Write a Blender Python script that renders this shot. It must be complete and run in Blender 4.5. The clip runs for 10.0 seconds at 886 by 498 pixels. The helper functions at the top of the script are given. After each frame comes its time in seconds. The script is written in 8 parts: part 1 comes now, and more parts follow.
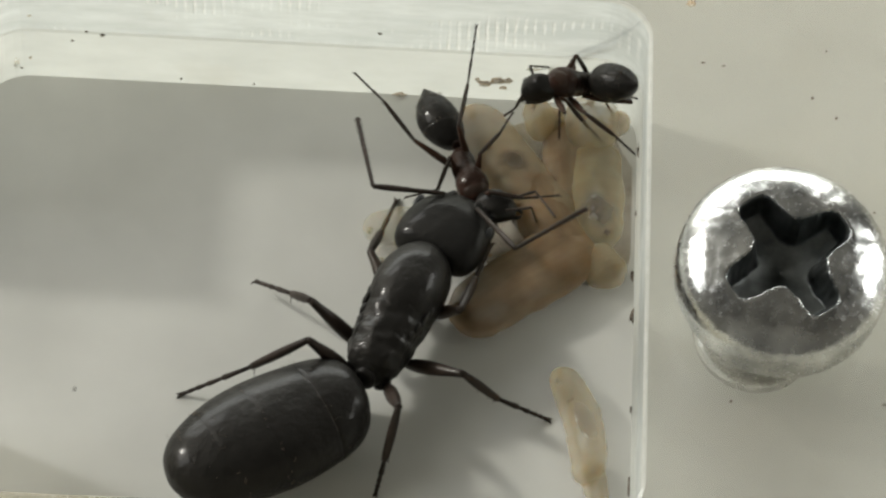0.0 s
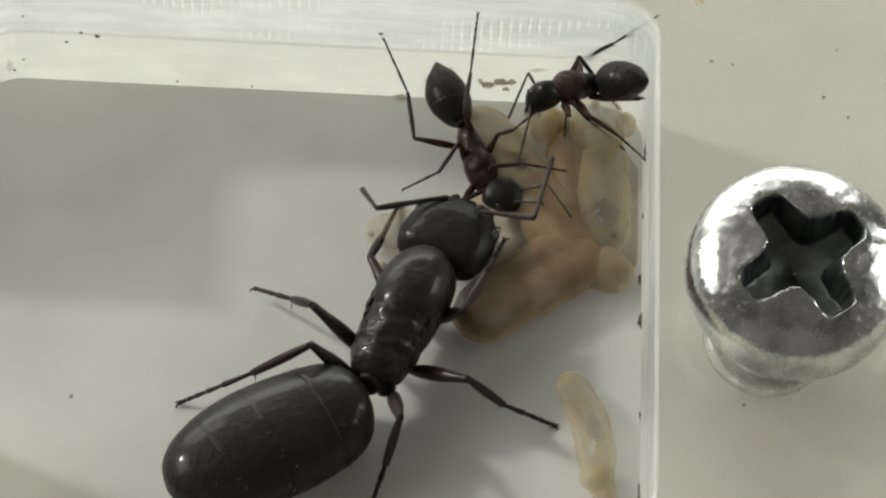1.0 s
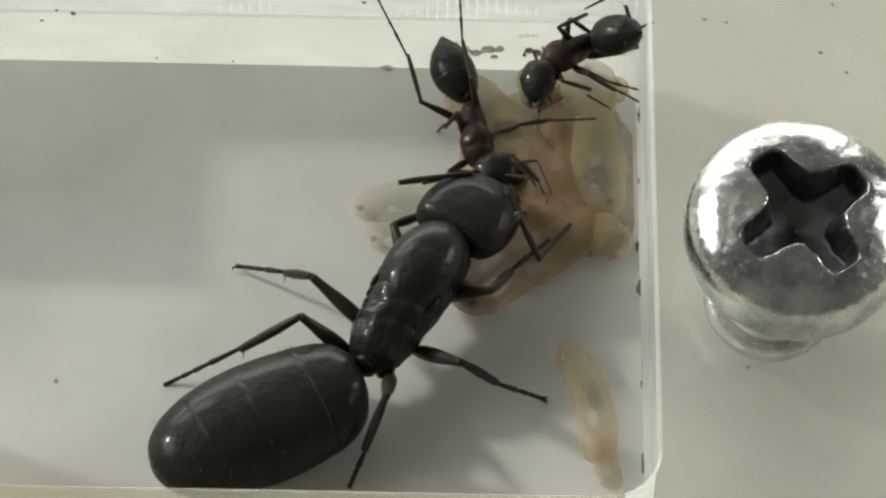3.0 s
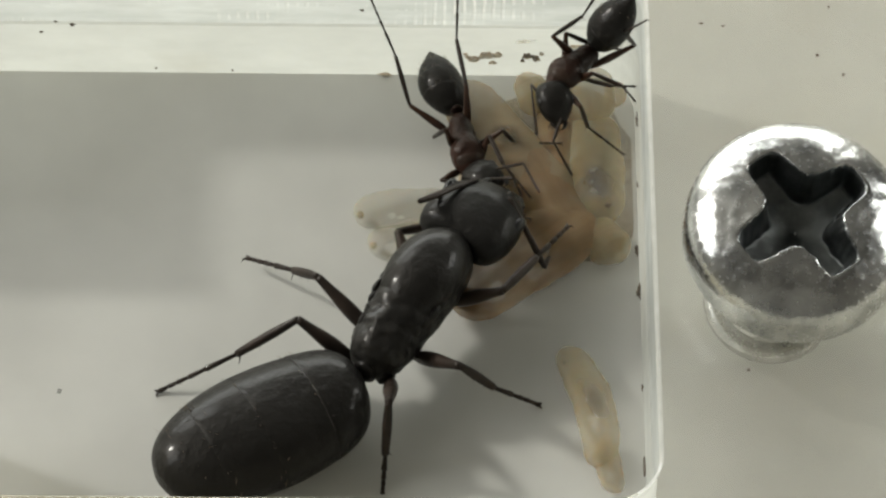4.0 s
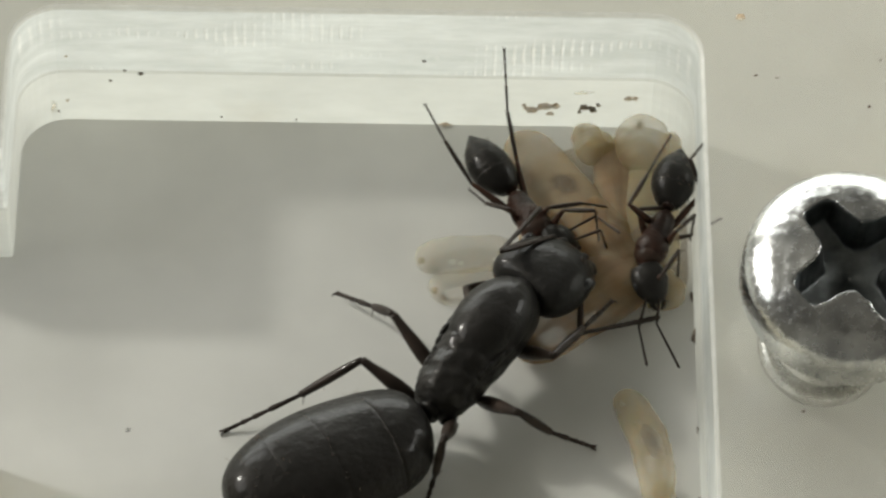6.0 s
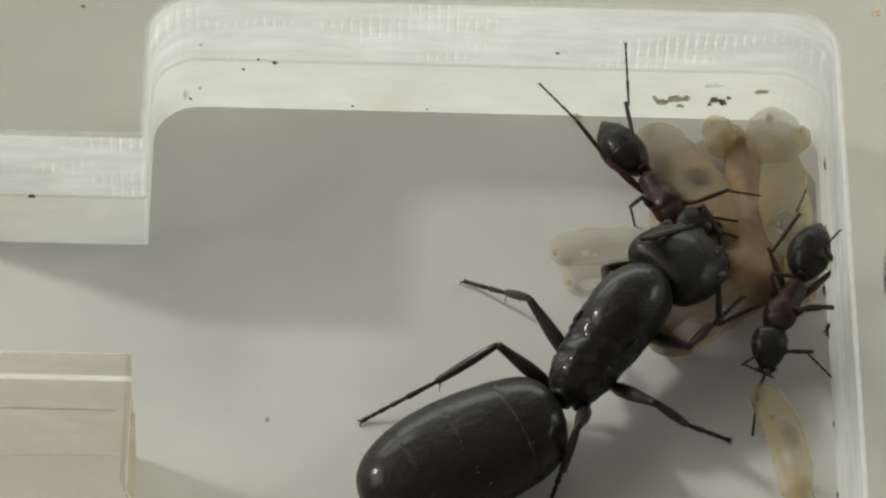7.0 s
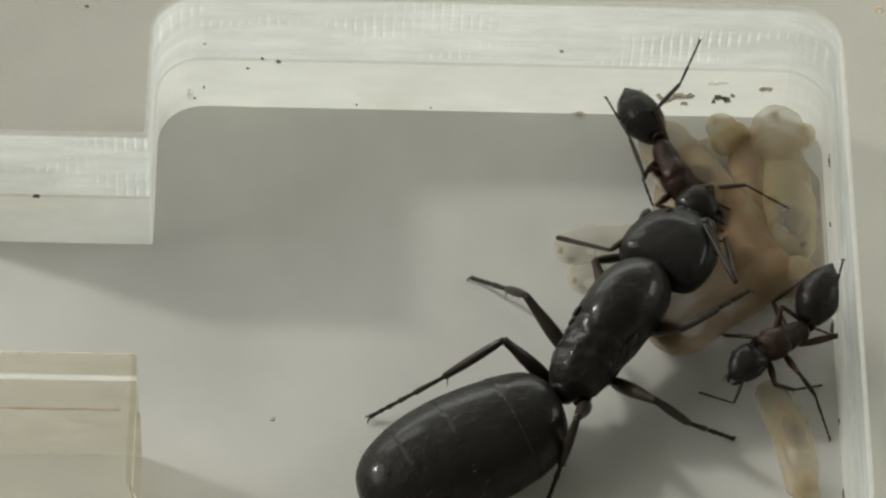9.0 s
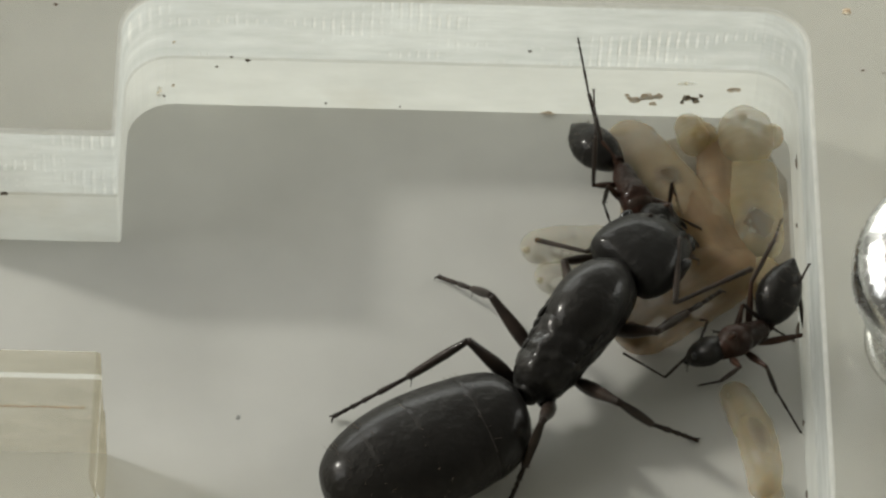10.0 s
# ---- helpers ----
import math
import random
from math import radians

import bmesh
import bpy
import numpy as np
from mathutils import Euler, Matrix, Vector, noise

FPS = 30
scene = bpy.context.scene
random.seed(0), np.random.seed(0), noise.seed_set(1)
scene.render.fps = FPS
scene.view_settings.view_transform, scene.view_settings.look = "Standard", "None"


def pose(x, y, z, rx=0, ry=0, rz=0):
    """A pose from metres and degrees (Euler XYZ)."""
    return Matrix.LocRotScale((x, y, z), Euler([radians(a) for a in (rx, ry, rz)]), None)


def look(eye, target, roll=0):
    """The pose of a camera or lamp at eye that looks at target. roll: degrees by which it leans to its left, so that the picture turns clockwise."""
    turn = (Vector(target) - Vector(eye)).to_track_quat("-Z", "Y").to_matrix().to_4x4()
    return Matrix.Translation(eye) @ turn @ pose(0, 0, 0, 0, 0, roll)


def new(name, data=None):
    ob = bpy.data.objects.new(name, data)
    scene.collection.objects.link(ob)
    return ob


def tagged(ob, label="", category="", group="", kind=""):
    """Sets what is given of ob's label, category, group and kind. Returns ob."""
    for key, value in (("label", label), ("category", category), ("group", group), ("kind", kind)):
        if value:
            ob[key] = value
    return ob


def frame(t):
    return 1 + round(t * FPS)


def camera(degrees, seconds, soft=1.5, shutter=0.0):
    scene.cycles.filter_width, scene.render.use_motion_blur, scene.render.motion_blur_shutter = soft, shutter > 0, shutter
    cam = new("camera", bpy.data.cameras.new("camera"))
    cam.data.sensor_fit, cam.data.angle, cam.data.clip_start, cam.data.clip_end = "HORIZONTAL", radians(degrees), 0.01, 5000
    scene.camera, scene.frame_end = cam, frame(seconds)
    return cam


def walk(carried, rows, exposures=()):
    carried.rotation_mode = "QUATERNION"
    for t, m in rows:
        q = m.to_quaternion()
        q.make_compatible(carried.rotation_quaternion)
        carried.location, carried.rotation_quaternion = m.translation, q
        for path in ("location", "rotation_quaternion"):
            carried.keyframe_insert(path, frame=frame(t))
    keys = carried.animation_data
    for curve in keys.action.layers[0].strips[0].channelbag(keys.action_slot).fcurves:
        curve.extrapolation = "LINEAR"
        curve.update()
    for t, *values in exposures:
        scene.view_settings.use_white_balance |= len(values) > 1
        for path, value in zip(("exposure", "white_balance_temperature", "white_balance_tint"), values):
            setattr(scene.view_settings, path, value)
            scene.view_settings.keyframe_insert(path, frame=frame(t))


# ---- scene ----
MM = 0.001


def mm(x, y, z, rx=0, ry=0, rz=0):
    """A pose from millimetres and degrees."""
    return pose(x * MM, y * MM, z * MM, rx, ry, rz)


cam = camera(11.0, 10.0, soft=2.4, shutter=0.4)
walk(cam, [
    (0, mm(-7.346, -108.645, 135.708, 36.7447, -1.8638, 2.3065)),
    (0.5, mm(-8.295, -107.635, 134.117, 36.939, -2.1998, 1.829)),
    (1, mm(-8.89, -107.778, 132.013, 37.3065, -2.1749, 1.8541)),
    (1.5, mm(-9.188, -106.766, 131.827, 37.0137, -2.0348, 1.2966)),
    (2, mm(-9.972, -106.438, 130.09, 37.1242, -1.8463, 0.7117)),
    (3.5, mm(-8.337, -107.311, 126.484, 38.0949, -0.9609, 0.3295)),
    (4, mm(-8.496, -107.239, 127.55, 37.8875, -0.7768, 0.0359)),
    (4.5, mm(-6.703, -107.327, 125.643, 38.3695, -0.693, 0.4733)),
    (5, mm(-9.443, -107.553, 125.798, 38.2407, -1.1809, -0.0284)),
    (5.5, mm(-9.858, -109.334, 127.007, 38.9255, -1.4183, 0.0311)),
    (6, mm(-10.523, -110.717, 129.715, 38.9272, -0.9527, 0.3314)),
    (6.2, mm(-12.228, -111.328, 129.899, 38.9632, -1.0475, 0.5603)),
    (7.3, mm(-18.118, -109.441, 131.522, 38.0159, -2.0502, 0.1867)),
    (7.5, mm(-16.857, -109.68, 131.448, 38.0166, -1.5661, 0.6712)),
    (8, mm(-18.513, -109.598, 130.472, 38.2472, -1.9732, 0.1261)),
    (8.5, mm(-19.32, -108.668, 131.178, 37.7409, -2.2366, 0.1851)),
    (9, mm(-17.929, -109.626, 131.396, 38.1033, -1.79, 0.0857)),
    (9.5, mm(-18.967, -109.714, 131.346, 38.0619, -2.4954, 0.1798)),
    (10, mm(-16.295, -109.385, 132.017, 37.9003, -1.8336, 0.4001)),
], exposures=[(0.0, 0.46), (6.0, 0.48), (7.4, 0.3), (10.0, 0.28)])

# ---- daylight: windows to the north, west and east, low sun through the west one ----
world = bpy.data.worlds.new("daylight")
scene.world = world
world.use_nodes = True
wn = world.node_tree.nodes
sky = wn.new("ShaderNodeTexSky")
sky.sky_type = "NISHITA"
sky.sun_disc = False
SUN_EL, SUN_AZ = 30.6, -68.8
sky.sun_elevation = radians(SUN_EL)
sky.sun_rotation = radians(SUN_AZ)
world.node_tree.links.new(sky.outputs["Color"], wn["Background"].inputs["Color"])
wn["Background"].inputs["Strength"].default_value = 0.1

sun_data = bpy.data.lights.new("sun", "SUN")
sun_data.energy = 1.12
sun_data.angle = radians(5.5)
sun_data.color = (0.985, 0.975, 0.885)
sun = new("sun", sun_data)
sun_way = Vector((math.sin(radians(SUN_AZ)) * math.cos(radians(SUN_EL)), math.cos(radians(SUN_AZ)) * math.cos(radians(SUN_EL)), math.sin(radians(SUN_EL))))
sun.matrix_world = look(sun_way * 3.0, (0, 0, 0))

win_data = bpy.data.lights.new("window_light", "AREA")
win_data.shape = "RECTANGLE"
win_data.size, win_data.size_y = 2.3, 0.72
win_data.energy = 21
win_data.color = (0.99, 1.0, 0.92)
window_light = new("window_light", win_data)
window_light.matrix_world = look((-0.4, 1.56, 0.44), (-0.4, 0.0, 0.44))
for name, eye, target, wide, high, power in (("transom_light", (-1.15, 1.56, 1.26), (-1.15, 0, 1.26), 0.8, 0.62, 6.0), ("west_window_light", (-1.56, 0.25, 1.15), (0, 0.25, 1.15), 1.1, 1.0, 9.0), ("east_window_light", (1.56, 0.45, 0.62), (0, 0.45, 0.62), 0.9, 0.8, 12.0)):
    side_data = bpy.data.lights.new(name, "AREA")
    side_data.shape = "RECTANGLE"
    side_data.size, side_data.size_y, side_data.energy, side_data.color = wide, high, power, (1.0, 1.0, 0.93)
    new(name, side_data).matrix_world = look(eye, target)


# ---- materials ----
def material(name):
    m = bpy.data.materials.new(name)
    m.use_nodes = True
    nt = m.node_tree
    return m, nt, nt.nodes["Principled BSDF"], nt.nodes["Material Output"]


def add(nt, kind, **values):
    n = nt.nodes.new(kind)
    for key, value in values.items():
        n.inputs[key.replace("_", " ")].default_value = value
    return n


def noise_of(nt, scale, detail=4.0, rough=0.55, stretch=(1, 1, 1), coord="Object"):
    tc = nt.nodes.new("ShaderNodeTexCoord")
    mp = nt.nodes.new("ShaderNodeMapping")
    mp.inputs["Scale"].default_value = stretch
    nt.links.new(tc.outputs[coord], mp.inputs["Vector"])
    n = nt.nodes.new("ShaderNodeTexNoise")
    n.inputs["Scale"].default_value = scale
    n.inputs["Detail"].default_value = detail
    n.inputs["Roughness"].default_value = rough
    nt.links.new(mp.outputs["Vector"], n.inputs["Vector"])
    return n


def ramp(nt, source, low, high, a, b):
    r = nt.nodes.new("ShaderNodeValToRGB")
    r.color_ramp.elements[0].position, r.color_ramp.elements[0].color = low, (*a, 1)
    r.color_ramp.elements[1].position, r.color_ramp.elements[1].color = high, (*b, 1)
    nt.links.new(source, r.inputs["Fac"])
    return r


def blend(nt, fac, a, b, how="MIX"):
    n = nt.nodes.new("ShaderNodeMix")
    n.data_type, n.blend_type = "RGBA", how
    if isinstance(fac, float):
        n.inputs["Factor"].default_value = fac
    else:
        nt.links.new(fac, n.inputs["Factor"])
    for socket, value in ((n.inputs[6], a), (n.inputs[7], b)):
        if isinstance(value, tuple):
            socket.default_value = (*value, 1)
        else:
            nt.links.new(value, socket)
    return n.outputs[2]


def bump(nt, source, strength, distance, into, before=None):
    n = nt.nodes.new("ShaderNodeBump")
    n.inputs["Strength"].default_value = strength
    n.inputs["Distance"].default_value = distance
    nt.links.new(source, n.inputs["Height"])
    if before:
        nt.links.new(before.outputs["Normal"], n.inputs["Normal"])
    nt.links.new(n.outputs["Normal"], into)
    return n


def plain(name, base, other, scale, rough, bumps=0.2, depth=0.00002, metal=0.0, spread=0.12):
    """Two tones mixed by coarse noise, finer grain in gloss and relief."""
    m, nt, b, out = material(name)
    n1 = noise_of(nt, scale)
    n2 = noise_of(nt, scale * 9, 3.0)
    r = ramp(nt, n1.outputs["Fac"], 0.35, 0.68, base, other)
    nt.links.new(r.outputs["Color"], b.inputs["Base Color"])
    rr = nt.nodes.new("ShaderNodeMapRange")
    rr.inputs["To Min"].default_value = max(0.02, rough - spread)
    rr.inputs["To Max"].default_value = min(1.0, rough + spread)
    nt.links.new(n2.outputs["Fac"], rr.inputs["Value"])
    nt.links.new(rr.outputs["Result"], b.inputs["Roughness"])
    b.inputs["Metallic"].default_value = metal
    bump(nt, n2.outputs["Fac"], bumps, depth, b.inputs["Normal"])
    return m


def acrylic(name, clear, tint, paint, other, rough, scale, stretch=(1, 1, 1), glow=0.35, marks=0.0, gloss=0.06, relief=0.35, vary=0.12, stain=0.0):
    """Scratched cloudy acrylic: part clear, part milky, with a gloss over both."""
    m, nt, b, out = material(name)
    n1 = noise_of(nt, scale, 5.0, 0.6, stretch)
    n2 = noise_of(nt, scale * 7, 4.0, 0.6, stretch)
    col = ramp(nt, n1.outputs["Fac"], 0.3, 0.7, paint, other)
    tone = col.outputs["Color"]
    if stain:
        n4 = noise_of(nt, 75, 5.0, 0.6)
        spots = ramp(nt, n4.outputs["Fac"], 0.52, 0.72, (0, 0, 0), (stain, stain, stain))
        tone = blend(nt, spots.outputs["Color"], tone, (0.50, 0.41, 0.27))
    dif = nt.nodes.new("ShaderNodeBsdfDiffuse")
    tra = nt.nodes.new("ShaderNodeBsdfTranslucent")
    nt.links.new(tone, dif.inputs["Color"])
    nt.links.new(tone, tra.inputs["Color"])
    milk = nt.nodes.new("ShaderNodeMixShader")
    milk.inputs["Fac"].default_value = glow
    nt.links.new(dif.outputs[0], milk.inputs[1])
    nt.links.new(tra.outputs[0], milk.inputs[2])
    see = nt.nodes.new("ShaderNodeBsdfTransparent")
    see.inputs["Color"].default_value = (*tint, 1)
    both = nt.nodes.new("ShaderNodeMixShader")
    rng = nt.nodes.new("ShaderNodeMapRange")
    rng.inputs["From Min"].default_value, rng.inputs["From Max"].default_value = 0.3, 0.7
    rng.inputs["To Min"].default_value, rng.inputs["To Max"].default_value = max(0.0, clear - vary), min(1.0, clear + vary)
    nt.links.new(n2.outputs["Fac"], rng.inputs["Value"])
    nt.links.new(rng.outputs["Result"], both.inputs["Fac"])
    nt.links.new(milk.outputs[0], both.inputs[1])
    nt.links.new(see.outputs[0], both.inputs[2])
    glo = nt.nodes.new("ShaderNodeBsdfGlossy")
    glo.inputs["Roughness"].default_value = rough
    top = nt.nodes.new("ShaderNodeMixShader")
    top.inputs["Fac"].default_value = gloss
    nt.links.new(both.outputs[0], top.inputs[1])
    nt.links.new(glo.outputs[0], top.inputs[2])
    nt.links.new(top.outputs[0], out.inputs["Surface"])
    bp = nt.nodes.new("ShaderNodeBump")
    bp.inputs["Strength"].default_value = relief
    bp.inputs["Distance"].default_value = 0.00004
    nt.links.new(n2.outputs["Fac"], bp.inputs["Height"])
    if marks:
        # chatter left by the end mill: short upright waves, here and there
        tc = nt.nodes.new("ShaderNodeTexCoord")
        wv = nt.nodes.new("ShaderNodeTexWave")
        wv.inputs["Scale"].default_value = marks
        wv.inputs["Distortion"].default_value = 0.9
        wv.inputs["Detail"].default_value = 2.0
        wv.inputs["Detail Scale"].default_value = 1.5
        nt.links.new(tc.outputs["Object"], wv.inputs["Vector"])
        crest = ramp(nt, wv.outputs["Fac"], 0.55, 0.95, (0, 0, 0), (1, 1, 1))
        n3 = noise_of(nt, 230, 4.0, 0.6, (0.55, 0.55, 2.2))
        where = ramp(nt, n3.outputs["Fac"], 0.5, 0.64, (0, 0, 0), (1, 1, 1))
        height = nt.nodes.new("ShaderNodeMath")
        height.operation = "MULTIPLY"
        nt.links.new(crest.outputs["Color"], height.inputs[0])
        nt.links.new(where.outputs["Color"], height.inputs[1])
        b2 = nt.nodes.new("ShaderNodeBump")
        b2.inputs["Strength"].default_value = 0.9
        b2.inputs["Distance"].default_value = 0.00008
        nt.links.new(height.outputs[0], b2.inputs["Height"])
        nt.links.new(bp.outputs["Normal"], b2.inputs["Normal"])
        bp = b2
        streak = blend(nt, height.outputs[0], tone, (1.0, 1.0, 0.98))
        nt.links.new(streak, dif.inputs["Color"])
        nt.links.new(streak, tra.inputs["Color"])
    for sh in (dif, tra, glo):
        nt.links.new(bp.outputs["Normal"], sh.inputs["Normal"])
    return m


def chitin(name, base, other, rough, scale=900, spread=0.08, coat=0.14, lumps=0.3):
    m = plain(name, base, other, scale, rough, 0.06, 0.00001, 0.0, spread)
    b = m.node_tree.nodes["Principled BSDF"]
    b.inputs["Specular IOR Level"].default_value = 0.11
    b.inputs["Specular Tint"].default_value = (1.0, 0.93, 0.86, 1)
    b.inputs["Coat Tint"].default_value = (1.0, 0.97, 0.93, 1)
    b.inputs["Coat Weight"].default_value = coat
    b.inputs["Coat Roughness"].default_value = 0.13
    coarse = noise_of(m.node_tree, 1300, 5.0, 0.62)
    old = b.inputs["Normal"].links[0].from_node
    bump(m.node_tree, coarse.outputs["Fac"], lumps, 0.00018, b.inputs["Normal"], old)
    return m


def grub(name, base, other, gut=None, radius=0.0006, tone=(0.05, 0.04, 0.045), alpha=0.6, fibres=0.0):
    """Soft waxy larval skin; gut: a dark meal showing through near the object's origin."""
    m, nt, b, out = material(name)
    n1 = noise_of(nt, 700)
    r = ramp(nt, n1.outputs["Fac"], 0.3, 0.7, base, other)
    colour = r.outputs["Color"]
    if fibres:
        silk = noise_of(nt, 900, 5.0, 0.65, (0.12, 1.3, 1.3))
        cloud = noise_of(nt, 330, 3.0)
        threads = ramp(nt, silk.outputs["Fac"], 0.36, 0.66, (0.62, 0.6, 0.58), (1.25, 1.22, 1.2))
        patches = ramp(nt, cloud.outputs["Fac"], 0.35, 0.65, (0.8, 0.78, 0.77), (1.12, 1.12, 1.12))
        colour = blend(nt, fibres, colour, threads.outputs["Color"], "MULTIPLY")
        colour = blend(nt, 0.8, colour, patches.outputs["Color"], "MULTIPLY")
    if gut:
        tc = nt.nodes.new("ShaderNodeTexCoord")
        mp = nt.nodes.new("ShaderNodeMapping")
        mp.inputs["Scale"].default_value = gut
        nt.links.new(tc.outputs["Object"], mp.inputs["Vector"])
        n3 = noise_of(nt, 1600, 3.0)
        ln = nt.nodes.new("ShaderNodeVectorMath")
        ln.operation = "LENGTH"
        nt.links.new(mp.outputs["Vector"], ln.inputs[0])
        md = nt.nodes.new("ShaderNodeMath")
        md.operation = "MULTIPLY_ADD"
        nt.links.new(n3.outputs["Fac"], md.inputs[0])
        md.inputs[1].default_value = radius * 1.1
        nt.links.new(ln.outputs["Value"], md.inputs[2])
        g = nt.nodes.new("ShaderNodeMapRange")
        g.interpolation_type = "SMOOTHSTEP"
        g.inputs["From Min"].default_value = radius * 0.75
        g.inputs["From Max"].default_value = radius * 1.9
        g.inputs["To Min"].default_value = 0.8
        g.inputs["To Max"].default_value = 0.0
        nt.links.new(md.outputs[0], g.inputs["Value"])
        colour = blend(nt, g.outputs["Result"], colour, tone)
    nt.links.new(colour, b.inputs["Base Color"])
    b.inputs["Subsurface Weight"].default_value = 1.0
    b.inputs["Subsurface Radius"].default_value = (1.0, 0.7, 0.45)
    b.inputs["Subsurface Scale"].default_value = 0.0011
    b.inputs["Roughness"].default_value = 0.72
    b.inputs["Specular IOR Level"].default_value = 0.1
    b.inputs["Alpha"].default_value = alpha
    n2 = noise_of(nt, 5200, 3.0)
    bump(nt, n2.outputs["Fac"], 0.25, 0.00003, b.inputs["Normal"])
    return m


M_FLOOR = plain("white_plaster", (0.515, 0.512, 0.482), (0.605, 0.60, 0.565), 110, 0.75, 0.3, 0.00003)
M_WALL = acrylic("milled_acrylic_wall", 0.27, (0.97, 0.975, 0.965), (0.69, 0.70, 0.675), (0.865, 0.875, 0.85), 0.25, 150, (0.35, 0.35, 1.0), 0.82, 0.0, 0.06, 0.1, 0.05, 0.42)
M_WALL_UP = acrylic("end_milled_acrylic", 0.3, (0.97, 0.975, 0.965), (0.58, 0.605, 0.605), (0.86, 0.885, 0.88), 0.22, 260, (0.25, 0.25, 1.3), 0.82, 897.0, 0.06, 0.12, 0.1, 0.2)
M_PLATE = acrylic("cloudy_acrylic_top", 0.76, (0.975, 0.97, 0.93), (0.77, 0.755, 0.69), (0.87, 0.86, 0.80), 0.2, 55, (1, 1, 1), 0.5, 0.0, 0.06, 0.03, 0.03, 0.6)
M_EDGE = acrylic("polished_acrylic_edge", 0.42, (0.97, 0.97, 0.95), (0.92, 0.92, 0.87), (0.96, 0.96, 0.93), 0.12, 300, (1, 1, 1), 0.5, 0.0, 0.1, 0.1, 0.04)
# far faces: browner acrylic, its colour darkened to stand in for dim refracted light
M_FAINT = acrylic("clear_dimmed_far_face", 0.74, (0.94, 0.92, 0.84), (0.33, 0.285, 0.21), (0.52, 0.465, 0.36), 0.2, 130, (0.6, 0.6, 1.4), 0.5, 0.0, 0.04)
M_BAND = acrylic("brownish_dimmed_far_band", 0.66, (0.95, 0.935, 0.86), (0.40, 0.355, 0.265), (0.56, 0.51, 0.40), 0.2, 170, (0.3, 0.3, 1.6), 0.5, 0.0, 0.04)
M_CHROME = plain("zinc_plated_steel", (0.34, 0.345, 0.345), (0.78, 0.78, 0.76), 560, 0.24, 0.16, 0.00005, 1.0, 0.16)
b_zinc = M_CHROME.node_tree.nodes["Principled BSDF"]
bump(M_CHROME.node_tree, noise_of(M_CHROME.node_tree, 620, 3.0, 0.5).outputs["Fac"], 0.32, 0.00014, b_zinc.inputs["Normal"], b_zinc.inputs["Normal"].links[0].from_node)
# same steel with the shade inside the cross recess put into its colour
M_RECESS = plain("shade_toned_recess_steel", (0.10, 0.11, 0.11), (0.23, 0.24, 0.24), 900, 0.4, 0.4, 0.00005, 1.0, 0.12)
M_BLACK = chitin("black_chitin", (0.0108, 0.0102, 0.0094), (0.0155, 0.0147, 0.0136), 0.46, 600, 0.1, 0.2, 0.8)
M_ROUGH = chitin("wrinkled_black_chitin", (0.0105, 0.0101, 0.0094), (0.0165, 0.0156, 0.0145), 0.42, 900, 0.1, 0.26, 0.9)
M_MATT = chitin("matt_black_chitin", (0.0105, 0.0103, 0.0098), (0.015, 0.0147, 0.014), 0.46, 900, 0.1, 0.18, 0.6)
M_TERGITE = plain("pale_tergite_edge", (0.035, 0.03, 0.022), (0.075, 0.062, 0.042), 1500, 0.4)
M_DARK = chitin("dark_brown_chitin", (0.026, 0.020, 0.017), (0.044, 0.028, 0.021), 0.38)
M_LEG = chitin("brown_black_leg", (0.022, 0.018, 0.0155), (0.040, 0.029, 0.0235), 0.4)
M_RED = chitin("red_brown_thorax", (0.014, 0.0098, 0.0082), (0.036, 0.017, 0.012), 0.42, 700, 0.1, 0.12, 0.8)
M_REDLEG = chitin("red_brown_leg", (0.028, 0.017, 0.013), (0.058, 0.029, 0.019), 0.4)
M_EYE = plain("compound_eye", (0.008, 0.008, 0.009), (0.014, 0.014, 0.015), 6000, 0.3, 0.3, 0.00001)
M_MEMBRANE = plain("pale_membrane", (0.16, 0.11, 0.07), (0.22, 0.16, 0.10), 2000, 0.5)
M_CRUMB = plain("brown_frass", (0.62, 0.42, 0.22), (0.9, 0.83, 0.68), 2600, 0.8, 0.6, 0.0001)
M_FRASS = plain("dark_frass", (0.14, 0.10, 0.065), (0.40, 0.31, 0.2), 3600, 0.8, 0.6, 0.0001)
for dirt, see in ((M_CRUMB, 0.55), (M_FRASS, 0.75)):
    dirt.node_tree.nodes["Principled BSDF"].inputs["Alpha"].default_value = see
M_SPECK = plain("dark_speck", (0.10, 0.075, 0.055), (0.20, 0.15, 0.11), 3000, 0.7, 0.6, 0.0001)
M_CAPSULE = plain("larva_head_capsule", (0.46, 0.40, 0.28), (0.54, 0.47, 0.34), 2500, 0.4)
M_MECONIUM = plain("dark_meconium", (0.07, 0.055, 0.045), (0.13, 0.10, 0.08), 2500, 0.6)
M_DUST = plain("grey_dust", (0.42, 0.41, 0.385), (0.50, 0.49, 0.46), 3000, 0.9)
M_GRIME = grub("pale_yellow_grime", (0.66, 0.60, 0.43), (0.78, 0.74, 0.58), alpha=0.3)
M_SEAM = plain("orange_brown_grime", (0.42, 0.24, 0.11), (0.66, 0.46, 0.26), 500, 0.8, 0.4, 0.00004)
for dirt, see in ((M_SPECK, 0.8), (M_DUST, 0.35), (M_CAPSULE, 0.5)):
    dirt.node_tree.nodes["Principled BSDF"].inputs["Alpha"].default_value = see
M_TABLE = plain("grey_table_top", (0.42, 0.41, 0.39), (0.5, 0.49, 0.46), 8, 0.5, 0.2, 0.0002)
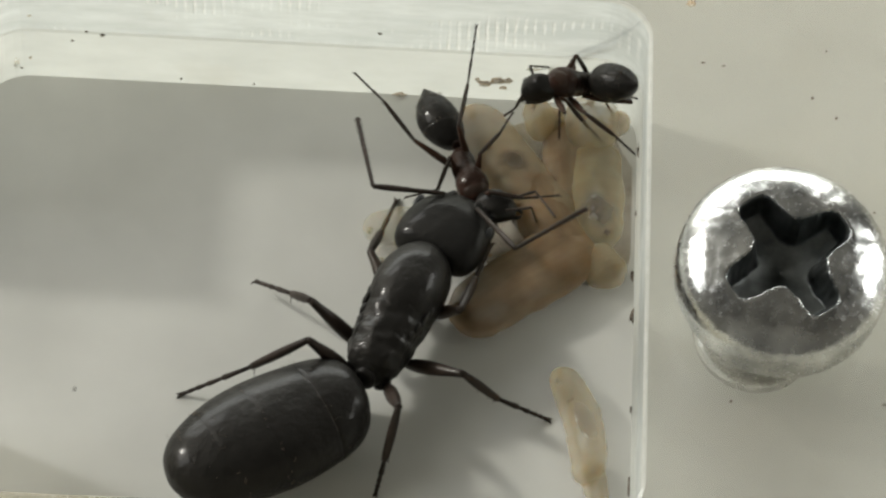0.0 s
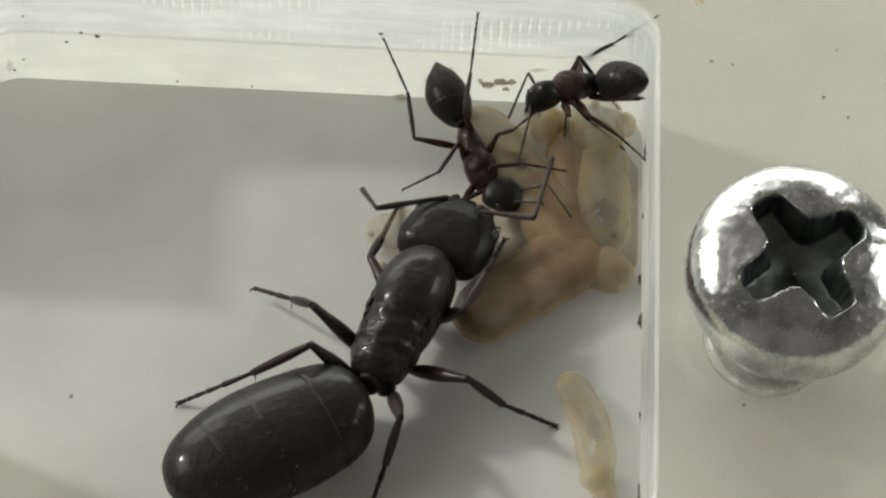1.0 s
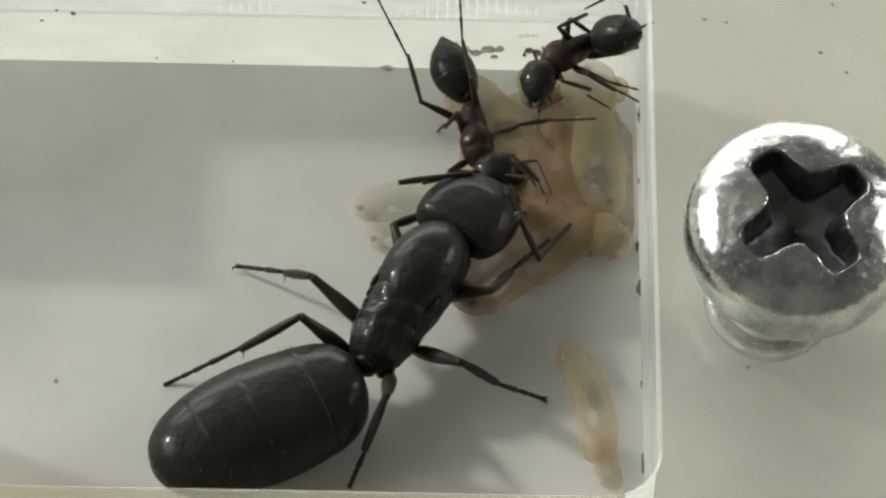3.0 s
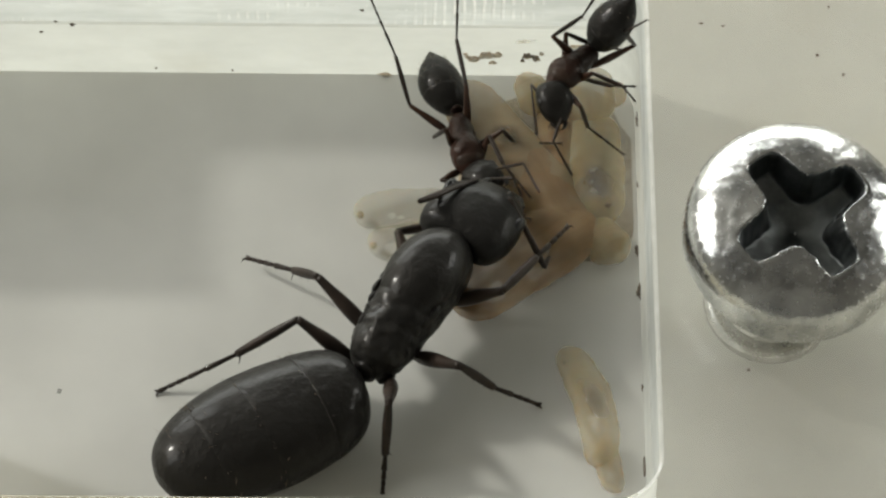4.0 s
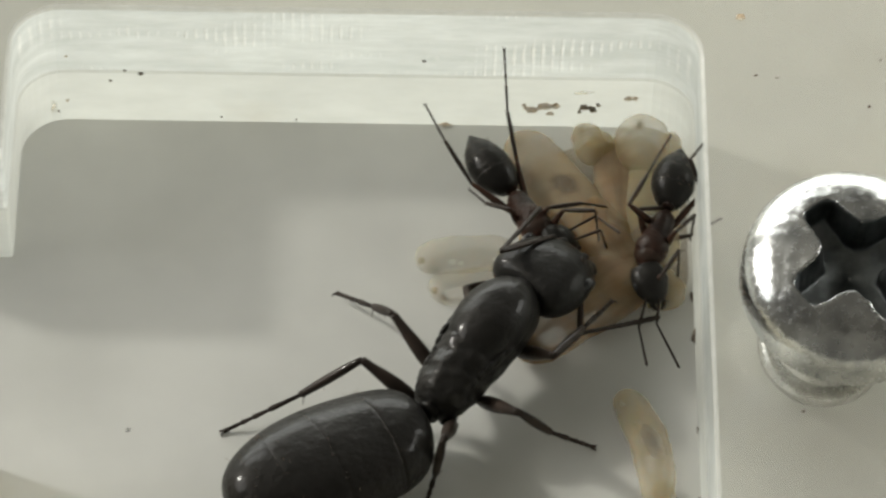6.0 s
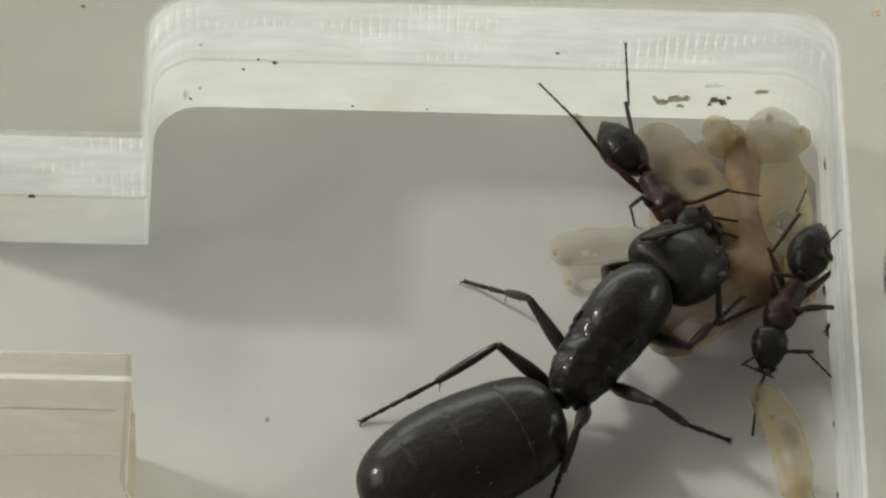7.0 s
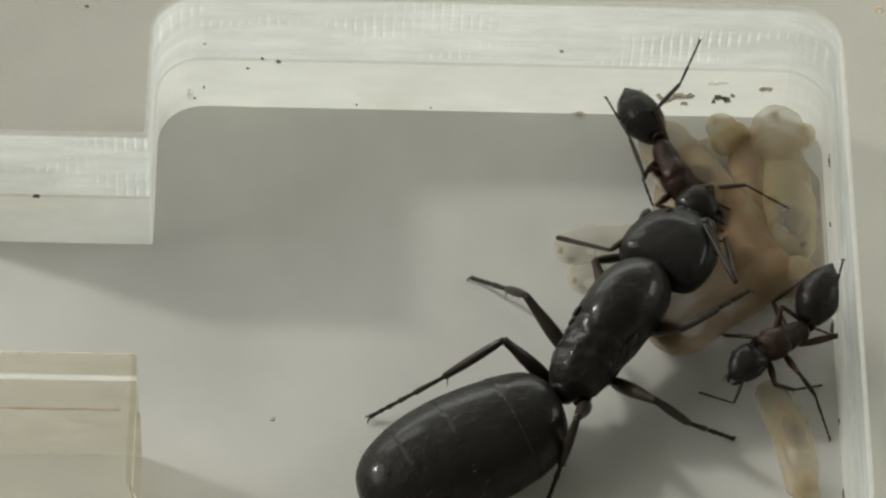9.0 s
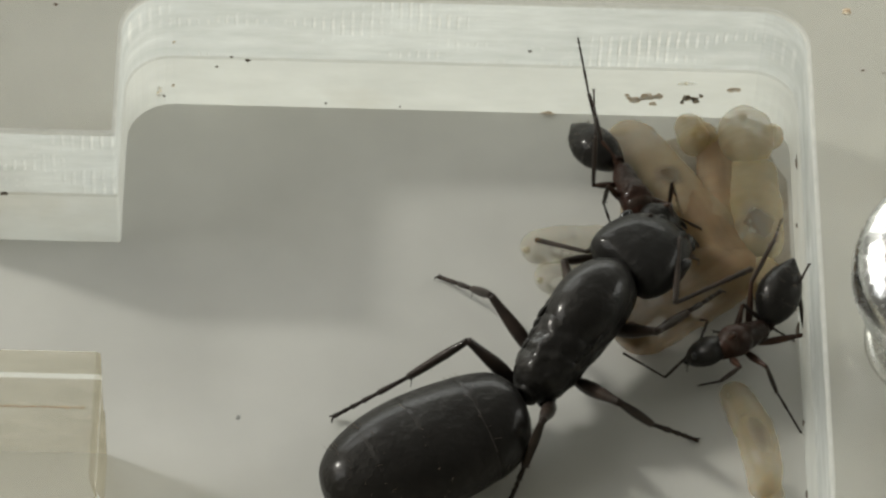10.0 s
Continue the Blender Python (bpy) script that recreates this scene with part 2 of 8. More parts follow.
M_ROOM = plain("painted_room_wall", (0.22, 0.215, 0.20), (0.27, 0.265, 0.25), 3, 0.8, 0.2, 0.0005)
M_BOARDS = plain("room_floor_boards", (0.16, 0.11, 0.07), (0.22, 0.15, 0.10), 6, 0.5, 0.2, 0.0005)


# ---- mesh tools (millimetres) ----
def mesh_of(name, bm, mats, smooth=True):
    me = bpy.data.meshes.new(name)
    bmesh.ops.recalc_face_normals(bm, faces=bm.faces)
    for v in bm.verts:
        v.co *= MM
    bm.to_mesh(me)
    bm.free()
    for m in mats if isinstance(mats, (list, tuple)) else [mats]:
        me.materials.append(m)
    if smooth:
        for p in me.polygons:
            p.use_smooth = True
    return me


def thing(name, bm, mats, label, category, kind="", group="", smooth=True):
    return tagged(new(name, mesh_of(name, bm, mats, smooth)), label, category, group, kind)


def part(name, bm, mats, parent, label="", smooth=True):
    ob = new(name, mesh_of(name, bm, mats, smooth))
    ob.parent = parent
    return tagged(ob, label)


def smooth_rings(rings, steps):
    """Catmull-Rom between rings of equal length tuples."""
    out = []
    for i in range(len(rings) - 1):
        p0, p1, p2, p3 = rings[max(i - 1, 0)], rings[i], rings[i + 1], rings[min(i + 2, len(rings) - 1)]
        for k in range(steps):
            u = k / steps
            out.append([0.5 * (2 * b + (c - a) * u + (2 * a - 5 * b + 4 * c - d) * u * u + (3 * b - a - 3 * c + d) * u ** 3) for a, b, c, d in zip(p0, p1, p2, p3)])
    out.append(list(rings[-1]))
    return out


def loft(bm, rings, n=20, steps=4, square=2.0, caps=True):
    """Rings of (x, y, z, half width, half height) across the x axis."""
    loops = []
    for x, y, z, w, h in smooth_rings(rings, steps) if steps else rings:
        w, h = max(w, 0.005), max(h, 0.005)
        loop = []
        for k in range(n):
            a = 2 * math.pi * k / n
            c, s = math.cos(a), math.sin(a)
            loop.append(bm.verts.new((x, y + w * math.copysign(abs(c) ** (2 / square), c), z + h * math.copysign(abs(s) ** (2 / square), s))))
        loops.append(loop)
    for a, b in zip(loops, loops[1:]):
        for k in range(n):
            bm.faces.new((a[k], a[(k + 1) % n], b[(k + 1) % n], b[k]))
    if caps:
        bm.faces.new(loops[0])
        bm.faces.new(loops[-1])
    return bm


def lofted(rings, n=20, steps=4, square=2.0):
    return loft(bmesh.new(), rings, n, steps, square)


def ball(bm, x, y, z, rx, ry, rz, n=16, m=10):
    loft(bm, [(x + rx * -math.cos(math.pi * i / m), y, z, ry * math.sin(math.pi * i / m), rz * math.sin(math.pi * i / m)) for i in range(m + 1)], n, 0)
    return bm


def tube(bm, points, radii, n=8):
    """A round tube through points."""
    loops = []
    for i, p in enumerate(points):
        d = (Vector(points[min(i + 1, len(points) - 1)]) - Vector(points[max(i - 1, 0)])).normalized()
        side = d.cross(Vector((0, 0, 1)) if abs(d.z) < 0.9 else Vector((0, 1, 0))).normalized()
        up = side.cross(d)
        loops.append([bm.verts.new(Vector(p) + radii[i] * (math.cos(2 * math.pi * k / n) * side + math.sin(2 * math.pi * k / n) * up)) for k in range(n)])
    for a, b in zip(loops, loops[1:]):
        for k in range(n):
            bm.faces.new((a[k], a[(k + 1) % n], b[(k + 1) % n], b[k]))
    bm.faces.new(loops[0])
    bm.faces.new(loops[-1])
    return bm


def box(bm, x0, x1, y0, y1, z0, z1):
    v = [bm.verts.new((x, y, z)) for z in (z0, z1) for x, y in ((x0, y0), (x1, y0), (x1, y1), (x0, y1))]
    for f in ((0, 3, 2, 1), (4, 5, 6, 7), (0, 1, 5, 4), (1, 2, 6, 5), (2, 3, 7, 6), (3, 0, 4, 7)):
        bm.faces.new([v[i] for i in f])
    return bm


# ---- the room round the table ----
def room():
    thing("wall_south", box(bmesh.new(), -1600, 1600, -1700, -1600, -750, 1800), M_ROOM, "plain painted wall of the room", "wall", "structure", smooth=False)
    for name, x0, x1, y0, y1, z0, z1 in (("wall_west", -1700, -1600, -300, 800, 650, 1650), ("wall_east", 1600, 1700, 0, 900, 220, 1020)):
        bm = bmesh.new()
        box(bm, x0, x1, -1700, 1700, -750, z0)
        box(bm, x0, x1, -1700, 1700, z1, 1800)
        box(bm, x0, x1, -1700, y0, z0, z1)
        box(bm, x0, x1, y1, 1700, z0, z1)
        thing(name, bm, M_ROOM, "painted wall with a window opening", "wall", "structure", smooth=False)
    bm = bmesh.new()
    box(bm, -1600, 1600, 1600, 1700, -750, 60)
    box(bm, -1600, -1575, 1600, 1700, 60, 1800)
    box(bm, 800, 1600, 1600, 1700, 60, 820)
    box(bm, -1575, 1600, 1600, 1700, 820, 930)
    box(bm, -730, 1600, 1600, 1700, 930, 1590)
    box(bm, -1575, 1600, 1600, 1700, 1590, 1800)
    thing("wall_north", bm, M_ROOM, "painted wall with a wide window and a small one above", "wall", "structure", smooth=False)
    thing("ceiling", box(bmesh.new(), -1700, 1700, -1700, 1700, 1800, 1900), M_ROOM, "plain painted ceiling", "ceiling", "structure", smooth=False)
    thing("floor", box(bmesh.new(), -1700, 1700, -1700, 1700, -850, -750), M_BOARDS, "brown boarded room floor", "floor", "structure", smooth=False)
    bm = box(bmesh.new(), -500, 500, -400, 400, -28, -2)
    for x in (-470, 420):
        for y in (-370, 320):
            box(bm, x, x + 50, y, y + 50, -749, -28.5)
    thing("table_top", bm, M_TABLE, "grey table top under the ant nest", "table", "structure", smooth=False)


# ---- the nest: white floor sheet and acrylic plate with milled chamber ----
WEST, EAST, SOUTH, NORTH = -24.5, 0.05, -22.8, 0.0
GATE_N, GATE_S, GATE_END = -6.6, -16.0, -32.1
FAR_WEST, FAR_NORTH, FAR_SOUTH = -62.0, 14.0, -36.0
TOP = 6.15


def outline(d):
    """The chamber, its short passage and the next chamber to the west, widened by d, with rounded corners."""
    corners = ((EAST + d, NORTH + d, 1.7 + d), (WEST - d, NORTH + d, 1.7 + d), (WEST - d, GATE_N + d, 0.12), (GATE_END + d, GATE_N + d, 0.12), (GATE_END + d, FAR_NORTH + d, 1.7), (FAR_WEST - d, FAR_NORTH + d, 1.7), (FAR_WEST - d, FAR_SOUTH - d, 1.7), (GATE_END + d, FAR_SOUTH - d, 1.7), (GATE_END + d, GATE_S - d, 0.12), (WEST - d, GATE_S - d, 0.12), (WEST - d, SOUTH - d, 1.7 + d), (EAST + d, SOUTH - d, 1.7 + d))
    pts = []
    for i, (x, y, r) in enumerate(corners):
        here, last, nxt = Vector((x, y)), Vector(corners[i - 1][:2]), Vector(corners[(i + 1) % len(corners)][:2])
        a, b = (last - here).normalized(), (nxt - here).normalized()
        mid = here + (a + b) * r
        start, end = here + a * r - mid, here + b * r - mid
        for k in range(9):
            u = k / 8
            pts.append(mid + (start * math.cos(u * math.pi / 2) + end * math.sin(u * math.pi / 2)))
    return pts


def nest():
    bm = box(bmesh.new(), -90, 70, -70, 60, -2, 0)
    thing("nest_floor", bm, M_FLOOR, "white plaster floor sheet of the nest", "floor", "structure", smooth=False)
    bm = bmesh.new()
    levels = ((0.0, 0.001, 0), (0.0, 2.62, 0), (0.05, 2.72, 0), (0.05, 4.45, 1), (0.05, 4.75, 1), (0.05, TOP - 0.14, 1), (0.1, TOP - 0.03, 2), (0.2, TOP, 2))
    loops = []
    for d, z, _ in levels:
        loops.append([bm.verts.new((p.x, p.y, z)) for p in outline(d)])
    for i, (a, b) in enumerate(zip(loops, loops[1:])):
        n = len(a)
        for k in range(n):
            f = bm.faces.new((a[k], b[k], b[(k + 1) % n], a[(k + 1) % n]))
            c = f.calc_center_median()
            # far faces take the darkened copies; one pale strip paints the ledge's lit line
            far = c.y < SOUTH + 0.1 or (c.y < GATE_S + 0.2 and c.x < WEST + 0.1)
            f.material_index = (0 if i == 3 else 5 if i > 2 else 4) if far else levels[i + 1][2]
    inner = [bm.edges.get((loops[-1][k], loops[-1][(k + 1) % len(loops[-1])])) for k in range(len(loops[-1]))]
    rim = [bm.verts.new(p) for p in ((-85, -65, TOP), (65, -65, TOP), (65, 55, TOP), (-85, 55, TOP))]
    foot = [bm.verts.new((v.co.x, v.co.y, 0.015)) for v in rim]
    outer = []
    for k in range(4):
        f = bm.faces.new((rim[k], foot[k], foot[(k + 1) % 4], rim[(k + 1) % 4]))
        f.material_index = 2
        outer.append(bm.edges.get((rim[k], rim[(k + 1) % 4])))
    made = bmesh.ops.triangle_fill(bm, use_beauty=True, use_dissolve=False, edges=inner + outer)
    for f in made["geom"]:
        if isinstance(f, bmesh.types.BMFace):
            f.material_index = 3
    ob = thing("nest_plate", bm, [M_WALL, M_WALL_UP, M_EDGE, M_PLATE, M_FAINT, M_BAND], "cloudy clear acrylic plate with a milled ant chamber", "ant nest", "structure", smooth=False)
    return ob


# ---- the screw ----
def screw():
    x, y = 4.65, -13.3
    root = tagged(new("screw"), "shiny zinc-plated cross-recessed pan head screw in the acrylic plate", "screw")
    root.matrix_world = mm(x, y, 7.4, 15, 4, 0)
    n = 64

    def turned(profile, name, mat, label=""):
        bm = bmesh.new()
        loops = [[bm.verts.new((r * math.cos(2 * math.pi * k / n), r * math.sin(2 * math.pi * k / n), z)) for k in range(n)] for r, z in profile]
        for a, b in zip(loops, loops[1:]):
            for k in range(n):
                bm.faces.new((a[k], a[(k + 1) % n], b[(k + 1) % n], b[k]))
        bm.faces.new(loops[0])
        bm.faces.new(loops[-1])
        return part(name, bm, mat, root, label)

    # head: domed top with the cross sunk into it
    bm = bmesh.new()
    Z0, turn = 0.0, radians(37)
    rings = []
    prof = [(0.0, 2.78), (0.5, 2.77), (1.0, 2.73), (1.5, 2.66), (2.0, 2.55), (2.5, 2.39), (3.0, 2.14), (3.35, 1.88), (3.56, 1.64), (3.68, 1.4), (3.73, 1.1), (3.74, 0.65), (3.72, 0.28), (3.62, 0.08), (3.4, 0.0)]
    dense = smooth_rings(prof, 9)
    nn = 240
    for r, z in dense[1:]:
        ring = []
        for k in range(nn):
            a = 2 * math.pi * k / nn
            px, py = r * math.cos(a), r * math.sin(a)
            u, v = px * math.cos(turn) + py * math.sin(turn), -px * math.sin(turn) + py * math.cos(turn)
            arm = min(max(abs(u), abs(v)), 3.0)
            wide = 0.72 - 0.09 * arm
            inside = math.log(math.exp(4.0 * (wide - abs(u))) + math.exp(4.0 * (wide - abs(v)))) / 4.0
            ragged = 0.07 * noise.noise(Vector((px * 1.7, py * 1.7, 3.0))) + 0.035 * noise.noise(Vector((px * 5.0, py * 5.0, 8.0)))
            near = max(0.0, min(1.0, (inside + 0.15 + ragged) / 0.36)) * max(0.0, min(1.0, (2.42 - arm) / 0.42))
            near = near * near * (3 - 2 * near)
            sink = near * (1.25 + 0.45 * max(0.0, 2.0 - math.hypot(u, v)))
            dent = 0.05 * noise.noise(Vector((px * 0.9, py * 0.9, 1.0))) + 0.02 * noise.noise(Vector((px * 2.6, py * 2.6, 5.0)))
            ring.append(bm.verts.new((px, py, Z0 + z - sink + dent * (1 if z > 1.2 else 0))))
        rings.append(ring)
    mid = bm.verts.new((0, 0, Z0 + 2.78 - 2.15))
    for k in range(nn):
        bm.faces.new((mid, rings[0][k], rings[0][(k + 1) % nn]))
    for a, b in zip(rings, rings[1:]):
        for k in range(nn):
            f = bm.faces.new((a[k], b[k], b[(k + 1) % nn], a[(k + 1) % nn]))
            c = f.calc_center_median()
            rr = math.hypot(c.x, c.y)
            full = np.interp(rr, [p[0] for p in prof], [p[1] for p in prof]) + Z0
            # sunk faces, lip included, get the steel toned down for recess shade
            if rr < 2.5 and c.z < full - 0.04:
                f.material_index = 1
    bm.faces.new(rings[-1])
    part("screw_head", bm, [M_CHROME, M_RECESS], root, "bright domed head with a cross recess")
    turned([(1.95, -4.9), (2.2, -5.0), (2.26, -5.35), (2.2, -5.5), (1.95, -5.6)], "collar", M_CHROME, "bright plated ring low on the shank")
    thread = [(1.7, 0.3), (1.7, -0.5)]
    for k in range(8):
        z = -0.6 - 0.75 * k
        thread += [(1.85, z), (1.85, z - 0.22), (1.6, z - 0.42), (1.6, z - 0.6)]
    turned(thread + [(1.7, -6.7), (1.2, -7.0)], "shank", M_CHROME, "plated steel threaded shank")


# ---- brood ----
def larva(name, a, b, radius, mat, label, bend=0.0, gut_at=None, lift=0.0, taper=(0.7, 0.75), folds=9, category="ant larva", flat=0.82, square=2.0):
    """A grub lying from a to b, slightly ringed, fatter at the middle."""
    ax, ay = a
    bx, by = b
    long = math.hypot(bx - ax, by - ay)
    bm = bmesh.new()
    rings = []
    count = 44
    for i in range(count + 1):
        u = i / count
        e = min(u, 1 - u) * long
        cap = math.sqrt(max(0.0, 1 - max(0.0, 1 - e / (radius * 0.9)) ** 2))
        body = (taper[0] + (1 - taper[0]) * math.sin(math.pi * min(1, u * 1.1)) if u < 0.5 else taper[1] + (1 - taper[1]) * math.sin(math.pi * u))
        fold = 1 - 0.014 * (0.5 + 0.5 * math.cos(2 * math.pi * u * folds)) ** 3
        w = radius * cap * body * fold
        rings.append((u * long, bend * math.sin(math.pi * u), 0.0, w, w * flat))
    loft(bm, rings, 26, 0, square)
    origin = Vector((long * (gut_at if gut_at is not None else 0.5), bend * math.sin(math.pi * (gut_at or 0.5)), radius * 0.55))
    rnd = random.Random(int(abs(ax * 731 + ay * 97)))
    shift = Vector((rnd.uniform(0, 50), rnd.uniform(0, 50), rnd.uniform(0, 50)))
    for v in bm.verts:
        k = noise.noise(v.co * (0.9 / radius) + shift) * 0.11 + noise.noise(v.co * (2.6 / radius) + shift) * 0.045
        spine = Vector((v.co.x, bend * math.sin(math.pi * min(max(v.co.x / long, 0), 1)), 0))
        v.co += (v.co - spine) * k
    for v in bm.verts:
        v.co -= origin
    ob = thing(name, bm, mat, label, category, group="brood pile")
    if "larva" in name:
        bm = ball(bmesh.new(), 0.3 * radius - origin.x, -origin.y, -0.1 * radius - origin.z, radius * 0.16, radius * 0.18, radius * 0.14, 12, 8)
        part("head_capsule", bm, M_CAPSULE, ob, "small pale brown head")
    if "cocoon" in name:
        bm = ball(bmesh.new(), 0.42 * radius - origin.x, -origin.y, 0.12 * radius - origin.z, radius * 0.3, radius * 0.5, radius * flat * 0.5, 14, 9)
        part("meconium", bm, M_MECONIUM, ob, "dark brown spot at the blind end")
    ob.matrix_world = mm(ax, ay, radius * flat * 0.98 + lift, 0, 0, math.degrees(math.atan2(by - ay, bx - ax))) @ Matrix.Translation(origin * MM)
    return ob


def brood():
    pale = ((0.36, 0.295, 0.18), (0.44, 0.37, 0.235))
    peach = ((0.30, 0.215, 0.13), (0.37, 0.275, 0.175))
    dusk = ((0.36, 0.285, 0.185), (0.44, 0.355, 0.24))
    g1 = grub("larva_skin_with_meal", (0.37, 0.295, 0.155), (0.45, 0.365, 0.205), (0.7, 1.5, 0.35), 0.00048, (0.09, 0.05, 0.05), 0.28)
    g2 = grub("cocoon_skin", *peach, alpha=0.5, fibres=0.5)
    g3 = grub("large_larva_skin", *dusk, (1.0, 1.0, 0.35), 0.00055, alpha=0.42)
    g4 = grub("pale_larva_skin", *pale, alpha=0.3)
    g5 = grub("blue_grey_meal_skin", (0.41, 0.35, 0.215), (0.49, 0.425, 0.275), (1.0, 1.0, 0.3), 0.00075, (0.13, 0.13, 0.165), 0.3)
    g6 = grub("yellow_larva_skin", (0.40, 0.31, 0.155), (0.47, 0.375, 0.20), alpha=0.36)
    g7 = grub("clear_larva_skin", (0.37, 0.325, 0.19), (0.45, 0.40, 0.25), (1.0, 1.2, 0.35), 0.0003, (0.09, 0.06, 0.05), 0.18)
    g8 = grub("clear_young_skin", (0.37, 0.325, 0.19), (0.45, 0.40, 0.25), alpha=0.15)
    larva("ant_larva", (-2.62, -12.7), (-1.45, -17.7), 0.74, g1, "pale yellow ant larva with a dark gut spot", 0.35, 0.55)
    larva("ant_larva", (-1.3, -16.4), (-0.95, -18.6), 0.46, g4, "small pale ant larva beside a larger one", -0.1)
    larva("ant_cocoon", (-6.5, -11.2), (-1.6, -7.0), 1.35, g2, "large peach-brown ant cocoon in the corner pile", 0.1, None, 0.0, (0.8, 0.9), 5, "ant cocoon", 0.58, 2.3)
    larva("ant_larva", (-6.4, -1.05), (-2.5, -6.6), 1.2, g3, "large greyish pink larva with a dark gut spot", -0.25, 0.52, flat=0.66)
    larva("ant_larva", (-1.8, -0.55), (-1.6, -3.2), 1.02, g4, "fat translucent larva at the corner wall", 0.0, lift=0.35, flat=0.9)
    larva("ant_larva", (-1.5, -2.3), (-1.35, -7.4), 1.04, g5, "long translucent larva with a blue-grey gut", 0.0, 0.74, flat=0.72)
    larva("ant_cocoon", (-4.2, -4.0), (-2.2, -8.4), 1.1, g2, "peach-brown cocoon under the larger larvae", 0.0, None, 0.0, (0.75, 0.8), 5, "ant cocoon", 0.7)
    larva("ant_cocoon", (-2.85, -1.3), (-2.5, -6.2), 0.8, g2, "small peach-brown cocoon between two larvae", 0.0, None, 0.0, (0.75, 0.8), 5, "ant cocoon", 0.75)
    larva("ant_larva", (-3.95, -0.75), (-3.5, -2.5), 0.62, g6, "small yellow larva near the chamber wall", 0.1, lift=0.25, flat=1.1)
    larva("ant_larva", (-3.3, -1.0), (-3.0, -2.3), 0.5, g6, "small yellow larva against its neighbour", 0.0, lift=0.25, flat=1.1)
    larva("ant_larva", (-0.6, -0.95), (-0.75, -2.1), 0.42, g6, "small yellow larva at the side wall", 0.0, lift=0.5)
    larva("ant_larva", (-0.55, -8.9), (-1.6, -7.2), 0.8, g4, "pale curled larva at the foot of the pile", 0.1)
    larva("ant_larva", (-10.0, -6.75), (-6.3, -6.4), 0.82, g7, "translucent young larva with a dark gut dot", 0.1, 0.5, flat=0.5, taper=(0.9, 0.9), folds=6)
    larva("ant_larva", (-9.5, -8.1), (-6.4, -7.5), 0.78, g8, "translucent young larva under the queen's head", -0.1, 0.6, flat=0.45, taper=(0.92, 0.9), folds=5)


# ---- crumbs and specks ----
def crumb(name, x, y, z, sx, sy, sz, mat, label, seed, category="debris", bits=5):
    """A ragged flake of dirt: one lump with lobes and notches, bits setting how many."""
    bm = ball(bmesh.new(), 0, 0, 0, 1, 1, 1, 22, 14)
    shift = Vector((seed * 3.1, seed * 1.7, seed * 0.9))
    for v in bm.verts:
        k = 0.95 + 0.8 * noise.noise(v.co * 1.2 + shift) + 0.6 * noise.noise(v.co * (0.5 * bits) + shift)
        k = max(0.3, k)
        v.co = 0.72 * Vector((v.co.x * sx * k, v.co.y * sy * k, v.co.z * sz * k + 0.35 * sz * noise.noise(Vector((v.co.x * 2.2, seed, 0)))))
    ob = thing(name, bm, mat, label, category, group="crumbs")
    ob.matrix_world = mm(x, y, z)
    return ob


def stain():
    """A thin dried film on the floor where the brood lies."""
    m, nt, b, out = material("dried_food_film")
    b.inputs["Base Color"].default_value = (0.36, 0.26, 0.125, 1)
    b.inputs["Roughness"].default_value = 0.5
    n1 = noise_of(nt, 420, 5.0, 0.6)
    fade = nt.nodes.new("ShaderNodeMapRange")
    fade.inputs["From Min"].default_value, fade.inputs["From Max"].default_value = 0.38, 0.72
    fade.inputs["To Min"].default_value, fade.inputs["To Max"].default_value = 0.24, 0.7
    nt.links.new(n1.outputs["Fac"], fade.inputs["Value"])
    nt.links.new(fade.outputs["Result"], b.inputs["Alpha"])
    bm = bmesh.new()
    ring = []
    for k in range(60):
        a = 2 * math.pi * k / 60
        r = 1 + 0.22 * noise.noise(Vector((math.cos(a) * 1.6, math.sin(a) * 1.6, 4.0)))
        ring.append((min(-0.1, -3.0 + 3.4 * r * math.cos(a)), min(-0.1, -4.7 + 4.4 * r * math.sin(a))))
    top = [bm.verts.new((x, y, 0.012)) for x, y in ring]
    low = [bm.verts.new((x, y, 0.004)) for x, y in ring]
    bm.faces.new(top)
    for k in range(60):
        bm.faces.new((low[k], low[(k + 1) % 60], top[(k + 1) % 60], top[k]))
    thing("floor_stain", bm, m, "faint yellow-brown dried stain on the nest floor", "stain")


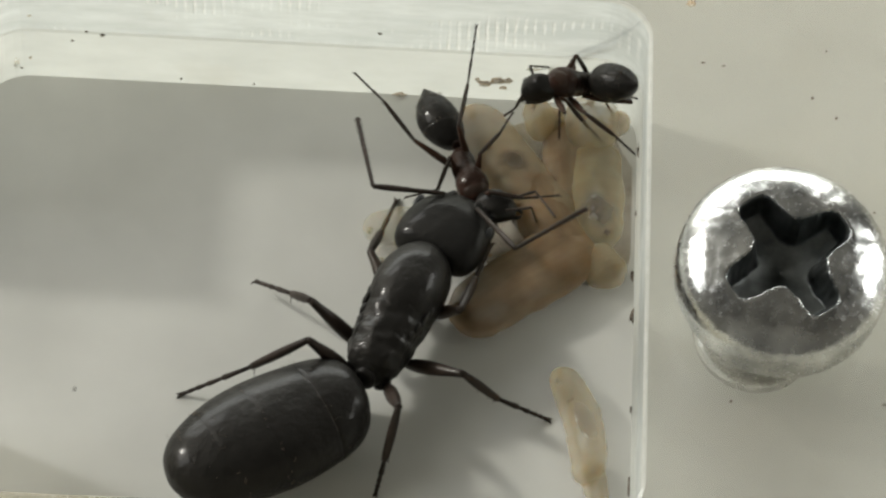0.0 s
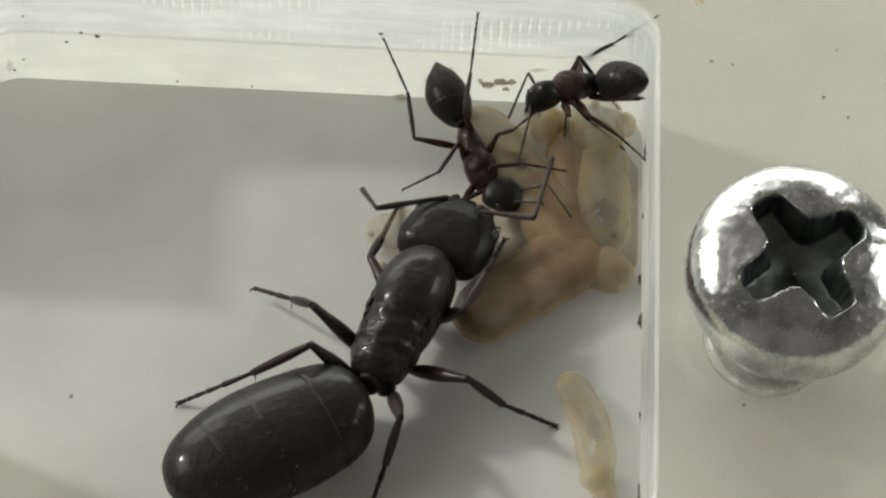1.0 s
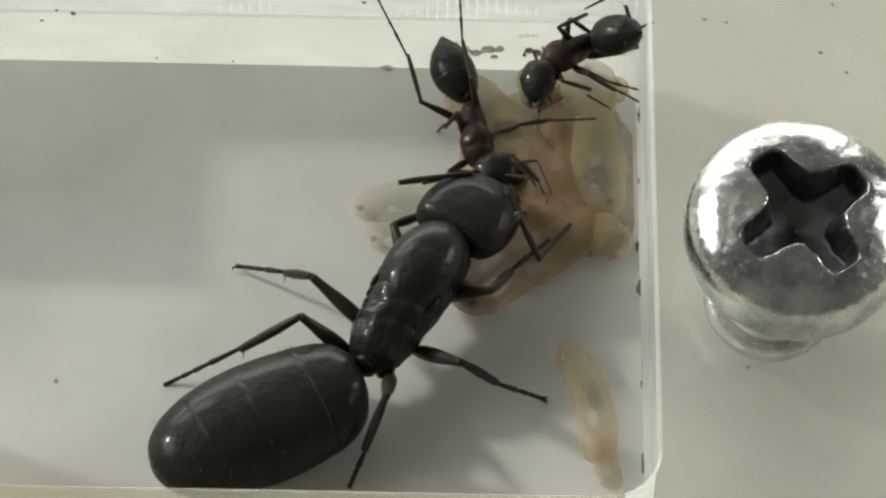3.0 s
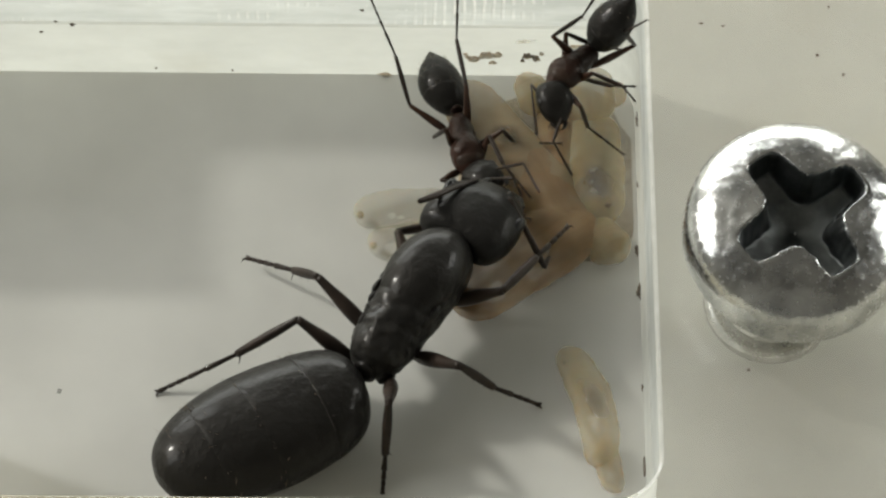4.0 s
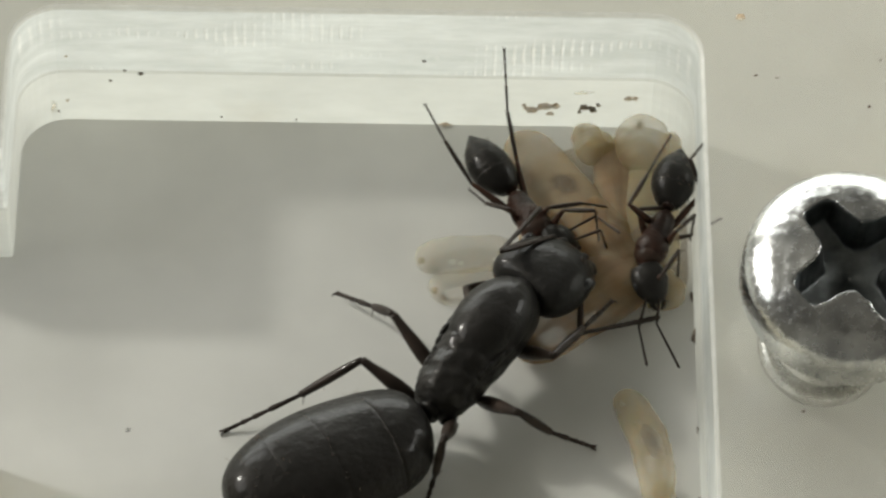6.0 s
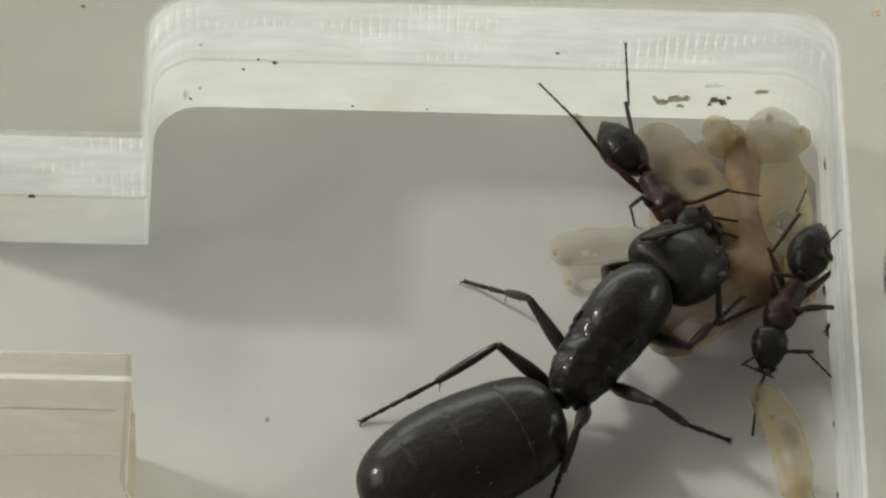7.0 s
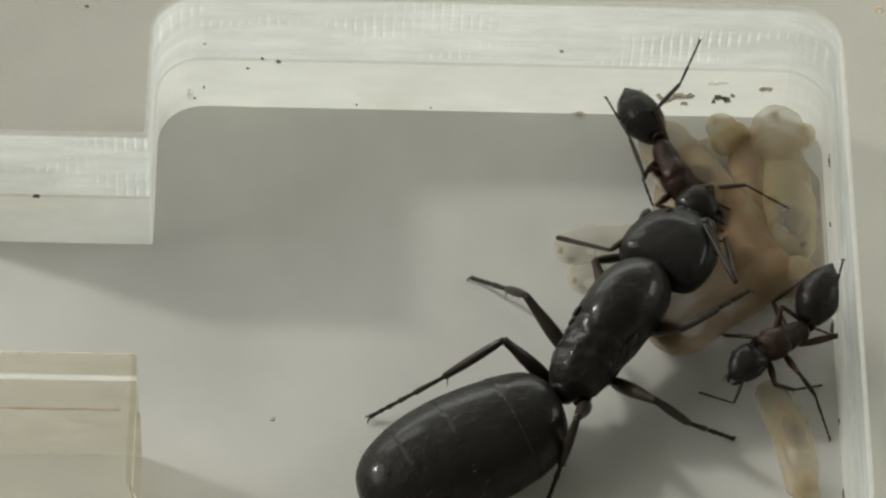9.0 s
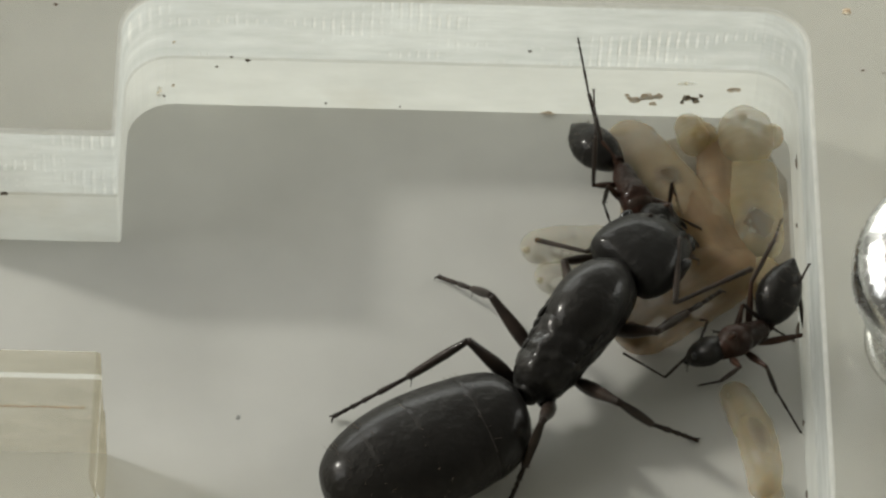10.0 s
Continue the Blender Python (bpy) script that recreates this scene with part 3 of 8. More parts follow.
def crumbs():
    stain()
    # an orange-brown seam on the step of the passage wall
    rnd = random.Random(90)
    pts = [(-32.0 + 6.8 * i / 90, GATE_S + 0.02 + rnd.uniform(-0.03, 0.0), 2.7) for i in range(91)]
    thing("grime_line", tube(bmesh.new(), pts, [0.02 + 0.12 * noise.noise(Vector((q[0] * 1.1, 2.0, 0))) ** 2 + 0.03 * rnd.random() for q in pts], 6), M_SEAM, "thin orange-brown line of dirt along the wall step", "dirt")
    brown = "brown crumb of food waste stuck to the acrylic wall"
    dark = "tiny dark speck stuck to the acrylic"
    for k, (x, z, sx, sz) in enumerate(((-5.75, 0.98, 0.3, 0.2), (-5.3, 1.16, 0.34, 0.24), (-4.88, 1.22, 0.24, 0.2), (-5.05, 0.78, 0.16, 0.12), (-6.05, 1.22, 0.12, 0.1))):
        crumb("food_crumb", x, -0.06, z, sx, 0.07, sz, M_CRUMB, brown, 31 + k, bits=7)
    for k, (x, z, sx, sz) in enumerate(((-3.8, 1.16, 0.2, 0.2), (-3.5, 1.06, 0.17, 0.22), (-3.98, 0.9, 0.1, 0.1), (-3.3, 1.3, 0.1, 0.1))):
        crumb("food_crumb", x, -0.06, z, sx, 0.07, sz, M_FRASS, "dark brown crumb of food waste stuck to the acrylic wall", 41 + k, bits=6)
    crumb("food_crumb", -3.87, -0.04, 1.97, 0.35, 0.04, 0.14, M_GRIME, "pale smear of food waste on the acrylic wall", 7, bits=4)
    crumb("food_crumb", -23.4, -0.08, 0.8, 0.12, 0.07, 0.4, M_GRIME, "pale yellow smear of dirt in the chamber corner", 8, bits=4)
    crumb("food_crumb", -2.1, -0.05, 1.7, 0.3, 0.05, 0.16, M_CRUMB, brown, 3)
    crumb("food_crumb", -8.9, -0.08, 0.1, 0.3, 0.08, 0.08, M_CRUMB, brown, 4)
    crumb("dirt_speck", -19.97, -14.3, 0.02, 0.1, 0.12, 0.03, M_DUST, "faint grey speck on the nest floor", 19, bits=4)
    crumb("food_crumb", 1.6, 0.0, TOP + 0.04, 0.22, 0.2, 0.05, M_CRUMB, "orange-brown crumb on the acrylic plate", 5)
    for k, (z, sx, sz) in enumerate(((1.1, 0.06, 0.1), (3.5, 0.07, 0.05))):
        crumb("dirt_speck", -22.85 + 0.05 * (k % 2), -0.05 if z < 2.6 else 0.01, z, sx, 0.05, sz, M_CRUMB, "faint brown speck in the wall corner", 60 + k, bits=5)
    for i, (x, y, z, sx, sy, sz) in enumerate(((0.0, -10.0, 0.3, 0.09, 0.36, 0.12), (-0.03, -8.2, 0.3, 0.08, 0.38, 0.12), (0.0, -14.2, 0.4, 0.04, 0.14, 0.06), (-20.1, -0.02, 2.62, 0.13, 0.05, 0.08), (-20.7, -0.02, 2.8, 0.08, 0.04, 0.05), (-28.6, -6.62, 2.7, 0.16, 0.05, 0.09), (-27.0, -0.6, TOP + 0.02, 0.1, 0.08, 0.03), (6.9, -5.0, TOP + 0.02, 0.06, 0.08, 0.03), (8.2, -9.2, TOP + 0.02, 0.05, 0.05, 0.03), (8.4, -17.5, TOP + 0.02, 0.08, 0.05, 0.03), (-1.1, -7.5, 1.95, 0.16, 0.1, 0.09), (-23.2, -0.05, 0.5, 0.06, 0.04, 0.06), (-17.2, -0.05, 0.3, 0.06, 0.04, 0.04), (-0.02, -4.0, 2.4, 0.06, 0.3, 0.1), (-0.02, -17.5, 0.5, 0.05, 0.4, 0.1), (-0.03, -6.3, 1.6, 0.04, 0.12, 0.06), (2.08, -2.73, TOP + 0.02, 0.1, 0.05, 0.03), (2.83, -2.84, TOP + 0.02, 0.08, 0.04, 0.03), (6.56, -1.9, TOP + 0.02, 0.05, 0.07, 0.03), (6.04, -4.13, TOP + 0.02, 0.07, 0.09, 0.03), (3.12, -17.69, TOP + 0.02, 0.06, 0.06, 0.03), (-21.24, -0.03, 2.23, 0.07, 0.04, 0.05), (-9.75, -0.03, 3.57, 0.1, 0.04, 0.05), (-14.44, -0.04, 0.2, 0.05, 0.04, 0.04))):
        crumb("dirt_speck", x, y, z, sx, sy, sz, M_SPECK, dark, 20 + i, bits=3)


# ---- ants ----
def segment(length, radii, n=9, curve=0.0):
    """A limb segment along x with radii at even steps, bowed upward by curve."""
    m = len(radii) - 1
    return lofted([(length * i / m, 0, curve * math.sin(math.pi * i / m), r, r) for i, r in enumerate(radii)], n, 3)


def tarsus_of(length, r):
    """Five joints that get smaller, and two claws."""
    bm = bmesh.new()
    x = 0.0
    for share, k in ((0.42, 1.0), (0.2, 0.9), (0.15, 0.85), (0.1, 0.8), (0.13, 0.85)):
        long = share * length
        loft(bm, [(x, 0, 0, r * k * 0.65, r * k * 0.65), (x + long * 0.5, 0, 0, r * k * 0.8, r * k * 0.8), (x + long * 0.92, 0, 0, r * k, r * k), (x + long, 0, 0, r * k * 0.6, r * k * 0.6)], 7, 1)
        x += long
    for s in (-1, 1):
        tube(bm, [(x - 0.02, 0, 0), (x + r * 0.9, s * r * 0.9, 0), (x + r * 1.5, s * r * 1.3, -r)], [r * 0.4, r * 0.3, r * 0.1], 5)
    return bm


def bristle(bm, x, z, y, long, r):
    tube(bm, [(x, y, z), (x + long * 0.7, y * 1.4, z - long * 0.75)], [r, r * 0.3], 4)


def wrinkle(bm, deep, often, smooth_from):
    """Lumps and pits on a shell, dying out ahead of smooth_from."""
    bm.normal_update()
    for v in bm.verts:
        fade = max(0.15, min(1.0, smooth_from + 0.5 - v.co.x))
        h = noise.noise(v.co * often) + 0.6 * noise.noise(v.co * often * 2.3)
        v.co += v.normal * deep * h * fade
    return bm


def heart(bm, back, wide):
    """Draws the rear corners of a head backwards."""
    for v in bm.verts:
        u = min(1.0, abs(v.co.y) / wide)
        v.co.x -= back * u * u * max(0.0, min(1.0, (wide * 0.9 - v.co.x) / (wide * 0.9)))
    return bm


def ant(name, label, p):
    """An ant from its measures p; its frame stands at the waist, x ahead, z up. Returns the root and the parts that move."""
    root = tagged(new(name), label, "ant")
    moving = {}
    part("mesosoma", wrinkle(lofted(p["trunk"], 56, 9), (0.028 if p["big"] < 2 else 0.075), 2.6 / p["big"] ** 0.3, p["smooth_from"]), p["m_trunk"], root, p["trunk_label"])
    for piece, (x, y, z, rx, ry, rz), mat in p["plates"]:
        bm = ball(bmesh.new(), x, y, z, rx, ry, rz, 32, 20)
        part(piece, wrinkle(bm, 0.09 * min(rx, ry, rz), 1.1 / max(rx, ry), 99) if piece != "scutum" else bm, mat, root)
    x, z, a, b, c = p["node"]
    part("petiole", lofted([(x - a, 0, z - c * 0.2, b * 0.45, c * 0.5), (x - a * 0.5, 0, z, b, c), (x + a * 0.5, 0, z, b * 0.95, c * 0.95), (x + a, 0, z - c * 0.3, b * 0.4, c * 0.45)], 16, 3), p["m_trunk"], root)
    # gaster: overlapping tergites
    cuts, rings = p["cuts"], smooth_rings(p["gaster"], 8)
    xs = np.array([-r[0] for r in rings])

    def ring_at(x):
        return (-x, float(np.interp(x, xs, [r[1] for r in rings])), float(np.interp(x, xs, [r[2] for r in rings])), float(np.interp(x, xs, [r[3] for r in rings])), float(np.interp(x, xs, [r[4] for r in rings])))

    gaster = None
    for i in range(len(cuts) - 1):
        lap = 0.0 if i == 0 else 0.05 * p["big"]
        spans = np.linspace(cuts[i] - lap, cuts[i + 1], 12)
        shell = []
        for k, x in enumerate(spans):
            q = ring_at(x)
            grow = (0.996 if i else 1.0) + 0.004 * (k / 11) ** 2 * (1 if i < len(cuts) - 2 else 0)
            shell.append((q[0], q[1], q[2], q[3] * grow, q[4] * grow))
        if i < len(cuts) - 2:
            q = ring_at(cuts[i + 1])
            shell.append((q[0] - 0.007 * p["big"], q[1], q[2], q[3] * 0.992, q[4] * 0.992))
        bm = loft(bmesh.new(), shell, 48, 0)
        if i < len(cuts) - 2:
            for f in bm.faces:
                c = f.calc_center_median()
                if c.x < shell[-2][0] + 0.002 and len(f.verts) == 4 and noise.noise(c * 1.3 / p["big"] + Vector((i * 3.7, 0, 0))) > 0.36:
                    f.material_index = 1
        if gaster is None:
            gaster = part("gaster", bm, [p["m_dark"], M_TERGITE], root, p["gaster_label"])
        else:
            part("tergite", bm, [p["m_dark"], M_TERGITE], gaster)
    # sparse pale bristles along the rims of the tergites
    bm, rnd = bmesh.new(), random.Random(5)
    for i in range(1, len(cuts) - 1):
        for k in range(34):
            a = rnd.uniform(0, 2 * math.pi)
            q = ring_at(cuts[i] + rnd.uniform(-0.45, 0.1) * p["big"] * 0.4)
            out = Vector((-0.5, math.cos(a), math.sin(a)))
            foot = Vector((q[0], q[1] + q[3] * 0.985 * math.cos(a), q[2] + q[4] * 0.985 * math.sin(a)))
            tube(bm, [foot, foot + out * rnd.uniform(0.06, 0.13) * p["big"] ** 0.7], [0.007 * p["big"] ** 0.5, 0.003], 3)
    part("setae", bm, M_MEMBRANE, gaster, "short pale bristles")
    moving["gaster"] = gaster
    # head
    head = part("head", heart(lofted(p["head"], 36, 6, 2.25), *p["heart"]), p["m_head"], root, p["head_label"])
    moving["head"] = head
    x, y, z, rx, ry, rz = p["lobe"]
    for s in (1, -1):
        part("frontal_lobe", ball(bmesh.new(), x, s * y, z, rx, ry, rz, 14, 9), p["m_head"], head)
    for s in (1, -1):
        x, y, z, r = p["eye"]
        part("eye", ball(bmesh.new(), x, s * y, z, r * 1.15, r * 0.6, r, 14, 9), M_EYE, head)
        x, y, z, long = p["jaw"]
        bm = bmesh.new()
        tube(bm, [(x, s * y, z), (x + long * 0.45, s * y * 1.05, z - long * 0.05), (x + long * 0.8, s * y * 0.7, z - long * 0.12), (x + long, s * y * 0.15, z - long * 0.15)], [long * 0.26, long * 0.25, long * 0.17, long * 0.04], 8)
        part("mandible", bm, p["m_head"], head)
        for k in range(2):
            bm = bmesh.new()
            tube(bm, [(x - 0.1 * p["big"], s * y * 0.6, z - 0.1 * p["big"]), (x + long * 0.4, s * y * (1.5 + k * 0.4), z - long * 0.35), (x + long * 0.6, s * y * (1.2 + k * 0.6), z - long * 0.9)], [long * 0.06, long * 0.05, long * 0.03], 5)
            part("palp", bm, p["m_leg"], head)
    # limbs
    for side, s in (("l", 1), ("r", -1)):
        for pair in "fmh":
            hx, hy, hz = p["hip"][pair]
            lf, lt, ls = p["len"].get(side + pair) or p["len"][pair]
            r = p["thick"]
            bm = bmesh.new()
            tube(bm, [(hx + 0.25 * r, s * hy * 0.3, hz + 1.5 * r), (hx, s * hy * 0.75, hz + 0.5 * r), (hx, s * hy, hz)], [r * 1.5 * p["coxa"], r * 1.6 * p["coxa"], r * 0.9], 12)
            part("coxa", bm, p["m_trunk"], root)
            moving[side + pair + "0"] = part("femur", segment(lf, [r * 0.55, r * 1.0, r * 1.12, r * 1.0, r * 0.75, r * 0.6], 10), p["m_femur"], root)
            bm = segment(lt, [r * 0.5, r * 0.66, r * 0.72, r * 0.66, r * 0.55], 9)
            bristle(bm, lt * 0.97, -r * 0.3, r * 0.3, r * 1.7, r * 0.12)
            for h in range(4):
                bristle(bm, lt * (0.35 + 0.15 * h), -r * 0.45, r * 0.25 * (-1) ** h, r * 0.8, r * 0.06)
            moving[side + pair + "1"] = part("tibia", bm, p["m_leg"], root)
            moving[side + pair + "2"] = part("tarsus", tarsus_of(ls, r * 0.47), p["m_leg"], root)
        l0, l1 = p["feeler"]
        r = p["thick"] * 0.47
        moving["a" + side + "0"] = part("scape", segment(l0, [r * 0.7, r * 0.75, r * 0.8, r * 0.95, r * 1.05, r * 0.8], 8), p["m_leg"], root)
        beads = []
        for k in range(11):
            a, b = l1 * k / 11, l1 * (k + 1) / 11
            q = r * (0.72 + 0.28 * k / 10)
            beads += [(a, 0, 0, q * 0.8, q * 0.8), (a + (b - a) * 0.6, 0, 0, q, q)]
        beads.append((l1, 0, 0, r * 0.4, r * 0.4))
        bm = loft(bmesh.new(), beads, 8, 1)
        moving["a" + side + "1"] = part("funiculus", bm, p["m_leg"], root)
    return root, moving


QUEEN = {
    "big": 2.4, "m_trunk": M_ROUGH, "m_dark": M_BLACK, "m_head": M_MATT, "coxa": 1.0, "smooth_from": 3.0, "heart": (0.32, 1.65), "m_leg": M_LEG, "m_femur": M_LEG,
    "trunk_label": "glossy black humped thorax", "gaster_label": "large glossy black banded abdomen", "head_label": "broad black heart-shaped head",
    "trunk": [(-0.1, 0, -0.1, 0.35, 0.45), (0.3, 0, -0.02, 0.86, 0.82), (0.9, 0, 0.02, 1.08, 1.0), (1.5, 0, 0.06, 1.18, 1.1), (2.4, 0, 0.15, 1.25, 1.24), (3.8, 0, 0.22, 1.34, 1.34), (4.9, 0, 0.15, 1.2, 1.2), (5.6, 0, 0.0, 0.85, 0.9), (6.1, 0, -0.05, 0.4, 0.5)],
    "plates": [("scutum", (3.75, 0, 0.62, 2.0, 1.3, 1.1), M_BLACK), ("scutellum", (1.9, 0, 0.56, 0.62, 0.9, 0.68), M_ROUGH), ("metanotum", (1.25, 0, 0.42, 0.4, 0.8, 0.58), M_ROUGH), ("propodeum", (0.68, 0, 0.14, 0.7, 0.82, 0.76), M_ROUGH)] + [("wing_scar", (x, s * (y - 0.03), z - 0.03, rx * 1.6, 0.13, 0.2), M_ROUGH) for s in (1, -1) for x, y, z, rx in ((3.1, 1.2, 0.62, 0.22), (2.62, 1.16, 0.72, 0.24), (2.15, 1.08, 0.7, 0.16), (1.75, 0.98, 0.66, 0.15), (1.3, 0.94, 0.6, 0.17))],
    "node": (-0.12, -0.1, 0.2, 0.4, 0.5),
    "gaster": [(-0.3, -0.1, -0.3, 0.3, 0.3), (-0.5, -0.15, -0.35, 1.0, 0.8), (-0.95, -0.22, -0.4, 1.62, 1.15), (-1.8, -0.3, -0.45, 2.0, 1.4), (-3.4, -0.34, -0.45, 2.24, 1.52), (-5.0, -0.34, -0.45, 2.22, 1.5), (-6.3, -0.34, -0.48, 1.96, 1.36), (-7.3, -0.32, -0.52, 1.5, 1.1), (-7.9, -0.3, -0.56, 0.92, 0.72), (-8.12, -0.3, -0.6, 0.3, 0.3)],
    "cuts": (0.3, 2.3, 4.5, 6.35, 7.35, 8.12),
    "head": [(-0.32, 0, 0.0, 0.7, 0.3), (-0.22, 0, 0.02, 1.14, 0.6), (0.15, 0, 0.05, 1.54, 0.86), (0.8, 0, 0.06, 1.7, 0.98), (1.5, 0, 0.06, 1.6, 0.98), (2.15, 0, 0.0, 1.3, 0.86), (2.6, 0, -0.1, 0.96, 0.62), (2.85, 0, -0.2, 0.5, 0.3)],
    "lobe": (2.1, 0.5, 0.56, 0.5, 0.24, 0.24), "eye": (1.55, 1.46, 0.38, 0.3), "jaw": (2.6, 0.6, -0.25, 0.8),
    "hip": {"f": (4.07, 0.7, -1.0), "m": (1.67, 0.75, -1.0), "h": (0.36, 0.7, -0.8)},
    "len": {"lf": (2.3, 1.56, 1.95), "lm": (2.85, 1.77, 2.29), "lh": (2.6, 2.64, 3.02), "rf": (2.3, 2.12, 2.15), "rm": (2.85, 1.96, 2.08), "rh": (2.6, 2.08, 1.38)}, "thick": 0.24, "feeler": (2.7, 3.4),
}


def worker(lt, lg, feel, aside):
    k, g = lt / 2.5, lg / 2.75
    return {
        "big": 1.0, "coxa": 1.9, "smooth_from": 99, "heart": (0.1, 0.62), "m_trunk": M_RED, "m_dark": M_BLACK, "m_head": M_BLACK, "m_leg": M_LEG, "m_femur": M_REDLEG,
        "trunk_label": "red-brown thorax", "gaster_label": "glossy black pointed abdomen", "head_label": "black head",
        "trunk": [(-0.05, 0, 0, 0.18, 0.2), (0.18 * k, 0, 0.02, 0.36, 0.4), (0.8 * k, 0, 0.04, 0.45, 0.5), (1.15 * k, 0, 0.06, 0.49, 0.52), (1.6 * k, 0, 0.12, 0.6, 0.56), (2.05 * k, 0, 0.08, 0.53, 0.46), (2.5 * k, 0, 0, 0.2, 0.22)],
        "plates": (("pronotum", (1.85 * k, 0, 0.15, 0.52, 0.54, 0.44), M_DARK), ("mesonotum", (1.2 * k, 0, 0.18, 0.46, 0.42, 0.39), M_RED), ("propodeum", (0.45 * k, 0, 0.12, 0.42, 0.34, 0.36), M_RED)),
        "node": (-0.2, 0.12, 0.1, 0.22, 0.3),
        "gaster": [(-0.2, 0, 0, 0.12, 0.15), (-0.34, 0.3 * aside, 0.03, 0.42, 0.42), (-0.9 * g, 0.8 * aside, 0.05, 0.74, 0.68), (-1.5 * g, aside, 0.02, 0.79, 0.7), (-2.1 * g, aside, -0.03, 0.58, 0.52), (-2.5 * g, aside, -0.08, 0.27, 0.25), (-2.75 * g, aside, -0.1, 0.05, 0.05)],
        "cuts": (0.2, 1.05 * g, 1.75 * g, 2.25 * g, 2.75 * g),
        "head": [(-0.14, 0, 0, 0.2, 0.2), (-0.02, 0, 0.03, 0.48, 0.36), (0.38, 0, 0.05, 0.64, 0.48), (0.8, 0, 0.05, 0.6, 0.46), (1.15, 0, 0, 0.44, 0.34), (1.38, 0, -0.06, 0.24, 0.16)],
        "lobe": (0.95, 0.17, 0.28, 0.2, 0.1, 0.12), "eye": (0.62, 0.57, 0.2, 0.14), "jaw": (1.25, 0.2, -0.08, 0.38),
        "hip": {"f": (0.8 * lt, 0.28, -0.35), "m": (0.5 * lt, 0.3, -0.35), "h": (0.2 * lt, 0.28, -0.3)},
        "len": {"f": (1.3, 1.25, 1.6), "m": (1.35, 1.3, 1.7), "h": (1.85, 1.8, 2.3)}, "thick": 0.122, "feeler": feel,
    }


room()
nest()
screw()
brood()
crumbs()
queen, queen_parts = ant("queen_ant", "large glossy black queen ant standing on the nest floor", QUEEN)
worker_a, worker_a_parts = ant("worker_ant", "small worker ant with red-brown thorax grooming the queen's head", worker(2.55, 2.95, (1.3, 1.7), -0.24))
worker_b, worker_b_parts = ant("worker_ant", "small worker ant with red-brown thorax climbing round the brood", worker(2.35, 2.75, (1.3, 1.9), 0.0))


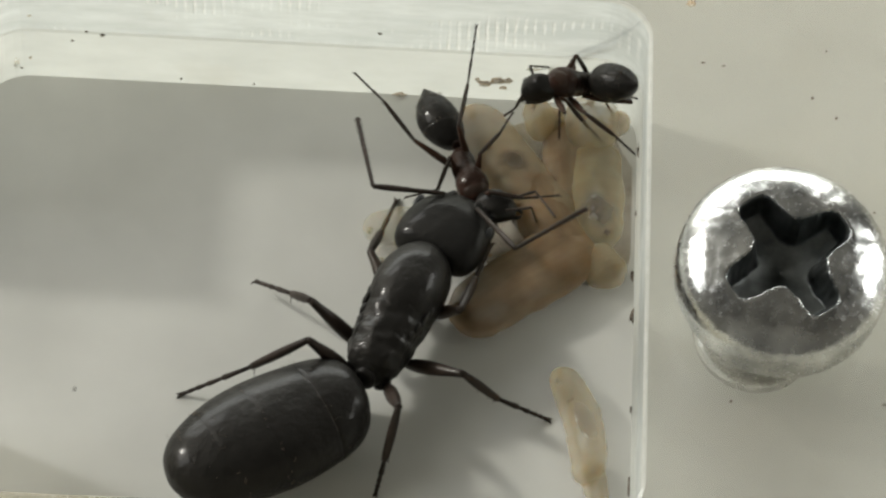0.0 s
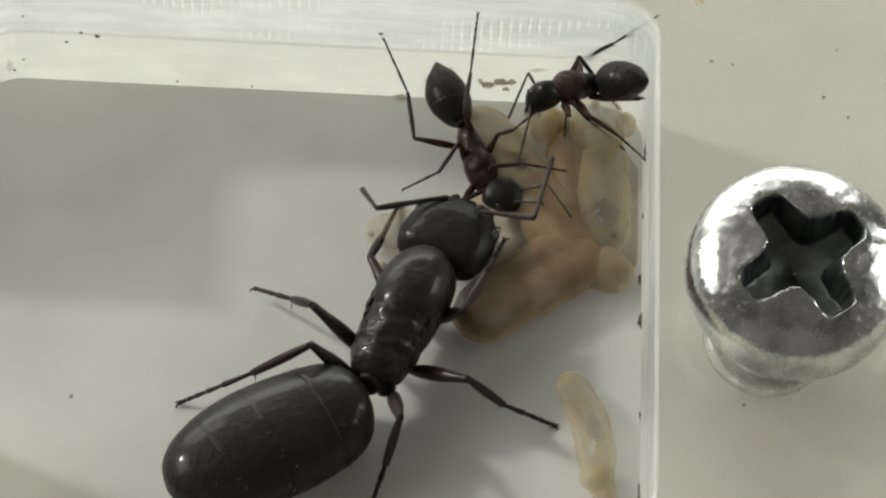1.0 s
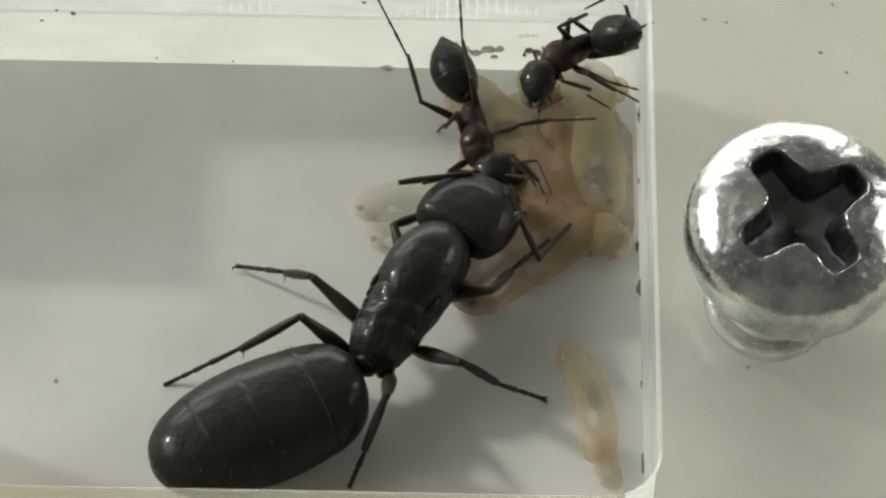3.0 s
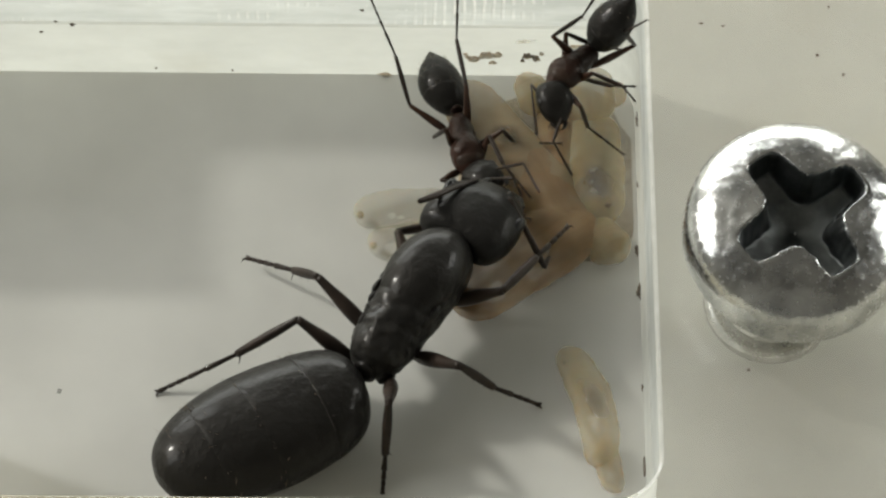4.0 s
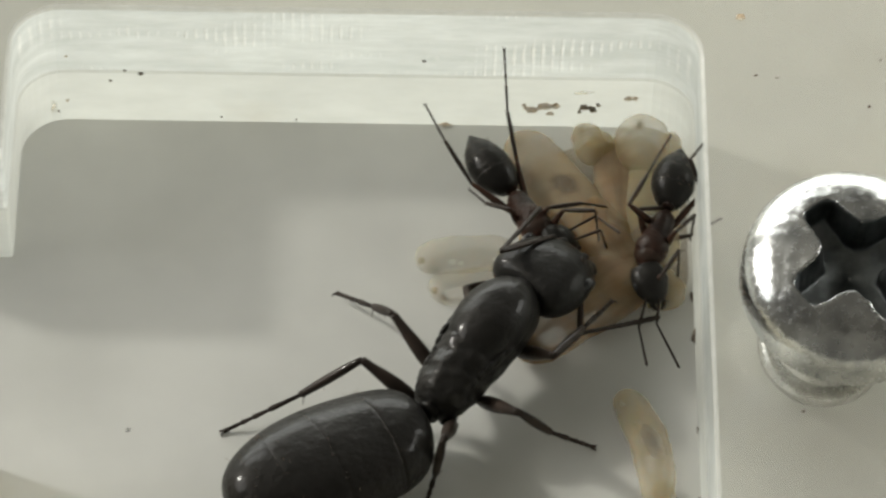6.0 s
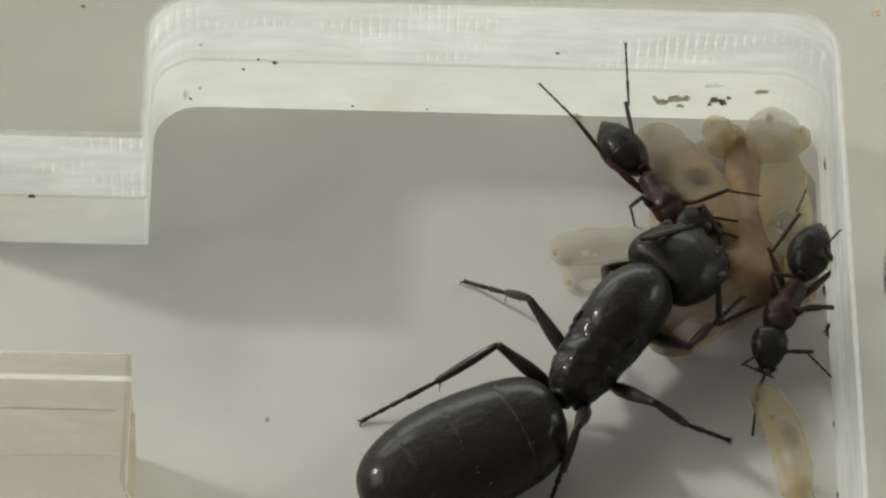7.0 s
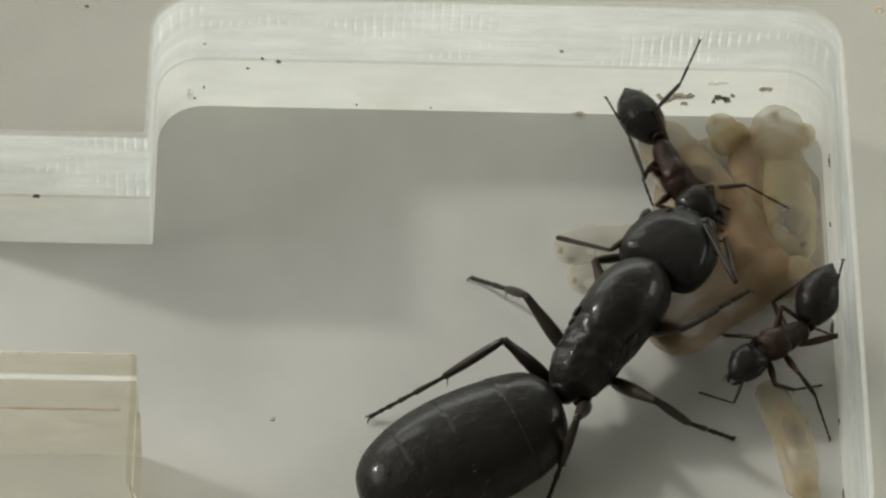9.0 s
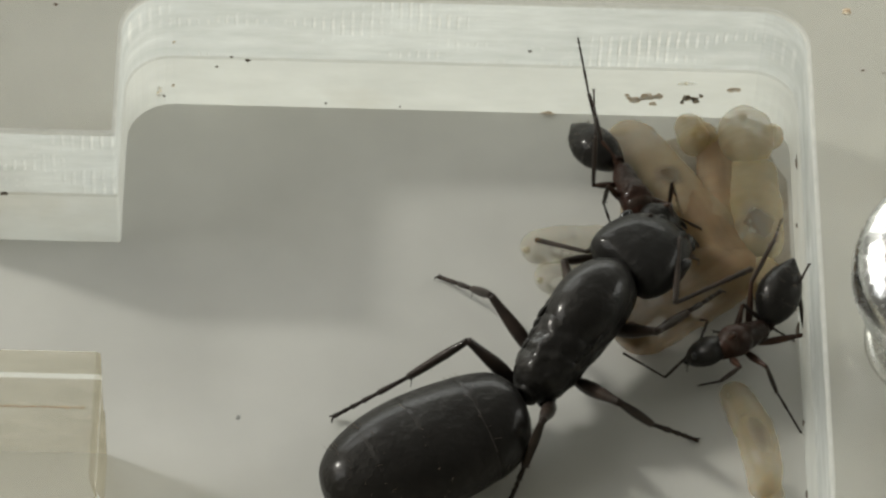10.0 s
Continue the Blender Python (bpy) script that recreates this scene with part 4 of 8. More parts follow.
def motions():
    walk(queen, [
        (0, mm(-9.52, -14.45, 2.1, 0, 1.1, 69.2)), (0.5, mm(-9.59, -14.47, 2.1, 0, 0.7, 69.2)), (1, mm(-9.51, -14.46, 2.1, 0, 1.3, 69.2)), (1.5, mm(-9.58, -14.45, 2.1, 0, 2.4, 69.7)),
        (2, mm(-9.43, -14.5, 2.1, 0, -1.6, 65.4)), (3.5, mm(-9.37, -14.83, 2.1, 0, -5.7, 60.2)), (4, mm(-9.42, -14.71, 2.1, 0, -5.8, 59.1)), (4.5, mm(-9.33, -14.85, 2.1, 0, -4, 59)),
        (5, mm(-9.49, -14.85, 2.1, 0, -7.9, 57)), (5.5, mm(-9.3, -14.75, 2.1, 0, -4.5, 56.7)), (6, mm(-9.39, -14.71, 2.1, 0, -5.4, 55.8)), (7.5, mm(-9.74, -14.37, 2.1, 0, -7.5, 55)),
        (8, mm(-9.86, -14.43, 2.1, 0, -7.6, 55.2)), (8.5, mm(-9.83, -14.44, 2.1, 0, -8.7, 55.5)), (9, mm(-9.77, -14.31, 2.1, 0, -6.5, 56.1)), (9.5, mm(-9.76, -14.37, 2.1, 0, -5.9, 57.5)),
        (10, mm(-9.79, -14.36, 2.1, 0, -7.9, 55.7)),
    ])
    walk(queen_parts["head"], [
        (0, mm(5.98, 0, 0, 0, 3.1, -6.3)), (0.5, mm(5.98, 0, 0, 0, 5.5, -6.4)), (1, mm(5.98, 0, 0, 0, 4.6, -4.8)), (1.5, mm(5.98, 0, 0, 0, -1.4, -11.2)),
        (2, mm(5.98, 0, 0, 0, 11, -6.2)), (3.5, mm(5.98, 0, 0, 0, 14.4, -5.1)), (4, mm(5.98, 0, 0, 0, 13.6, -4.8)), (4.5, mm(5.98, 0, 0, 0, 13.4, -6.6)),
        (5, mm(5.98, 0, 0, 0, 21.2, -12.4)), (5.5, mm(5.98, 0, 0, 0, 19.4, -6)), (6, mm(5.98, 0, 0, 0, 19.6, -9.1)), (7.5, mm(5.98, 0, 0, 0, 24.7, -15)),
        (8, mm(5.98, 0, 0, 0, 16.6, -5.5)), (8.5, mm(5.98, 0, 0, 0, 19.9, -6.5)), (9, mm(5.98, 0, 0, 0, 9.6, 1.5)), (9.5, mm(5.98, 0, 0, 0, 7.6, -1.2)),
        (10, mm(5.98, 0, 0, 0, 15.3, -11.2)),
    ])
    walk(queen_parts["gaster"], [
        (0, mm(0, 0, 0, 0, 0.5, -35.8)), (0.5, mm(0, 0, 0, 0, 1.5, -35.4)), (1, mm(0, 0, 0, 0, -0.4, -36.6)), (1.5, mm(0, 0, 0, 0, -2.4, -38.5)), (2, mm(0, 0, 0, 0, -4.1, -38.3)),
        (3.5, mm(0, 0, 0, 0, 5.7, -30.3)), (4, mm(0, 0, 0, 0, 4.7, -29.8)), (4.5, mm(0, 0, 0, 0, 2.9, -28.8)), (5, mm(0, 0, 0, 0, 7.4, -27.3)), (5.5, mm(0, 0, 0, 0, 2.1, -28.3)),
        (6, mm(0, 0, 0, 0, 10.9, -25.1)), (7.5, mm(0, 0, 0, 0, 3.6, -26.5)), (8, mm(0, 0, 0, 0, 4, -26.6)), (8.5, mm(0, 0, 0, 0, 3.7, -27.5)), (9, mm(0, 0, 0, 0, 1, -28.7)),
        (9.5, mm(0, 0, 0, 0, 1.2, -30.4)), (10, mm(0, 0, 0, 0, 5.6, -27.9)),
    ])
    walk(queen_parts["lf0"], [
        (0, mm(4.07, 0.7, -1, -0, -4.4, 44.7)), (0.5, mm(4.07, 0.7, -1, 0, 0.3, 43.7)), (1, mm(4.07, 0.7, -1, -0.1, -3.5, 46.9)), (1.5, mm(4.07, 0.7, -1, -0.2, 6.6, 41.1)),
        (2, mm(4.07, 0.7, -1, 2, 11.7, 54.8)), (3.5, mm(4.07, 0.7, -1, 1.6, -9, 40.3)), (4, mm(4.07, 0.7, -1, 1.3, -0.9, 43.8)), (4.5, mm(4.07, 0.7, -1, 1.7, -14, 40.7)),
        (5, mm(4.07, 0.7, -1, 3, 23.4, 55.7)), (5.5, mm(4.07, 0.7, -1, 1.7, 11.6, 51.4)), (6, mm(4.07, 0.7, -1, 1, 10.8, 47.7)), (7.5, mm(4.07, 0.7, -1, 0, 5.8, 41)),
        (8, mm(4.07, 0.7, -1, 0.5, 5.1, 45.4)), (8.5, mm(4.07, 0.7, -1, 0.5, 6.2, 45.4)), (9, mm(4.07, 0.7, -1, 0.6, 1.8, 47.6)), (9.5, mm(4.07, 0.7, -1, 0.6, 1.9, 46.7)),
        (10, mm(4.07, 0.7, -1, 0.6, 5, 46.2)),
    ])
    walk(queen_parts["lf1"], [
        (0, mm(5.7, 2.31, -0.82, 0, 22.9, 6.7)), (0.5, mm(5.73, 2.29, -1.01, -0.2, 21.7, 6.3)), (1, mm(5.64, 2.38, -0.86, -0.5, 21.4, 5.3)), (1.5, mm(5.79, 2.2, -1.26, 0.2, 12.6, 7.9)),
        (2, mm(5.37, 2.54, -1.47, 2.1, 18, 14.9)), (3.5, mm(5.8, 2.17, -0.64, -16.5, 32.6, -26.8)), (4, mm(5.73, 2.29, -0.96, -16.3, 32.7, -26.4)), (4.5, mm(5.76, 2.16, -0.44, -15.2, 31.6, -24.3)),
        (5, mm(5.26, 2.44, -1.91, -15.3, 34.5, -24.5)), (5.5, mm(5.47, 2.46, -1.46, -15, 30.4, -23.9)), (6, mm(5.59, 2.37, -1.43, -15.2, 30.3, -24.4)), (7.5, mm(5.79, 2.2, -1.23, -15.9, 30.4, -25.7)),
        (8, mm(5.68, 2.33, -1.2, -16.2, 30.4, -26.2)), (8.5, mm(5.67, 2.33, -1.25, -16.6, 31.3, -27)), (9, mm(5.62, 2.4, -1.07, -16.6, 29.4, -27)), (9.5, mm(5.64, 2.37, -1.07, -17.2, 28.3, -28.3)),
        (10, mm(5.65, 2.35, -1.2, -16.4, 31, -26.6)),
    ])
    walk(queen_parts["lf2"], [
        (0, mm(7.13, 2.48, -1.43, -0, 12.3, 5.7)), (0.5, mm(7.17, 2.45, -1.59, -0.1, 9.3, 4.9)), (1, mm(7.09, 2.51, -1.43, -0.2, 11.3, 4.4)), (1.5, mm(7.3, 2.41, -1.6, -0.1, 0.4, 5.7)),
        (2, mm(6.8, 2.92, -1.95, 0.6, 8.8, 14.4)), (3.5, mm(6.97, 1.58, -1.48, -6.5, 65.9, 4.1)), (4, mm(6.91, 1.71, -1.8, -8.9, 56, 1.4)), (4.5, mm(6.97, 1.61, -1.26, -4.7, 60.2, 6.3)),
        (5, mm(6.43, 1.91, -2.79, -14.5, 11.6, -8.8)), (5.5, mm(6.7, 1.92, -2.25, -18.6, 14.3, -27.2)), (6, mm(6.82, 1.81, -2.22, -14.5, 26.1, -15.3)), (7.5, mm(7, 1.62, -2.02, -9.5, 53.9, -7.7)),
        (8, mm(6.89, 1.74, -1.99, -4.5, 53.5, -1.6)), (8.5, mm(6.86, 1.72, -2.06, -2, 55.1, 1.5)), (9, mm(6.83, 1.78, -1.84, -4.5, 61.3, -1.4)), (9.5, mm(6.85, 1.72, -1.81, -14.5, 54, -13.2)),
        (10, mm(6.85, 1.75, -2, 14.4, 63.6, 20.2)),
    ])
    walk(queen_parts["lm0"], [
        (0, mm(1.67, 0.75, -1, -0, -42.4, 94.2)), (0.5, mm(1.67, 0.75, -1, 2.8, -40.4, 90)), (1, mm(1.67, 0.75, -1, 0.2, -41.6, 94)), (1.5, mm(1.67, 0.75, -1, 2.8, -39.6, 90)),
        (2, mm(1.67, 0.75, -1, 4, -30.7, 87.9)), (3.5, mm(1.67, 0.75, -1, 6.6, -24.2, 82.3)), (4, mm(1.67, 0.75, -1, 7.8, -25.6, 79.4)), (4.5, mm(1.67, 0.75, -1, 11.8, -20.8, 69.2)),
        (5, mm(1.67, 0.75, -1, 10.3, -27.6, 72.9)), (5.5, mm(1.67, 0.75, -1, 7.8, -27.6, 78.2)), (6, mm(1.67, 0.75, -1, 9.3, -28.3, 75.1)), (7.5, mm(1.67, 0.75, -1, 11.1, -19.6, 70.7)),
        (8, mm(1.67, 0.75, -1, 11.2, -23.3, 70.3)), (8.5, mm(1.67, 0.75, -1, 11.7, -17.1, 69)), (9, mm(1.67, 0.75, -1, 9.9, -26, 73.9)), (9.5, mm(1.67, 0.75, -1, 10.2, -25.7, 73.2)),
        (10, mm(1.67, 0.75, -1, 9.7, -25.8, 74.2)),
    ])
    walk(queen_parts["lm1"], [
        (0, mm(1.52, 2.85, 0.92, -0, 41.2, 53.3)), (0.5, mm(1.67, 2.92, 0.85, 0.9, 42.4, 54.6)), (1, mm(1.53, 2.87, 0.89, 0.4, 41.4, 53.9)), (1.5, mm(1.67, 2.95, 0.82, 0.1, 41.2, 53.5)),
        (2, mm(1.77, 3.2, 0.45, 7.3, 42.3, 64.3)), (3.5, mm(2.02, 3.33, 0.17, 15.6, 41.6, 76.7)), (4, mm(2.15, 3.28, 0.23, 13.5, 39.5, 73.4)), (4.5, mm(2.62, 3.24, 0.01, 7.9, 39.1, 64.5)),
        (5, mm(2.42, 3.16, 0.32, 9.8, 43.1, 67.5)), (5.5, mm(2.19, 3.22, 0.32, 8.5, 40.4, 65.5)), (6, mm(2.32, 3.18, 0.35, 10.2, 41.6, 68.1)), (7.5, mm(2.56, 3.28, -0.04, 14.6, 44.5, 74.6)),
        (8, mm(2.56, 3.21, 0.13, 11.9, 46, 70.7)), (8.5, mm(2.65, 3.29, -0.16, 13.3, 45.3, 72.7)), (9, mm(2.38, 3.21, 0.25, 8.7, 45.3, 66.2)), (9.5, mm(2.42, 3.21, 0.24, 6.3, 45.2, 62.8)),
        (10, mm(2.37, 3.22, 0.24, 9.8, 45.7, 67.7)),
    ])
    walk(queen_parts["lm2"], [
        (0, mm(2.32, 3.92, -0.25, 0, 31.4, 65.8)), (0.5, mm(2.43, 3.98, -0.34, 1.1, 33, 67.8)), (1, mm(2.31, 3.94, -0.28, 0.7, 31.9, 67.2)), (1.5, mm(2.46, 4.02, -0.34, 0.8, 31.7, 67.4)),
        (2, mm(2.34, 4.38, -0.74, 7, 30.4, 79.2)), (3.5, mm(2.32, 4.62, -1.01, 13, 27.3, 91.6)), (4, mm(2.54, 4.59, -0.9, 10.7, 25, 86.5)), (4.5, mm(3.21, 4.48, -1.11, 5.6, 27.4, 75)),
        (5, mm(2.91, 4.35, -0.89, 6.7, 32.4, 77.1)), (5.5, mm(2.75, 4.45, -0.83, 6.1, 29.4, 76.1)), (6, mm(2.81, 4.41, -0.83, 7.7, 30.5, 79.3)), (7.5, mm(2.9, 4.5, -1.28, 11.9, 30.2, 87.5)),
        (8, mm(2.97, 4.37, -1.14, 9.7, 35.2, 83.4)), (8.5, mm(3.02, 4.48, -1.42, 10.3, 29.6, 84.6)), (9, mm(2.88, 4.35, -1.01, 6.8, 35.1, 78)), (9.5, mm(2.99, 4.32, -1.02, 4.8, 35.2, 74.5)),
        (10, mm(2.84, 4.37, -1.03, 7.1, 35.4, 78.5)),
    ])
    walk(queen_parts["lh0"], [
        (0, mm(0.36, 0.7, -0.8, -0, -52.1, 116.5)), (0.5, mm(0.36, 0.7, -0.8, 0.8, -51.8, 115.5)), (1, mm(0.36, 0.7, -0.8, 0.3, -52.2, 116.1)), (1.5, mm(0.36, 0.7, -0.8, 2.6, -49.9, 113.1)),
        (2, mm(0.36, 0.7, -0.8, 6.1, -45.4, 108.5)), (3.5, mm(0.36, 0.7, -0.8, 12.8, -42.4, 98.8)), (4, mm(0.36, 0.7, -0.8, 13.9, -36.2, 97.1)), (4.5, mm(0.36, 0.7, -0.8, 14, -32.2, 96.9)),
        (5, mm(0.36, 0.7, -0.8, 15.5, -29.7, 93.9)), (5.5, mm(0.36, 0.7, -0.8, 13.4, -25.4, 98.4)), (6, mm(0.36, 0.7, -0.8, 14.1, -29.1, 96.9)), (7.5, mm(0.36, 0.7, -0.8, 13.5, -36.7, 98.1)),
        (8, mm(0.36, 0.7, -0.8, 14.1, -41.8, 97.1)), (8.5, mm(0.36, 0.7, -0.8, 16.3, -38.4, 93.7)), (9, mm(0.36, 0.7, -0.8, 12.6, -43.3, 99.4)), (9.5, mm(0.36, 0.7, -0.8, 12.4, -43.8, 99.7)),
        (10, mm(0.36, 0.7, -0.8, 13.1, -42.5, 98.6)),
    ])
    walk(queen_parts["lh1"], [
        (0, mm(-0.35, 2.13, 1.25, -0, 41.3, 111.7)), (0.5, mm(-0.33, 2.15, 1.24, 0.1, 41.6, 111.8)), (1, mm(-0.34, 2.13, 1.25, 0.6, 41, 112.6)), (1.5, mm(-0.3, 2.24, 1.19, -0.4, 41.7, 111.1)),
        (2, mm(-0.22, 2.43, 1.05, 5.6, 38.7, 120.3)), (3.5, mm(0.06, 2.6, 0.95, 11.3, 34.9, 129.9)), (4, mm(0.1, 2.78, 0.73, 12.8, 33, 132.5)), (4.5, mm(0.1, 2.88, 0.59, 13, 32.6, 133)),
        (5, mm(0.21, 2.95, 0.49, 14.8, 29.1, 136.5)), (5.5, mm(0.02, 3.02, 0.32, 15.1, 30.5, 137)), (6, mm(0.09, 2.95, 0.47, 15.4, 31.2, 137.6)), (7.5, mm(0.06, 2.76, 0.75, 17.8, 31.5, 142.3)),
        (8, mm(0.12, 2.62, 0.93, 17.1, 32.9, 140.9)), (8.5, mm(0.23, 2.73, 0.81, 17.4, 31.5, 141.4)), (9, mm(0.05, 2.57, 0.98, 15.9, 34, 138.7)), (9.5, mm(0.04, 2.55, 1, 14.4, 34.5, 136.1)),
        (10, mm(0.07, 2.59, 0.96, 16.7, 32.1, 140.2)),
    ])
    walk(queen_parts["lh2"], [
        (0, mm(-1.08, 3.97, -0.49, -0, 31.7, 117)), (0.5, mm(-1.06, 3.98, -0.51, 0.1, 30.6, 117.1)), (1, mm(-1.1, 3.97, -0.48, 0.6, 31.2, 118.2)), (1.5, mm(-1.01, 4.08, -0.57, 0.1, 30.8, 117.2)),
        (2, mm(-1.26, 4.21, -0.6, 4.2, 26.3, 125.7)), (3.5, mm(-1.33, 4.26, -0.56, 8.1, 22.8, 135.2)), (4, mm(-1.4, 4.41, -0.71, 9.1, 18.5, 138)), (4.5, mm(-1.42, 4.51, -0.83, 9.6, 17.9, 139.4)),
        (5, mm(-1.46, 4.54, -0.79, 10.4, 14.4, 142.5)), (5.5, mm(-1.64, 4.57, -1.02, 10.9, 12.9, 144.5)), (6, mm(-1.58, 4.47, -0.9, 10.8, 14.4, 144.2)), (7.5, mm(-1.72, 4.14, -0.63, 12, 14.5, 149)),
        (8, mm(-1.6, 4.02, -0.5, 11.5, 17.1, 147)), (8.5, mm(-1.53, 4.13, -0.57, 11.6, 14.6, 147.6)), (9, mm(-1.6, 4.01, -0.5, 10.9, 18.4, 145.1)), (9.5, mm(-1.53, 4.06, -0.49, 10, 19.5, 142.3)),
        (10, mm(-1.65, 4.02, -0.44, 11.1, 17.1, 145.7)),
    ])
    walk(queen_parts["rf0"], [
        (0, mm(4.07, -0.7, -1, -0, -48.8, -110.9)), (0.5, mm(4.07, -0.7, -1, -24.2, -43.5, -77.8)), (1, mm(4.07, -0.7, -1, 1.4, -52.5, -111.7)), (1.5, mm(4.07, -0.7, -1, -10.5, -48.5, -96.3)),
        (2, mm(4.07, -0.7, -1, -14.6, -49.6, -90.9)), (3.5, mm(4.07, -0.7, -1, -23.7, -34.9, -77.6)), (4, mm(4.07, -0.7, -1, -28.8, -31.8, -68.3)), (4.5, mm(4.07, -0.7, -1, -14.1, -35.2, -94.6)),
        (5, mm(4.07, -0.7, -1, -16.5, -29.1, -90)), (5.5, mm(4.07, -0.7, -1, -18.3, -30.6, -86.5)), (6, mm(4.07, -0.7, -1, -13.8, -37, -94.6)), (7.5, mm(4.07, -0.7, -1, -14.9, -29.9, -92.5)),
        (8, mm(4.07, -0.7, -1, -19.8, -26.7, -82.3)), (8.5, mm(4.07, -0.7, -1, -11.8, -37.7, -97.1)), (9, mm(4.07, -0.7, -1, -16.5, -45.3, -90.1)), (9.5, mm(4.07, -0.7, -1, -16.8, -44.1, -89.6)),
        (10, mm(4.07, -0.7, -1, -21, -35.9, -83.1)),
    ])
    walk(queen_parts["rf1"], [
        (0, mm(3.53, -2.12, 0.73, -0, 18.7, 6.8)), (0.5, mm(4.42, -2.33, 0.58, -0.3, 10.8, 5.6)), (1, mm(3.55, -2, 0.82, -1.2, 9.1, 0.5)), (1.5, mm(3.9, -2.21, 0.72, -1, 7.6, 1.9)),
        (2, mm(4.04, -2.19, 0.75, 0.6, 17.3, 9.1)), (3.5, mm(4.47, -2.54, 0.32, -3.4, 38, 0.6)), (4, mm(4.79, -2.52, 0.21, -5.3, 15.3, -3.5)), (4.5, mm(3.91, -2.57, 0.33, -3.5, 20.7, 2.3)),
        (5, mm(4.07, -2.71, 0.12, -2.4, 24.9, 5.3)), (5.5, mm(4.19, -2.68, 0.17, -3.1, 24.2, 3.4)), (6, mm(3.92, -2.53, 0.39, -3.5, 22.6, 2.4)), (7.5, mm(3.98, -2.69, 0.14, 0.9, 40.3, 10.9)),
        (8, mm(4.34, -2.74, 0.03, -2.9, 34.1, 4.5)), (8.5, mm(3.84, -2.51, 0.41, -6.4, 26.6, -2.3)), (9, mm(4.06, -2.32, 0.63, -8.7, 29.3, -7.2)), (9.5, mm(4.08, -2.35, 0.6, -9.7, 29.9, -9.3)),
        (10, mm(4.29, -2.55, 0.35, -6.2, 32.9, -2.6)),
    ])
    walk(queen_parts["rf2"], [
        (0, mm(5.52, -1.88, 0.05, 0, 14.1, 5.7)), (0.5, mm(6.49, -2.13, 0.18, 0.1, 13.8, 6.3)), (1, mm(5.64, -1.98, 0.49, -1, 12.6, 1.5)), (1.5, mm(6, -2.14, 0.44, -0.7, 11, 2.7)),
        (2, mm(6.04, -1.87, 0.12, 1.2, 19.8, 9.7)), (3.5, mm(6.14, -2.52, -0.99, -6.6, 16.4, -14.8)), (4, mm(6.83, -2.65, -0.35, -2.6, 19, -1.7)), (4.5, mm(5.89, -2.49, -0.42, -1.5, 19.3, 1.6)),
        (5, mm(5.98, -2.53, -0.77, -0.2, 24.5, 5.1)), (5.5, mm(6.12, -2.56, -0.7, -2.3, 16, -0.9)), (6, mm(5.88, -2.45, -0.42, -1, 23.2, 2.7)), (7.5, mm(5.57, -2.38, -1.23, -3.1, 13.8, -3.6)),
        (8, mm(6.09, -2.6, -1.16, -3.3, 17.4, -4.5)), (8.5, mm(5.73, -2.59, -0.54, -1.9, 29.2, -0.9)), (9, mm(5.89, -2.55, -0.41, -5, 29.1, -7.4)), (9.5, mm(5.89, -2.65, -0.46, -6.9, 26.9, -11.4)),
        (10, mm(6.07, -2.63, -0.8, -4.6, 27.2, -6.3)),
    ])
    walk(queen_parts["rm0"], [
        (0, mm(1.67, -0.75, -1, -0, -28, -100.6)), (0.5, mm(1.67, -0.75, -1, -0.3, -27.8, -100)), (1, mm(1.67, -0.75, -1, 0.3, -28.2, -101.2)), (1.5, mm(1.67, -0.75, -1, 1.7, -30.7, -104.1)),
        (2, mm(1.67, -0.75, -1, 2.6, -34.9, -105.7)), (3.5, mm(1.67, -0.75, -1, -0.2, -34.9, -100.8)), (4, mm(1.67, -0.75, -1, 0.1, -37.2, -101.3)), (4.5, mm(1.67, -0.75, -1, 1.3, -37.9, -103.3)),
        (5, mm(1.67, -0.75, -1, 0.4, -37.9, -101.9)), (5.5, mm(1.67, -0.75, -1, 4.4, -37, -108.5)), (6, mm(1.67, -0.75, -1, 1.6, -37.6, -103.8)), (7.5, mm(1.67, -0.75, -1, 0.4, -33.3, -101.8)),
        (8, mm(1.67, -0.75, -1, 0.3, -33.1, -101.5)), (8.5, mm(1.67, -0.75, -1, -0, -34.9, -101)), (9, mm(1.67, -0.75, -1, 1.7, -32.1, -104.1)), (9.5, mm(1.67, -0.75, -1, 2.1, -31.8, -104.9)),
        (10, mm(1.67, -0.75, -1, 1.5, -32.2, -103.7)),
    ])
